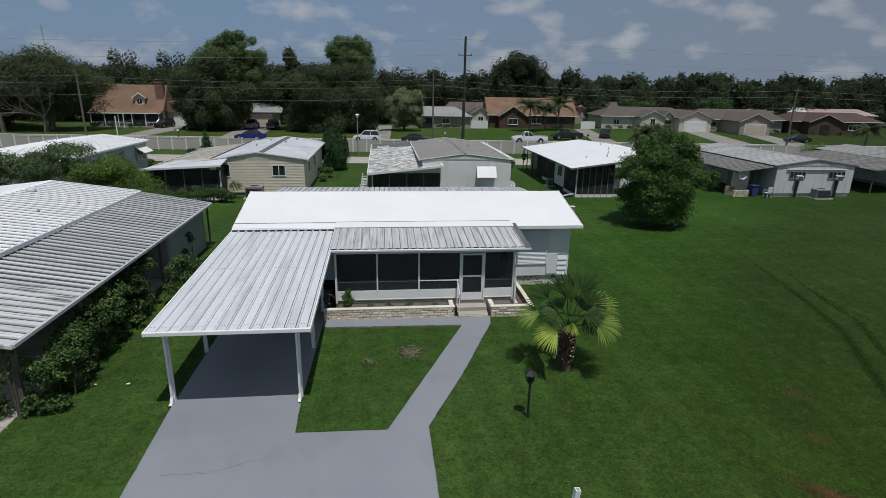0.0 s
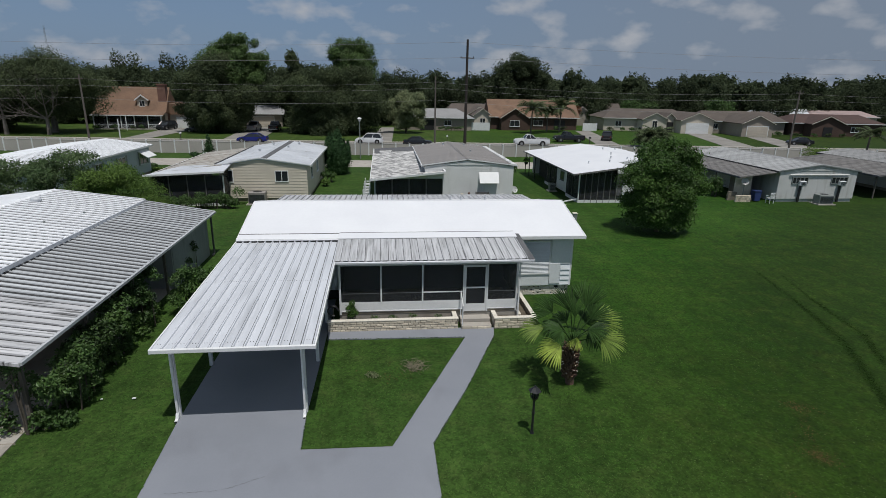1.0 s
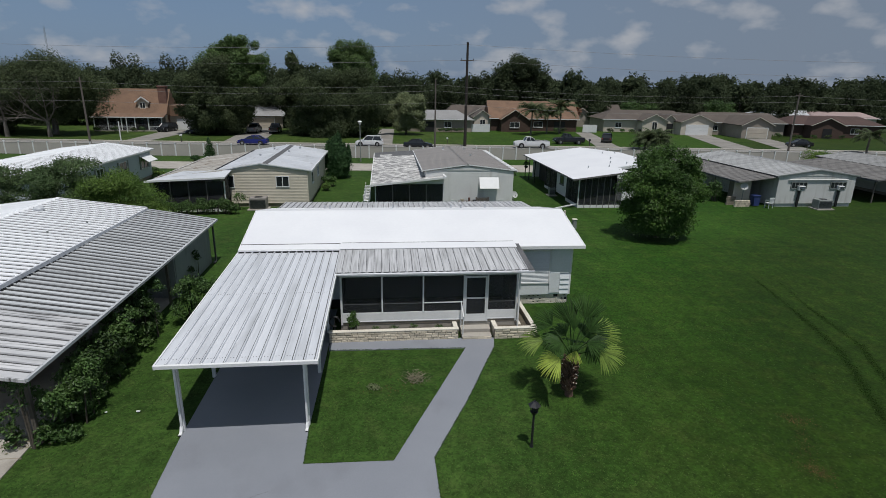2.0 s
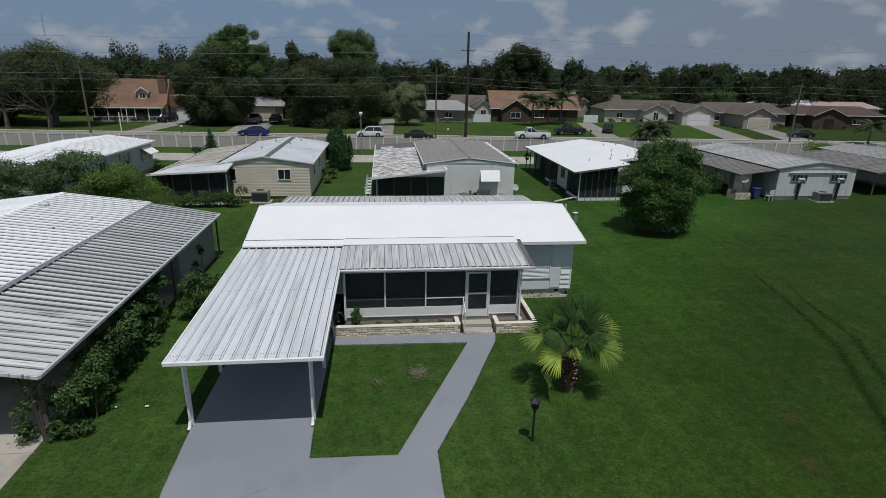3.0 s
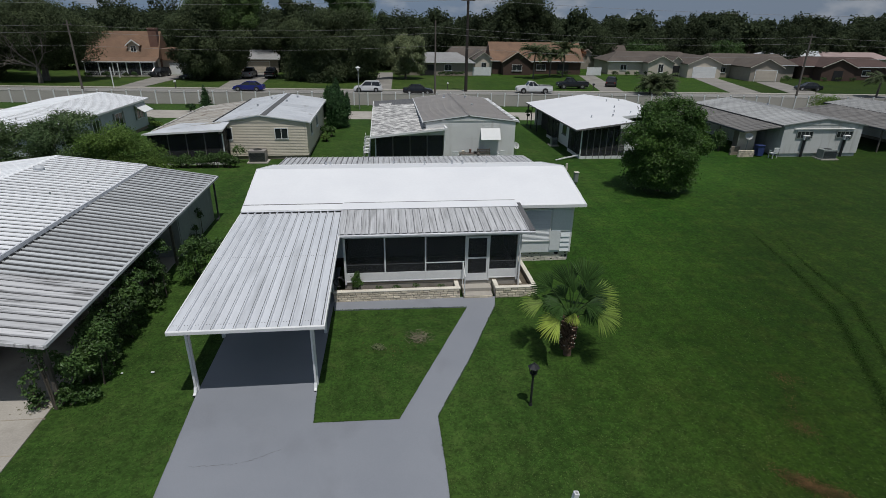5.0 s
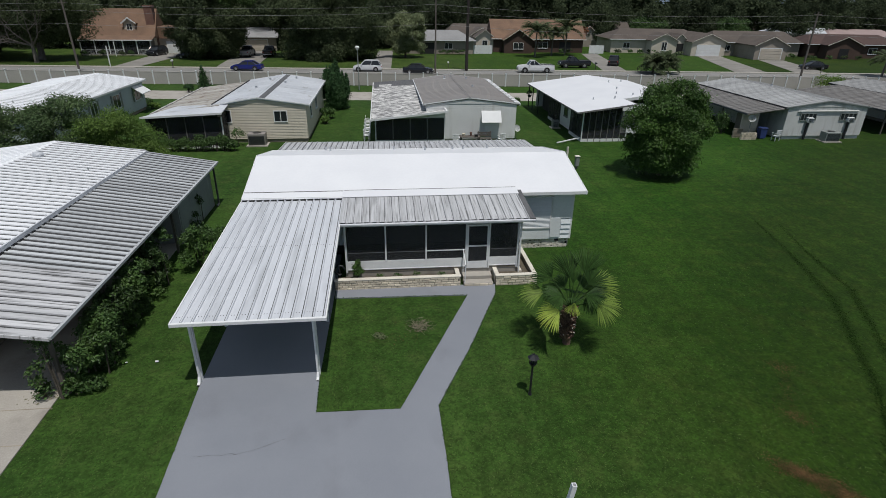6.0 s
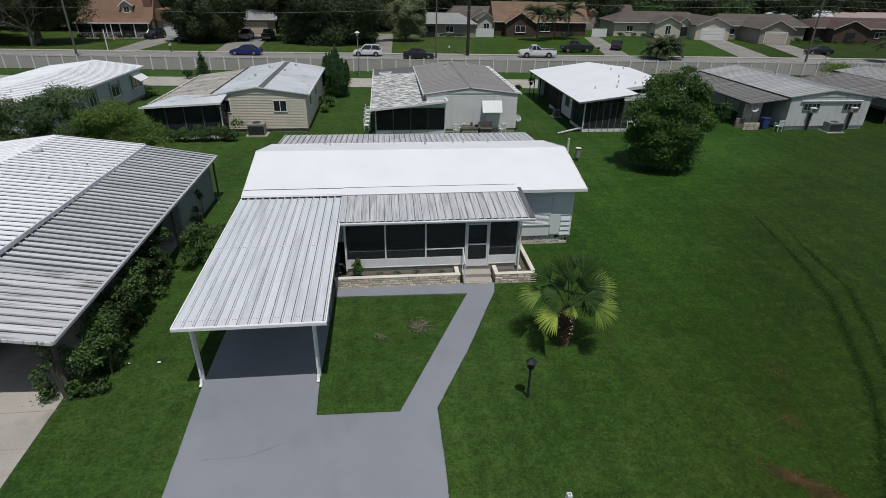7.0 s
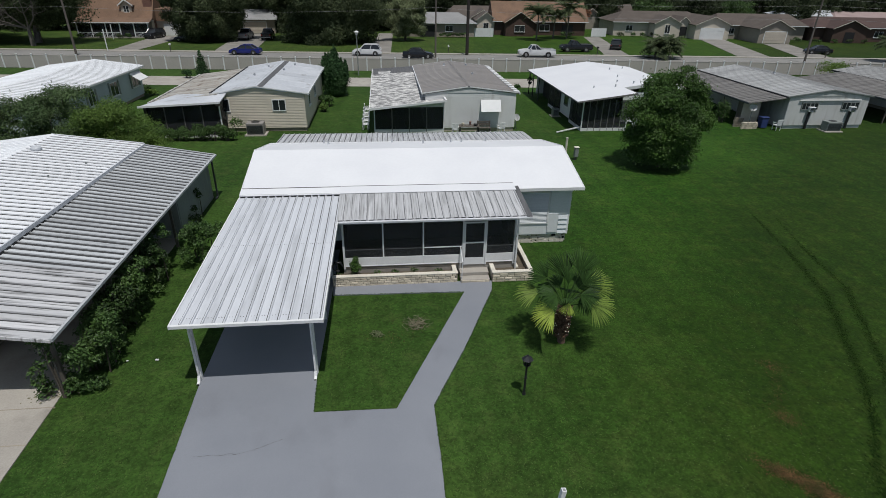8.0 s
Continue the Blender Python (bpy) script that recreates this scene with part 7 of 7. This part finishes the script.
for x, y, h in ((-42.5, 94.1, 3.2), (-48.8, 111.3, 2.6)):
    ob = thing("post", "thin white post beside the driveway", "post", "driveway posts", at=(x, y, 0))
    part("shaft", boxes((x - 0.06, x + 0.06, y - 0.06, y + 0.06, -0.1, h)), WHITE, ob)

# ---- vehicles ----


def loft(sections):
    """A closed shell through cross-sections: each is (x, [(y, z), ...]), all with as many points."""
    bm = bmesh.new()
    rings = [[bm.verts.new((x, y, z)) for y, z in pts] for x, pts in sections]
    n = len(rings[0])
    for a, b in zip(rings, rings[1:]):
        for i in range(n):
            bm.faces.new((a[i], a[(i + 1) % n], b[(i + 1) % n], b[i]))
    bm.faces.new(rings[0])
    bm.faces.new(rings[-1])
    return bm


def hull(w, lo, hi, tuck=0.06):
    """A car's cross-section: width, underside and top height, sides leaning in above the waist."""
    h, m = w / 2, lo + (hi - lo) * 0.55
    return [(-h + 0.05, lo), (-h, lo + 0.12), (-h, m), (-h + tuck, hi), (h - tuck, hi), (h, m), (h, lo + 0.12), (h - 0.05, lo)]


def vehicle(kind, label, paint, at, turn, length):
    """A parked or standing car, nose towards +x before the turn: body, cabin, panes, wheels, lamps."""
    ob = thing({"pickup": "pickup_truck", "suv": "suv", "sedan": "car"}[kind], label, "car" if kind != "pickup" else "pickup truck")
    L = length
    w = 1.95 if kind == "pickup" else 1.85
    lo = 0.34 if kind == "pickup" else 0.24
    belt = {"pickup": 1.18, "suv": 1.02, "sedan": 0.92}[kind]
    top = {"pickup": 1.86, "suv": 1.68, "sedan": 1.44}[kind]
    hood = belt - (0.04 if kind == "pickup" else 0.08)
    xs = [(-L / 2, w * 0.86, lo + 0.2, belt - 0.12), (-L / 2 + 0.12, w * 0.95, lo, belt - 0.02), (-L * 0.25, w, lo, belt), (L * 0.12, w, lo, belt), (L * 0.28, w * 0.99, lo, hood + 0.03), (L / 2 - 0.35, w * 0.95, lo, hood - 0.08), (L / 2 - 0.08, w * 0.86, lo, hood - 0.2), (L / 2, w * 0.74, lo + 0.14, hood - 0.34)]
    part("body", loft([(x, hull(ww, a, b)) for x, ww, a, b in xs]), paint, ob)
    spans = {"pickup": (-0.12, 0.22, 0.02, 0.14), "suv": (-0.46, 0.24, -0.38, 0.08), "sedan": (-0.36, 0.24, -0.2, 0.07)}[kind]
    c0, c1, r0, r1 = (L * s for s in spans)
    wc = w * 0.94

    def ring(x, ww, z):
        return [(x, -ww / 2, z), (x, ww / 2, z)]
    bm = bmesh.new()
    low = [bm.verts.new(v) for v in ring(c0, wc, belt - 0.03) + ring(c1, wc, belt - 0.03)]
    high = [bm.verts.new(v) for v in ring(r0, wc * 0.8, top - 0.05) + ring(r1, wc * 0.8, top - 0.05)]
    for a, b in ((0, 1), (1, 3), (3, 2), (2, 0)):
        bm.faces.new((low[a], low[b], high[b], high[a]))
    bm.faces.new((high[0], high[1], high[3], high[2]))
    part("cabin_glass", bm, GLASS, ob, "dark tinted car glass")
    part("roof", prism([(r0 - 0.1, top - 0.07), (r0 + 0.15, top), (r1 - 0.15, top), (r1 + 0.12, top - 0.07)], "y", -wc * 0.41, wc * 0.41), paint, ob)
    for s in (-1, 1):
        for a, b in ((c0, r0), (c1, r1), ((c0 + c1) / 2 - 0.05, (r0 + r1) / 2 - 0.05)):
            bm = bmesh.new()
            rod(bm, (a, s * wc * 0.5, belt - 0.04), (b, s * wc * 0.405, top - 0.04), 0.045, 0.04, 5)
            part("pillar", bm, paint, ob)
    if kind == "pickup":
        # flat black plate paints the shaded depth of the bed
        part("bed", boxes((-L / 2 + 0.1, c0 - 0.1, -w * 0.4, w * 0.4, belt - 0.01, belt + 0.012)), DARK, ob, "dark open load bed")
        for y in (-w * 0.46, w * 0.44):
            part("bed_rail", boxes((-L / 2 + 0.08, c0 - 0.04, y, y + 0.06, belt - 0.05, belt + 0.06), bevel=0.015), paint, ob)
    r = 0.39 if kind == "pickup" else 0.33
    for x in (-L * 0.29, L * 0.31):
        for s in (-1, 1):
            arch = bmesh.new()
            rod(arch, (x, s * (w / 2 - 0.2), r + 0.03), (x, s * (w / 2 + 0.008), r + 0.03), r * 1.18, r * 1.18, 20)
            part("wheel_arch", arch, DARK, ob)
            bm = bmesh.new()
            rod(bm, (x, s * (w / 2 - 0.2), r), (x, s * (w / 2 + 0.025), r), r, r, 20)
            wheel = part("wheel", bm, RUBBER, ob)
            bm = bmesh.new()
            rod(bm, (x, s * (w / 2), r), (x, s * (w / 2 + 0.035), r), r * 0.64, r * 0.55, 12)
            part("rim", bm, CHROME, wheel)
    for s in (-1, 1):
        part("headlight", boxes((L / 2 - 0.2, L / 2 - 0.06, s * w * 0.34 - 0.16, s * w * 0.34 + 0.16, hood - 0.38, hood - 0.24), bevel=0.02), LAMP_CLEAR, ob)
        part("tail_light", boxes((-L / 2 - 0.01, -L / 2 + 0.1, s * w * 0.38 - 0.1, s * w * 0.38 + 0.1, belt - 0.36, belt - 0.16), bevel=0.02), LAMP_RED, ob)
        part("mirror", boxes((c1 - 0.3, c1 - 0.12, s * w * 0.53 - 0.07, s * w * 0.53 + 0.07, belt, belt + 0.14), bevel=0.03), paint, ob)
    part("bumper", boxes((L / 2 - 0.1, L / 2 + 0.03, -w * 0.38, w * 0.38, lo + 0.06, lo + 0.24), bevel=0.03), paint if kind != "pickup" else CHROME, ob)
    part("bumper", boxes((-L / 2 - 0.05, -L / 2 + 0.1, -w * 0.42, w * 0.42, lo + 0.08, lo + 0.26), bevel=0.03), paint if kind != "pickup" else CHROME, ob)
    ob.matrix_basis = pose(at[0], at[1], 0.025, 0, 0, turn)
    return ob


vehicle("suv", "white compact sport utility car on the road", CAR_WHITE, (-2.3, 89.9), 177, 4.5)
vehicle("pickup", "white crew-cab pickup truck on the road", CAR_WHITE, (24.4, 88.5), 176, 5.85)
vehicle("sedan", "deep blue coupe on the road", CAR_BLUE, (-20.9, 90.7), 177, 4.75)
vehicle("sedan", "black sedan in the near lane of the road", CAR_BLACK, (5.5, 87.0), -3, 4.7)
vehicle("pickup", "black pickup truck parked on the verge", CAR_BLACK, (33.2, 95.6), 178, 5.5).location.z = 0.0
vehicle("suv", "black sport utility car parked in the driveway", CAR_BLACK, (42.0, 99.5), 65, 4.9).location.z = 0.05
vehicle("sedan", "black car parked on the lawn edge", CAR_BLACK, (76.6, 93.4), 165, 4.3).location.z = 0.0
vehicle("suv", "black car parked before the garage", CAR_BLACK, (-42.4, 113.8), 255, 4.6).location.z = 0.045
vehicle("sedan", "dark car in the shade of the trees", CAR_BLACK, (-35.0, 109.0), 190, 4.6).location.z = 0.0
vehicle("suv", "dark sport utility car in the shaded driveway", CAR_BLACK, (-30.2, 113.5), 85, 4.8).location.z = 0.0
vehicle("pickup", "silver pickup truck in the shaded driveway", CAR_SILVER, (-25.6, 113.0), 88, 5.6).location.z = 0.045
vehicle("pickup", "dark pickup truck beside the driveway", CAR_BLACK, (-21.6, 113.6), 92, 5.5).location.z = 0.0

# ---- across the road ----
ob = thing("picket_fence", "white solid picket fence beside the bungalow", "fence", at=(20, 121, 0))
me = mesh_of(boxes((0.0, 0.27, 0, 0.04, 0.05, 1.75)), WHITE, "board")
for i in range(22):
    piece("board", me, Matrix.Translation((17.2 + i * 0.28, 119.6, 0)), ob)
for i in range(16):
    piece("board", me, Matrix.Translation((17.2 - 0.06 * i, 119.8 + i * 0.28, 0)) @ Matrix.Rotation(math.pi / 2 + 0.2, 4, "Z"), ob)
ob = thing("picket_fence", "white solid picket fence beside the driveway", "fence", at=(49, 122, 0))
for i in range(12):
    piece("board", me, Matrix.Translation((45.3 + i * 0.28, 121.5, 0)), ob)


def feather_palm(x, y, h, seed, r=2.6):
    """A slim palm with drooping feathered fronds."""
    ob = thing("feather_palm", "slim palm with drooping feathered fronds", "palm tree", "palms across the road", at=(x, y, 0))
    rng = random.Random(seed)
    bm = bmesh.new()
    rod(bm, (x, y, -0.1), (x + 0.1, y, h * 0.55), 0.17, 0.13, 8)
    part("trunk", bm, BARK_PALE, ob)
    bm = bmesh.new()
    for k in range(40):
        az, up = rng.uniform(0, 6.28), rng.uniform(0.3, 2.4)
        prev = Vector((x + 0.1, y, h * 0.55))
        d = Vector((math.cos(az), math.sin(az), up)).normalized()
        for s in range(9):
            nxt = prev + d * r / 8
            d = (d + Vector((0, 0, -0.19))).normalized()
            side = d.cross(Vector((0, 0, 1))).normalized()
            for sg in (-1, 1):
                ln = 0.8 * math.sin(math.pi * (s + 1.5) / 11)
                tip = (prev + nxt) / 2 + side * sg * ln + Vector((0, 0, -0.35 * ln)) + d * 0.2
                bm.faces.new((bm.verts.new(prev), bm.verts.new(nxt), bm.verts.new(tip)))
            prev = nxt
    part("frond_head", bm, LEAF_OAK, ob)


feather_palm(31.0, 113.5, 8.6, 1, 3.4)
feather_palm(35.5, 117.0, 7.2, 2, 3.0)
feather_palm(38.5, 117.5, 9.0, 3, 3.8)
feather_palm(81.0, 83.5, 4.6, 4)
for i, (x, y, h) in enumerate(((43.6, 87.3, 2.2), (45.4, 87.8, 2.9), (44.5, 86.9, 1.6))):
    feather_palm(x, y, h, 20 + i, 3.1)
for i in range(34):
    x = (3.5, 8.5, 12.5, 15.0, 17.0, 27, 29, 31.5, 39, 41, 55, 57, 59.5, 61, 66, 67.5, 78, 86, 89, 90.5, 94, 97, -55, -52, -48, -46.5, 84, 100, 104, 108, 52, 13.7, 16.0, 69.0)[i]
    y = 118.2 if x < 25 else 122 if x < 50 else 121.5 if x < 70 else 113 - 0.1 * (x - 70)
    if x < 0:
        y = 112.5
    r = rng.uniform(0.55, 0.95)
    bl = [(x + rng.uniform(-0.5, 0.5), y + rng.uniform(-0.3, 0.3), rng.uniform(0.3, 0.7), r * 0.6, r * 0.5, r * 0.5) for k in range(4)]
    shrub("house_shrub", "clipped green shrub in front of a house", bl, 260, 0.24, LEAF_HEDGE if i % 3 else LEAF_OAK, 200 + i, 0.5, stems=3)
bl = [(46.5 + rng.uniform(-1.2, 1.2), 131 + rng.uniform(-1, 1), rng.uniform(2.5, 5), 1.0, 1.0, 0.8) for k in range(10)]
LEAF_RED = mat("red_blossom", (0.20, 0.05, 0.02), (0.12, 0.06, 0.02), 0.6, amt=0.2, rough=0.8, bump=0.0, island=0.4)
shrub("flowering_tree", "small tree with red-orange blossom", bl, 1500, 0.35, LEAF_RED, 161, 0.5, "tree")
tree("leafy_tree", "round fresh green tree behind the brown roofs", (85, 133), 7.5, 4.2, 3.8, 1.5, 7000, 0.38, LEAF_HEDGE, 170, 26, 0.25)
tree("leafy_tree", "round fresh green tree behind the beige roofs", (67, 139), 7.0, 5, 4, 1.5, 7000, 0.4, LEAF_HEDGE, 171, 26, 0.25)

# ---- turf grain ----


def turf(x0, x1, y0, y1, count, seed, size, material=TUFT, label="short uneven lawn grass tufts"):
    """Upright tufts on the open lawn, kept off the drives, beds and buildings."""
    rng = np.random.default_rng(seed)
    p = np.column_stack([rng.uniform(x0, x1, count), rng.uniform(y0, y1, count)])

    def inside(poly, q):
        hit = np.zeros(len(q), bool)
        n = len(poly)
        for i in range(n):
            (ax, ay), (bx, by) = poly[i], poly[(i + 1) % n]
            cross = (ay > q[:, 1]) != (by > q[:, 1])
            with np.errstate(divide="ignore", invalid="ignore"):
                hit ^= cross & (q[:, 0] < (bx - ax) * (q[:, 1] - ay) / (by - ay) + ax)
        return hit
    bad = inside(drive, p) | inside(slab, p)
    edge = np.minimum.reduce([(x1 - p[:, 0]) / 8, (y1 - p[:, 1]) / 8, np.ones(count)])
    bad |= rng.random(count) > edge
    bad |= (p[:, 0] > -2.3) & (p[:, 0] < 5.95) & (p[:, 1] > 19.1) & (p[:, 1] < 22.7)
    bad |= (p[:, 0] > -5.9) & (p[:, 0] < 8.5) & (p[:, 1] > 22.6) & (p[:, 1] < 29.3)
    p = p[~bad]
    n = len(p)
    a = rng.uniform(0, math.tau, n)
    s = size * rng.uniform(0.6, 1.4, n)
    lean = rng.normal(0, 0.8, (n, 2)) * s[:, None]
    d = np.column_stack([np.cos(a), np.sin(a)]) * s[:, None] * 0.45
    v = np.zeros((n, 3, 3))
    v[:, 0, :2], v[:, 1, :2], v[:, 2, :2] = p - d, p + d, p + lean
    v[:, 2, 2] = s * rng.uniform(0.06, 0.2, n)
    me = bpy.data.meshes.new("grass_tufts")
    me.from_pydata(v.reshape(-1, 3).tolist(), [], np.arange(n * 3).reshape(-1, 3).tolist())
    me.materials.append(material)
    tagged(new("grass_tufts", me), label, "grass", kind="stuff")


def edge_grass(poly, seed):
    """Grass that leans over the rim of the drive in uneven tufts."""
    rng = random.Random(seed)
    bm = bmesh.new()
    for (ax, ay), (bx, by) in zip(poly, poly[1:] + poly[:1]):
        ln = math.hypot(bx - ax, by - ay)
        if max(ay, by) > 19.4 or min(ay, by) < -1:
            continue
        phase = rng.uniform(0, 6)
        for i in range(int(ln / 0.012)):
            k = rng.random()
            s = k * ln
            swell = 0.5 + 0.5 * math.sin(s * 1.3 + phase) * math.sin(s * 3.7 + phase * 2)
            reach = 0.006 + 0.04 * swell * rng.random() ** 1.5
            x, y = ax + (bx - ax) * k, ay + (by - ay) * k
            nx, ny = (by - ay) / ln, -(bx - ax) / ln
            side = rng.choice((-1, 1))
            w = rng.uniform(0.008, 0.02)
            tx, ty = (bx - ax) / ln * w, (by - ay) / ln * w
            z = rng.uniform(0.034, 0.05)
            bm.faces.new([bm.verts.new(v) for v in ((x - tx - nx * 0.01 * side, y - ty - ny * 0.01 * side, z), (x + tx, y + ty, z), (x + nx * reach * side, y + ny * reach * side, z + rng.uniform(-0.003, 0.02)))])
    tagged(part("rim_grass", bm, TUFT), "uneven grass fringe along the drive", "grass", kind="stuff")


edge_grass(drive, 4)
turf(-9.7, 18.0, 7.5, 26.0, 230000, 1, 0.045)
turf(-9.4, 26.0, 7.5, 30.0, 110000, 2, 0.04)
turf(-9.7, 17.0, 7.5, 26.0, 60000, 3, 0.03, TUFT_PALE, "scattered dry yellow grass blades")
